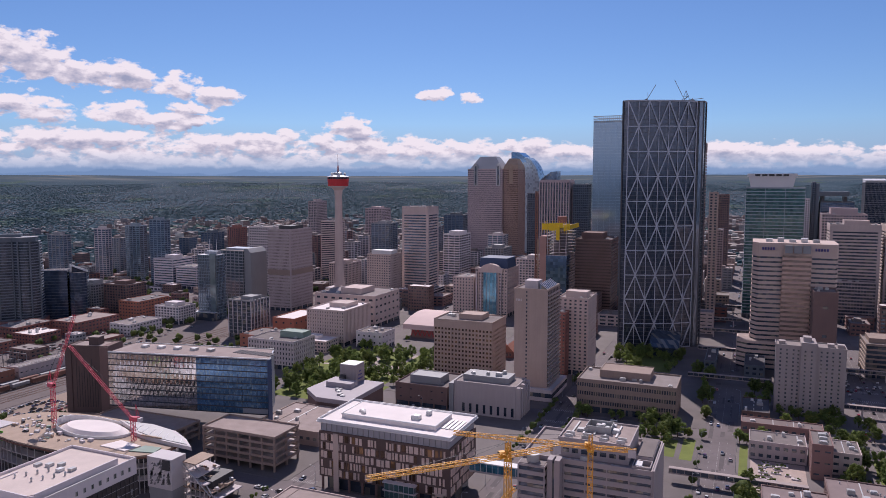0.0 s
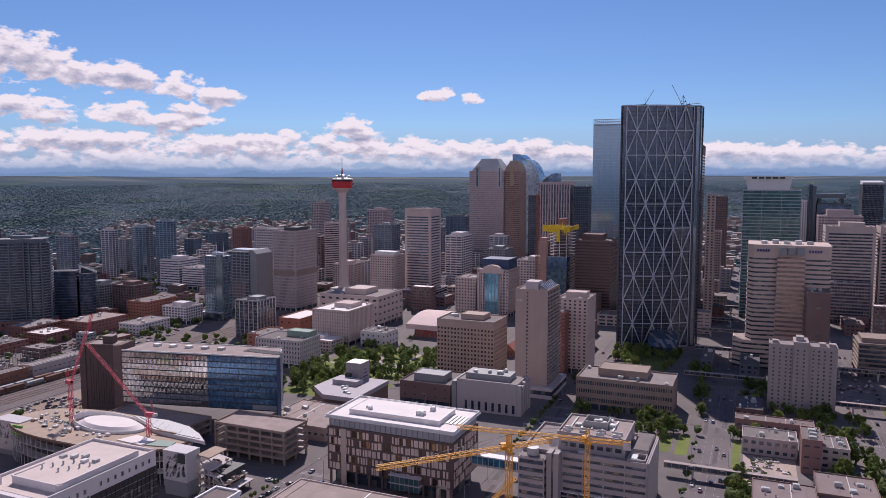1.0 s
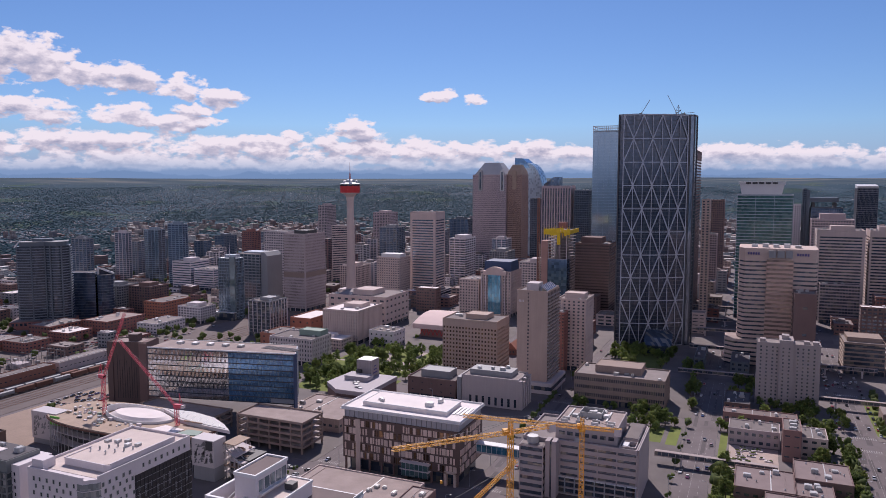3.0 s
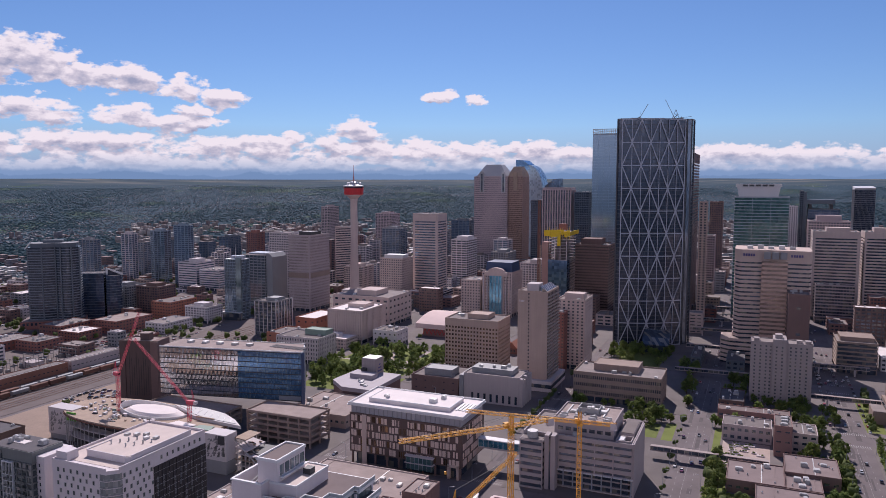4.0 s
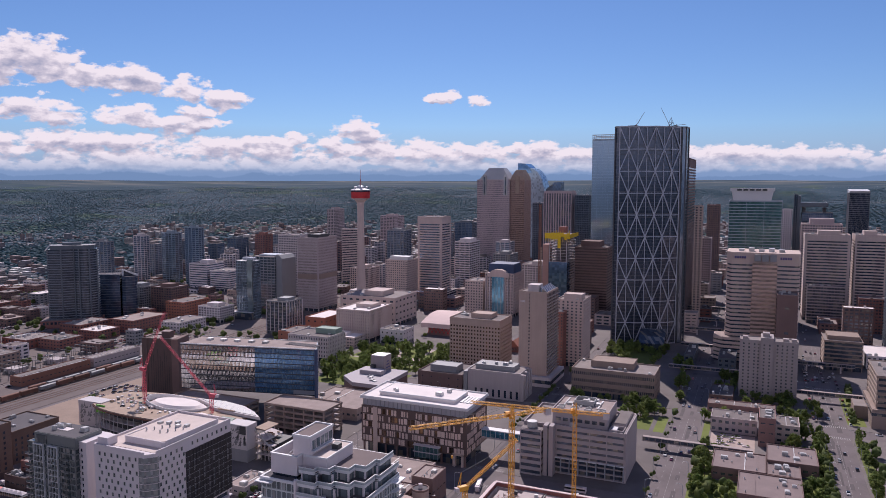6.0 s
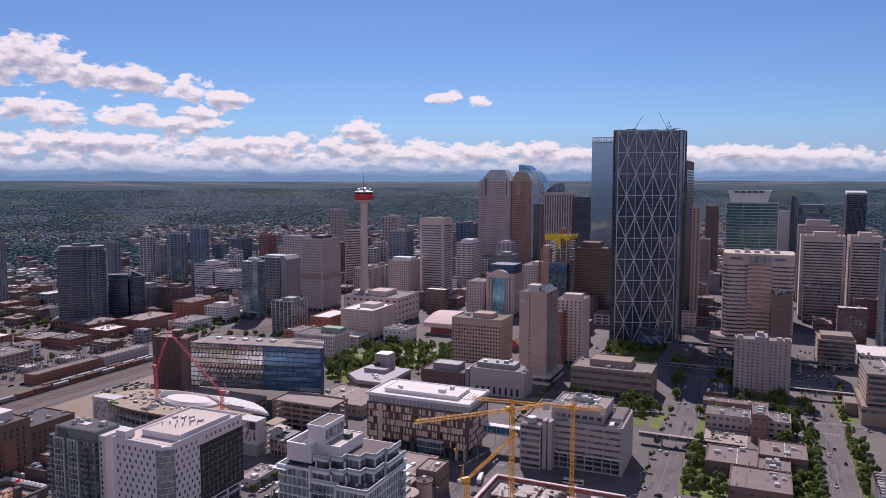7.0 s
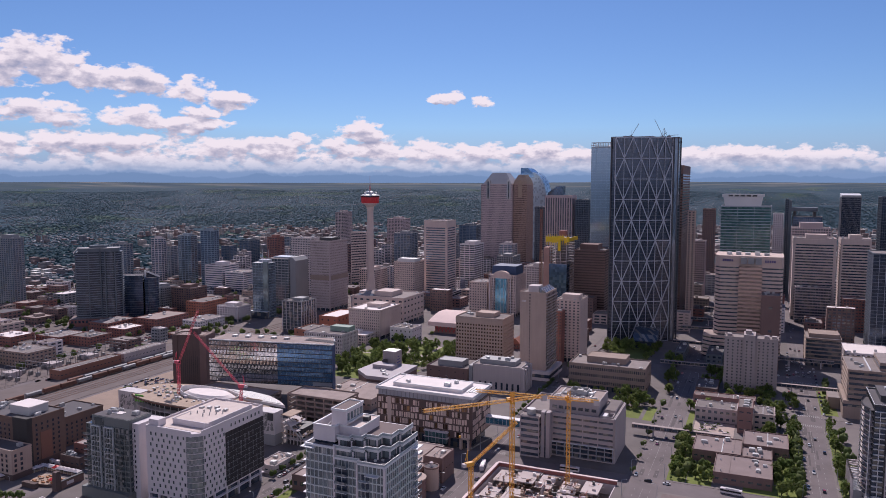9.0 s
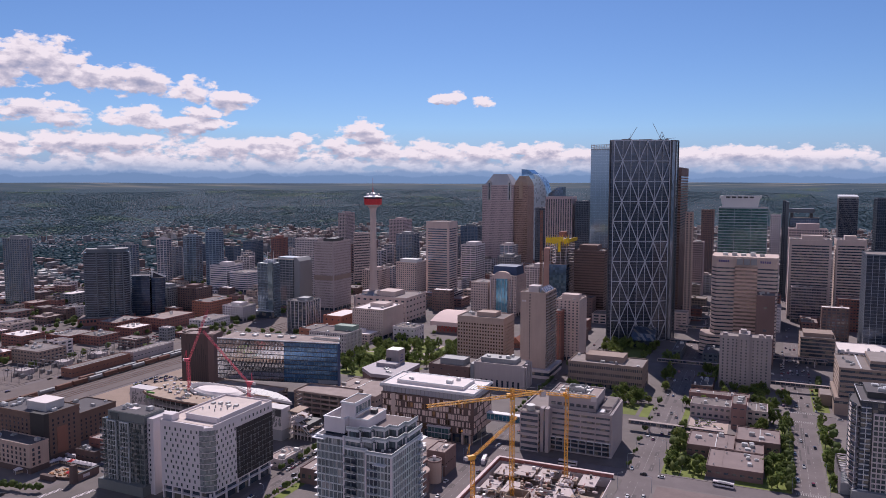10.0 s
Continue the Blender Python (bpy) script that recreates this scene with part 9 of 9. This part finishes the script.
def plant_trees():
    r = random.Random(31)

    def grove(x0, x1, y0, y1, n, ks=(0, 1, 2, 3, 4), lo=0.75, hi=1.15):
        for _ in range(n):
            for _ in range(8):
                x, y = r.uniform(x0, x1), r.uniform(y0, y1)
                if free(x - 1.5, x + 1.5, y - 1.5, y + 1.5):
                    tree(x, y, r.choice(ks), r.uniform(lo, hi), r.uniform(0, 360))
                    break

    def row(x0, x1, y0, y1, step, ks=(0, 1, 2), lo=0.6, hi=0.9):
        n = max(1, int(math.hypot(x1 - x0, y1 - y0) / step))
        for i in range(n + 1):
            x, y = x0 + (x1 - x0) * i / n + r.uniform(-0.6, 0.6), y0 + (y1 - y0) * i / n + r.uniform(-1, 1)
            if free(x - 1, x + 1, y - 1, y + 1):
                tree(x, y, r.choice(ks), r.uniform(lo, hi), r.uniform(0, 360))

    grove(-346, -240, 498, 602, 105, (0, 1, 3, 0, 1), 0.75, 1.15)                 # the park
    grove(-340, -286, 446, 500, 34, (0, 1, 3), 0.9, 1.3)
    grove(-252, -232, 508, 540, 6)
    grove(-108, -52, 626, 692, 30)                  # plaza below the lattice tower
    grove(-60, -26, 448, 494, 14)
    grove(-112, -44, 484, 494, 9, (0, 1, 3))
    grove(-40, -27, 536, 690, 14, (0, 1, 3), 0.7, 1.1)
    grove(-4, 22, 508, 600, 12, (0, 1, 3), 0.7, 1.1)
    grove(24, 46, 508, 560, 7, (0, 3), 0.7, 1.1)
    grove(-26, -24.5, 500, 596, 7)
    grove(-4, 14, 470, 492, 7)
    grove(44, 73, 414, 545, 26, (0, 3, 4))
    grove(56, 73, 320, 410, 20, (0, 2, 4))
    grove(-3, 22, 322, 356, 14, (0, 2, 4), 0.5, 0.9)
    grove(-2, 6, 360, 470, 7)
    grove(-3, 22, 320, 357, 16, (0, 2), 0.22, 0.4)
    grove(57, 71, 338, 470, 18, (0, 2), 0.22, 0.45)
    grove(-3, 7, 360, 392, 8, (0, 2), 0.2, 0.35)
    grove(93.5, 97, 334, 470, 20, (0, 1, 3), 0.5, 1.0)
    grove(98, 104, 372, 470, 11, (0, 3, 4), 0.5, 1.05)
    row(95, 100, 500, 600, 8, (0, 3), 0.7, 1.0)
    row(71, 71, 320, 470, 7, (0, 1, 3, 4), 0.6, 1.1)
    row(-24.8, -24.8, 320, 470, 24, (0, 2, 4), 0.4, 0.9)
    grove(-6, 4, 366, 392, 5, (3, 4), 0.9, 1.2)
    grove(2, 20, 324, 354, 7, (3, 0, 4), 0.7, 1.1)
    row(-374, -338, 131, 138, 3.4, (0, 2), 0.5, 0.8)
    row(-206, -206, 130, 296, 8.5, (0, 2, 4, 5), 0.35, 0.85)
    row(-226, -226, 224, 298, 8.5, (0, 2, 4, 5), 0.35, 0.85)
    row(-126, -126, 395, 600, 12, (0, 2), 0.5, 0.8)
    row(-105, -105, 380, 480, 9, (0, 2), 0.6, 0.9)
    row(-452, -452, 470, 600, 9, (0, 1), 0.7, 1.0)
    grove(-480, -452, 480, 590, 16)
    grove(-440, -404, 440, 470, 8, (0, 2))
    grove(-560, -478, 540, 580, 8)
    grove(-700, -620, 560, 605, 8)
    grove(-455, -405, 318, 340, 6, (0, 2))
    for x0, x1 in AVENUES:
        if x1 < -560:
            for y0, y1 in STREETS[2:]:
                grove(x0, x1, y0, y1, 22)
    grove(110, 250, 630, 690, 14)
    grove(180, 250, 640, 940, 30)
    grove(-338, -128, 618, 660, 8)


plant_trees()
build_planters()
_v, _f = ico()
scatter_mesh("distant_street_trees", _v, _f, FAR_TREES, M["leaf_mid"], "green street trees between the farther blocks", "trees", 0.35, 8)


# ---- vehicles ----
def car_paint():
    m, N, b = material("car_paint")
    r = N.n("ShaderNodeObjectInfo").outputs["Random"]
    N.put(b.inputs["Base Color"], N.ramp(r, ((0.0, (0.02, 0.02, 0.025)), (0.28, (0.06, 0.06, 0.07)), (0.34, (0.35, 0.36, 0.38)), (0.55, (0.70, 0.70, 0.71)), (0.80, (0.78, 0.78, 0.78)), (0.86, (0.32, 0.03, 0.03)), (0.93, (0.05, 0.09, 0.22)), (1.0, (0.2, 0.2, 0.22)))))
    b.inputs["Roughness"].default_value = 0.25
    b.inputs["Coat Weight"].default_value = 0.6
    return m


def far_car_paint():
    m, N, b = material("far_car_paint")
    N.put(b.inputs["Base Color"], N.ramp(N.n("ShaderNodeNewGeometry").outputs["Random Per Island"], ((0.0, (0.02, 0.02, 0.025)), (0.35, (0.07, 0.07, 0.08)), (0.5, (0.3, 0.3, 0.32)), (0.75, (0.7, 0.7, 0.7)), (0.9, (0.30, 0.03, 0.03)), (1.0, (0.05, 0.09, 0.2)))))
    b.inputs["Roughness"].default_value = 0.3
    return m


M["car"] = car_paint()
M["car_far"] = far_car_paint()
CAR = {"body": Mesh().extrude_x([(-2.2, 0.2), (2.2, 0.2), (2.25, 0.75), (1.9, 0.95), (0.9, 1.0), (-1.9, 1.02), (-2.25, 0.85)], -0.9, 0.9).data("body", M["car"]),
       "cabin": Mesh().extrude_x([(-1.75, 1.0), (1.0, 1.0), (0.35, 1.45), (-1.35, 1.47)], -0.78, 0.78).data("cabin", M["car_glass"]),
       "roof": Mesh().box(-0.72, 0.72, -1.3, 0.3, 1.45, 1.52).data("roof", M["car"]),
       "wheel": Mesh().add(*wheel_geometry(0, 0, 0.33, 0.33, 0.22)).data("wheel", M["tyre"])}


FAR_CARS = []
parked = [0]


def car(x, y, turn, z=0.035, label="car standing on the street"):
    parked[0] += 1
    if y > 520 or x < -480 or parked[0] > 250:
        FAR_CARS.append((x, y, z, 1.0, 1.0, radians(turn)))
        return
    c = thing("car", label, "car", x, y, z, "cars of the city", turn)
    for n in ("body", "cabin", "roof"):
        part(n, CAR[n], None, c)
    for wx in (-0.82, 0.82) if y < 380 and x > -300 else ():
        for wy in (-1.35, 1.4):
            part("wheel", CAR["wheel"], None, c).location = (wx, wy, 0)
    return c




def bus(x, y, turn, paint="white_wall"):
    b = thing("bus", "long white city bus on the street", "bus", x, y, 0.035, "", turn)
    part("body", Mesh().box(-1.3, 1.3, -6, 6, 0.35, 3.1), M[paint], b)
    part("window_band", Mesh().box(-1.34, 1.34, -5.7, 6.04, 1.5, 2.5), M["car_glass"], b)
    part("roof_pod", Mesh().box(-0.9, 0.9, -4, 3, 3.1, 3.4), M["unit"], b)
    for wx in (-1.1, 1.1):
        for wy in (-3.6, 3.8):
            part("wheel", Mesh().add(*wheel_geometry(wx, wy, 0.5, 0.5, 0.3)), M["tyre"], b)


def park_cars():
    r = random.Random(9)
    for c, half in ((82, 8.5), (-14.5, 9), (-116, 8.5), (-216, 7.5)):
        for lane in (-0.75, -0.25, 0.25, 0.75):
            y = 140 + r.uniform(0, 30)
            while y < 760:
                if not any(abs(y - s) < 9 for s in (308, 480, 610)):
                    car(c + lane * half + r.uniform(-0.3, 0.3), y, 0 if lane > 0 else 180, 0.035)
                y += r.choice((34, 52, 80, 110)) + r.uniform(0, 20)
    for s in (308, 480, 610):
        for k in range(16):
            x = r.uniform(-330, 160)
            car(x, s + r.choice((-4, 4)), 90)
    # parked rows
    for k in range(20):
        if r.random() < 0.8:
            car(-209.6, 150 + 6.6 * k, 0)
        if r.random() < 0.7:
            car(-222.6, 228 + 6.2 * k % 70, 0)
    for k in range(26):
        car(70 if k % 2 else 93.8, 0 + 500 + 6.4 * k, 0, 0.18)

    def lot(x0, x1, y0, y1, fill):
        x = x0
        while x < x1:
            y = y0
            while y < y1:
                if r.random() < fill and free(x - 2, x + 2, y - 2, y + 2):
                    car(x, y, r.choice((0, 180)), 0.25, "car standing in a parking lot")
                y += 6.2
            x += 3.0 if int((x - x0) / 3) % 2 else 6
    lot(-470, -434, 338, 374, 0.8)
    lot(-612, -572, 470, 550, 0.6)
    lot(-372, -342, 108, 130, 0.8)
    lot(20, 60, 576, 600, 0.7)
    lot(72, 92, 620, 720, 0.4)
    lot(-730, -706, 330, 420, 0.5)
    q = random.Random(61)
    for x0, x1 in AVENUES:
        for y0, y1 in STREETS[1:]:
            if x0 < -560 or y0 > 620:
                for _ in range(7):
                    x, y = q.uniform(x0 + 3, x1 - 24), q.uniform(y0 + 4, y1 - 16)
                    for k in range(q.randint(4, 9)):
                        for j in (0, 6.5):
                            if q.random() < 0.75 and free(x + 2.8 * k - 1.5, x + 2.8 * k + 1.5, y + j - 2.6, y + j + 2.6):
                                car(x + 2.8 * k, y + j, 0, 0.2)
            if x1 < -470 or y0 > 620:
                for _ in range(9):
                    car(q.choice((x1 + 5, x1 + 9)), q.uniform(y0, y1), 0)
    bus(-61, 309, 90)
    bus(-113, 292, 12)
    bus(34, 313, 84)


park_cars()
_c = Mesh().box(-0.9, 0.9, -2.2, 2.2, 0.3, 0.95).box(-0.78, 0.78, -1.6, 0.8, 0.95, 1.48)
scatter_mesh("distant_cars", _c.v, _c.f, FAR_CARS, M["car_far"], "cars parked and standing farther off", "cars", 0.0, 8)


# ---- market stalls and street lamps ----
def stall(x, y, turn, roof):
    s = thing("market_stall", "market stall with a pale canvas roof", "market stall", x, y, 0.15, "market stalls", turn)
    for px in (-2.3, 2.3):
        for py in (-1.8, 1.8):
            part("post", Mesh().bar((px, py, 0), (px, py, 2.4), 0.12), M["white_metal"], s)
    part("canopy", Mesh().prism([(-2.6, -2.1), (2.6, -2.1), (2.6, 2.1), (-2.6, 2.1)], 2.4, 3.8, 0.15), M[roof], s)
    part("counter", Mesh().box(-2, 2, -1.5, -0.8, 0, 1), M["timber"], s)


def build_market():
    """Tents round a timber terrace, with a brick pillar and a low brick wall in front."""
    t = thing("timber_terrace", "timber beer terrace with benches and a low fence", "terrace", -349, 162, 0.15)
    part("deck", Mesh().prism([(-6, -7), (13, -2.5), (9, 9), (-13, 9)], 0, 0.4), M["timber"], t)
    r = random.Random(4)
    for k in range(34):
        u, v = r.uniform(0, 1), r.uniform(0, 1)
        x, y = -7 - 4 * v + (17 + 2 * v) * u, -4 + 3.0 * u * (1 - v) + 11.5 * v
        part("bench", Mesh().box(x, x + r.uniform(1.5, 2.4), y, y + 0.8, 0.4, 1.2), M["deck_orange" if k % 3 else "timber"], t)
    part("fence", Mesh().bar((-6, -7.4, 0.7), (13.4, -2.9, 0.7), 0.2, 1.5), M["dark_brown"], t)
    part("bar_house", Mesh().box(-6, 5, -9.4, -6.6, 0, 3.0), M["dark_brown"], t)
    u = thing("parasol", "open red canvas parasol over the terrace", "parasol", -341, 163, 0.55)
    part("pole", Mesh().lathe([(0.08, 0), (0.08, 3)], 8), M["white_metal"], u)
    part("canopy", Mesh().lathe([(2.6, 2.5), (2.5, 2.65), (1.2, 3.3), (0.05, 3.7)], 10), M["tower_red"], u)
    w = thing("brick_ruin", "old brick pillar and wall standing beside the market", "brick wall", -330, 156.6, 0.15)
    part("pillar", Mesh().prism([(-2, -1.6), (1.6, -1.6), (1.6, 2), (-2, 2)], 0, 11.5, 0.85), M["dark_brown"], w)
    part("wall", Mesh().box(-0.6, 0.8, 2, 18, 0, 4.6), M["brown"], w)
    part("coping", Mesh().box(-0.8, 1.0, 2, 18.2, 4.6, 4.9), M["dark_panel"], w)
    part("sign", Mesh().box(0.8, 0.92, 6, 11, 1.4, 3.4), M["white_wall"], w)
    for k in range(6):
        stall(-371 + 0.7 * k, 158 + 3.7 * k, 78, "white_wall")
    for k in range(8):
        stall(-363.5 + 3.4 * k, 177.5 + 0.1 * k, 4, "white_wall" if k != 2 else "tower_red")
    stall(-376, 154, 70, "white_wall")
    for k in range(3):
        v = thing("delivery_van", "white delivery van parked behind the market tents", "van", -372 + 5 * k, 186, 0.15, "", 80 + 8 * k)
        part("body", Mesh().extrude_x([(-2.6, 0.4), (2.5, 0.4), (2.6, 1.2), (1.7, 1.5), (1.2, 2.5), (-2.6, 2.6)], -1, 1), M["white_wall"], v)
        part("windscreen", Mesh().add([(-0.85, 1.74, 1.52), (0.85, 1.74, 1.52), (0.85, 1.26, 2.42), (-0.85, 1.26, 2.42)], [(0, 1, 2, 3)]), M["car_glass"], v)
        for wx in (-0.9, 0.9):
            for wy in (-1.6, 1.7):
                part("wheel", CAR["wheel"], None, v).location = (wx, wy, 0)


M["deck_orange"] = plain("orange_brown_timber", (0.42, 0.20, 0.09), 0.8, 0.25)
build_market()
_m = Mesh()
for k in range(12):
    _m.box(-332.6 + 0.15 * k, -329.6 + 0.15 * k, 133.6 + 1.2 * k, 134.2 + 1.2 * k, 0.256, 0.262)
    _m.box(-314.2 + 0.25 * k, -311.4 + 0.25 * k, 140 + 1.25 * k, 140.7 + 1.25 * k, 0.256, 0.262)
setting("market_crossing", _m, M["white_wall"], "white zebra crossings beside the market", "road marking")


def street_lamp(x, y, turn):
    s = thing("street_lamp", "tall grey street lamp with a curved arm", "street lamp", x, y, 0.15, "street lamps", turn)
    part("pole", Mesh().lathe([(0.14, 0), (0.09, 9)], 8), M["steel"], s)
    part("arm", Mesh().bar((0, 0, 9), (1.2, 0, 9.6), 0.1).bar((1.2, 0, 9.6), (2.6, 0, 9.7), 0.1), M["steel"], s)
    part("lamp_head", Mesh().box(2.3, 3.1, -0.18, 0.18, 9.6, 9.8), M["unit"], s)


for k in range(13):
    y = 150 + 34 * k
    for x, t in ((72, 0), (92, 180), (-24.5, 0), (-4.5, 180), (-125.4, 0), (-208.4, 180)):
        if not any(abs(y - q) < 11 for q in (308, 480, 610)) and free(x - 0.5, x + 0.5, y - 0.5, y + 0.5):
            street_lamp(x, y, t)
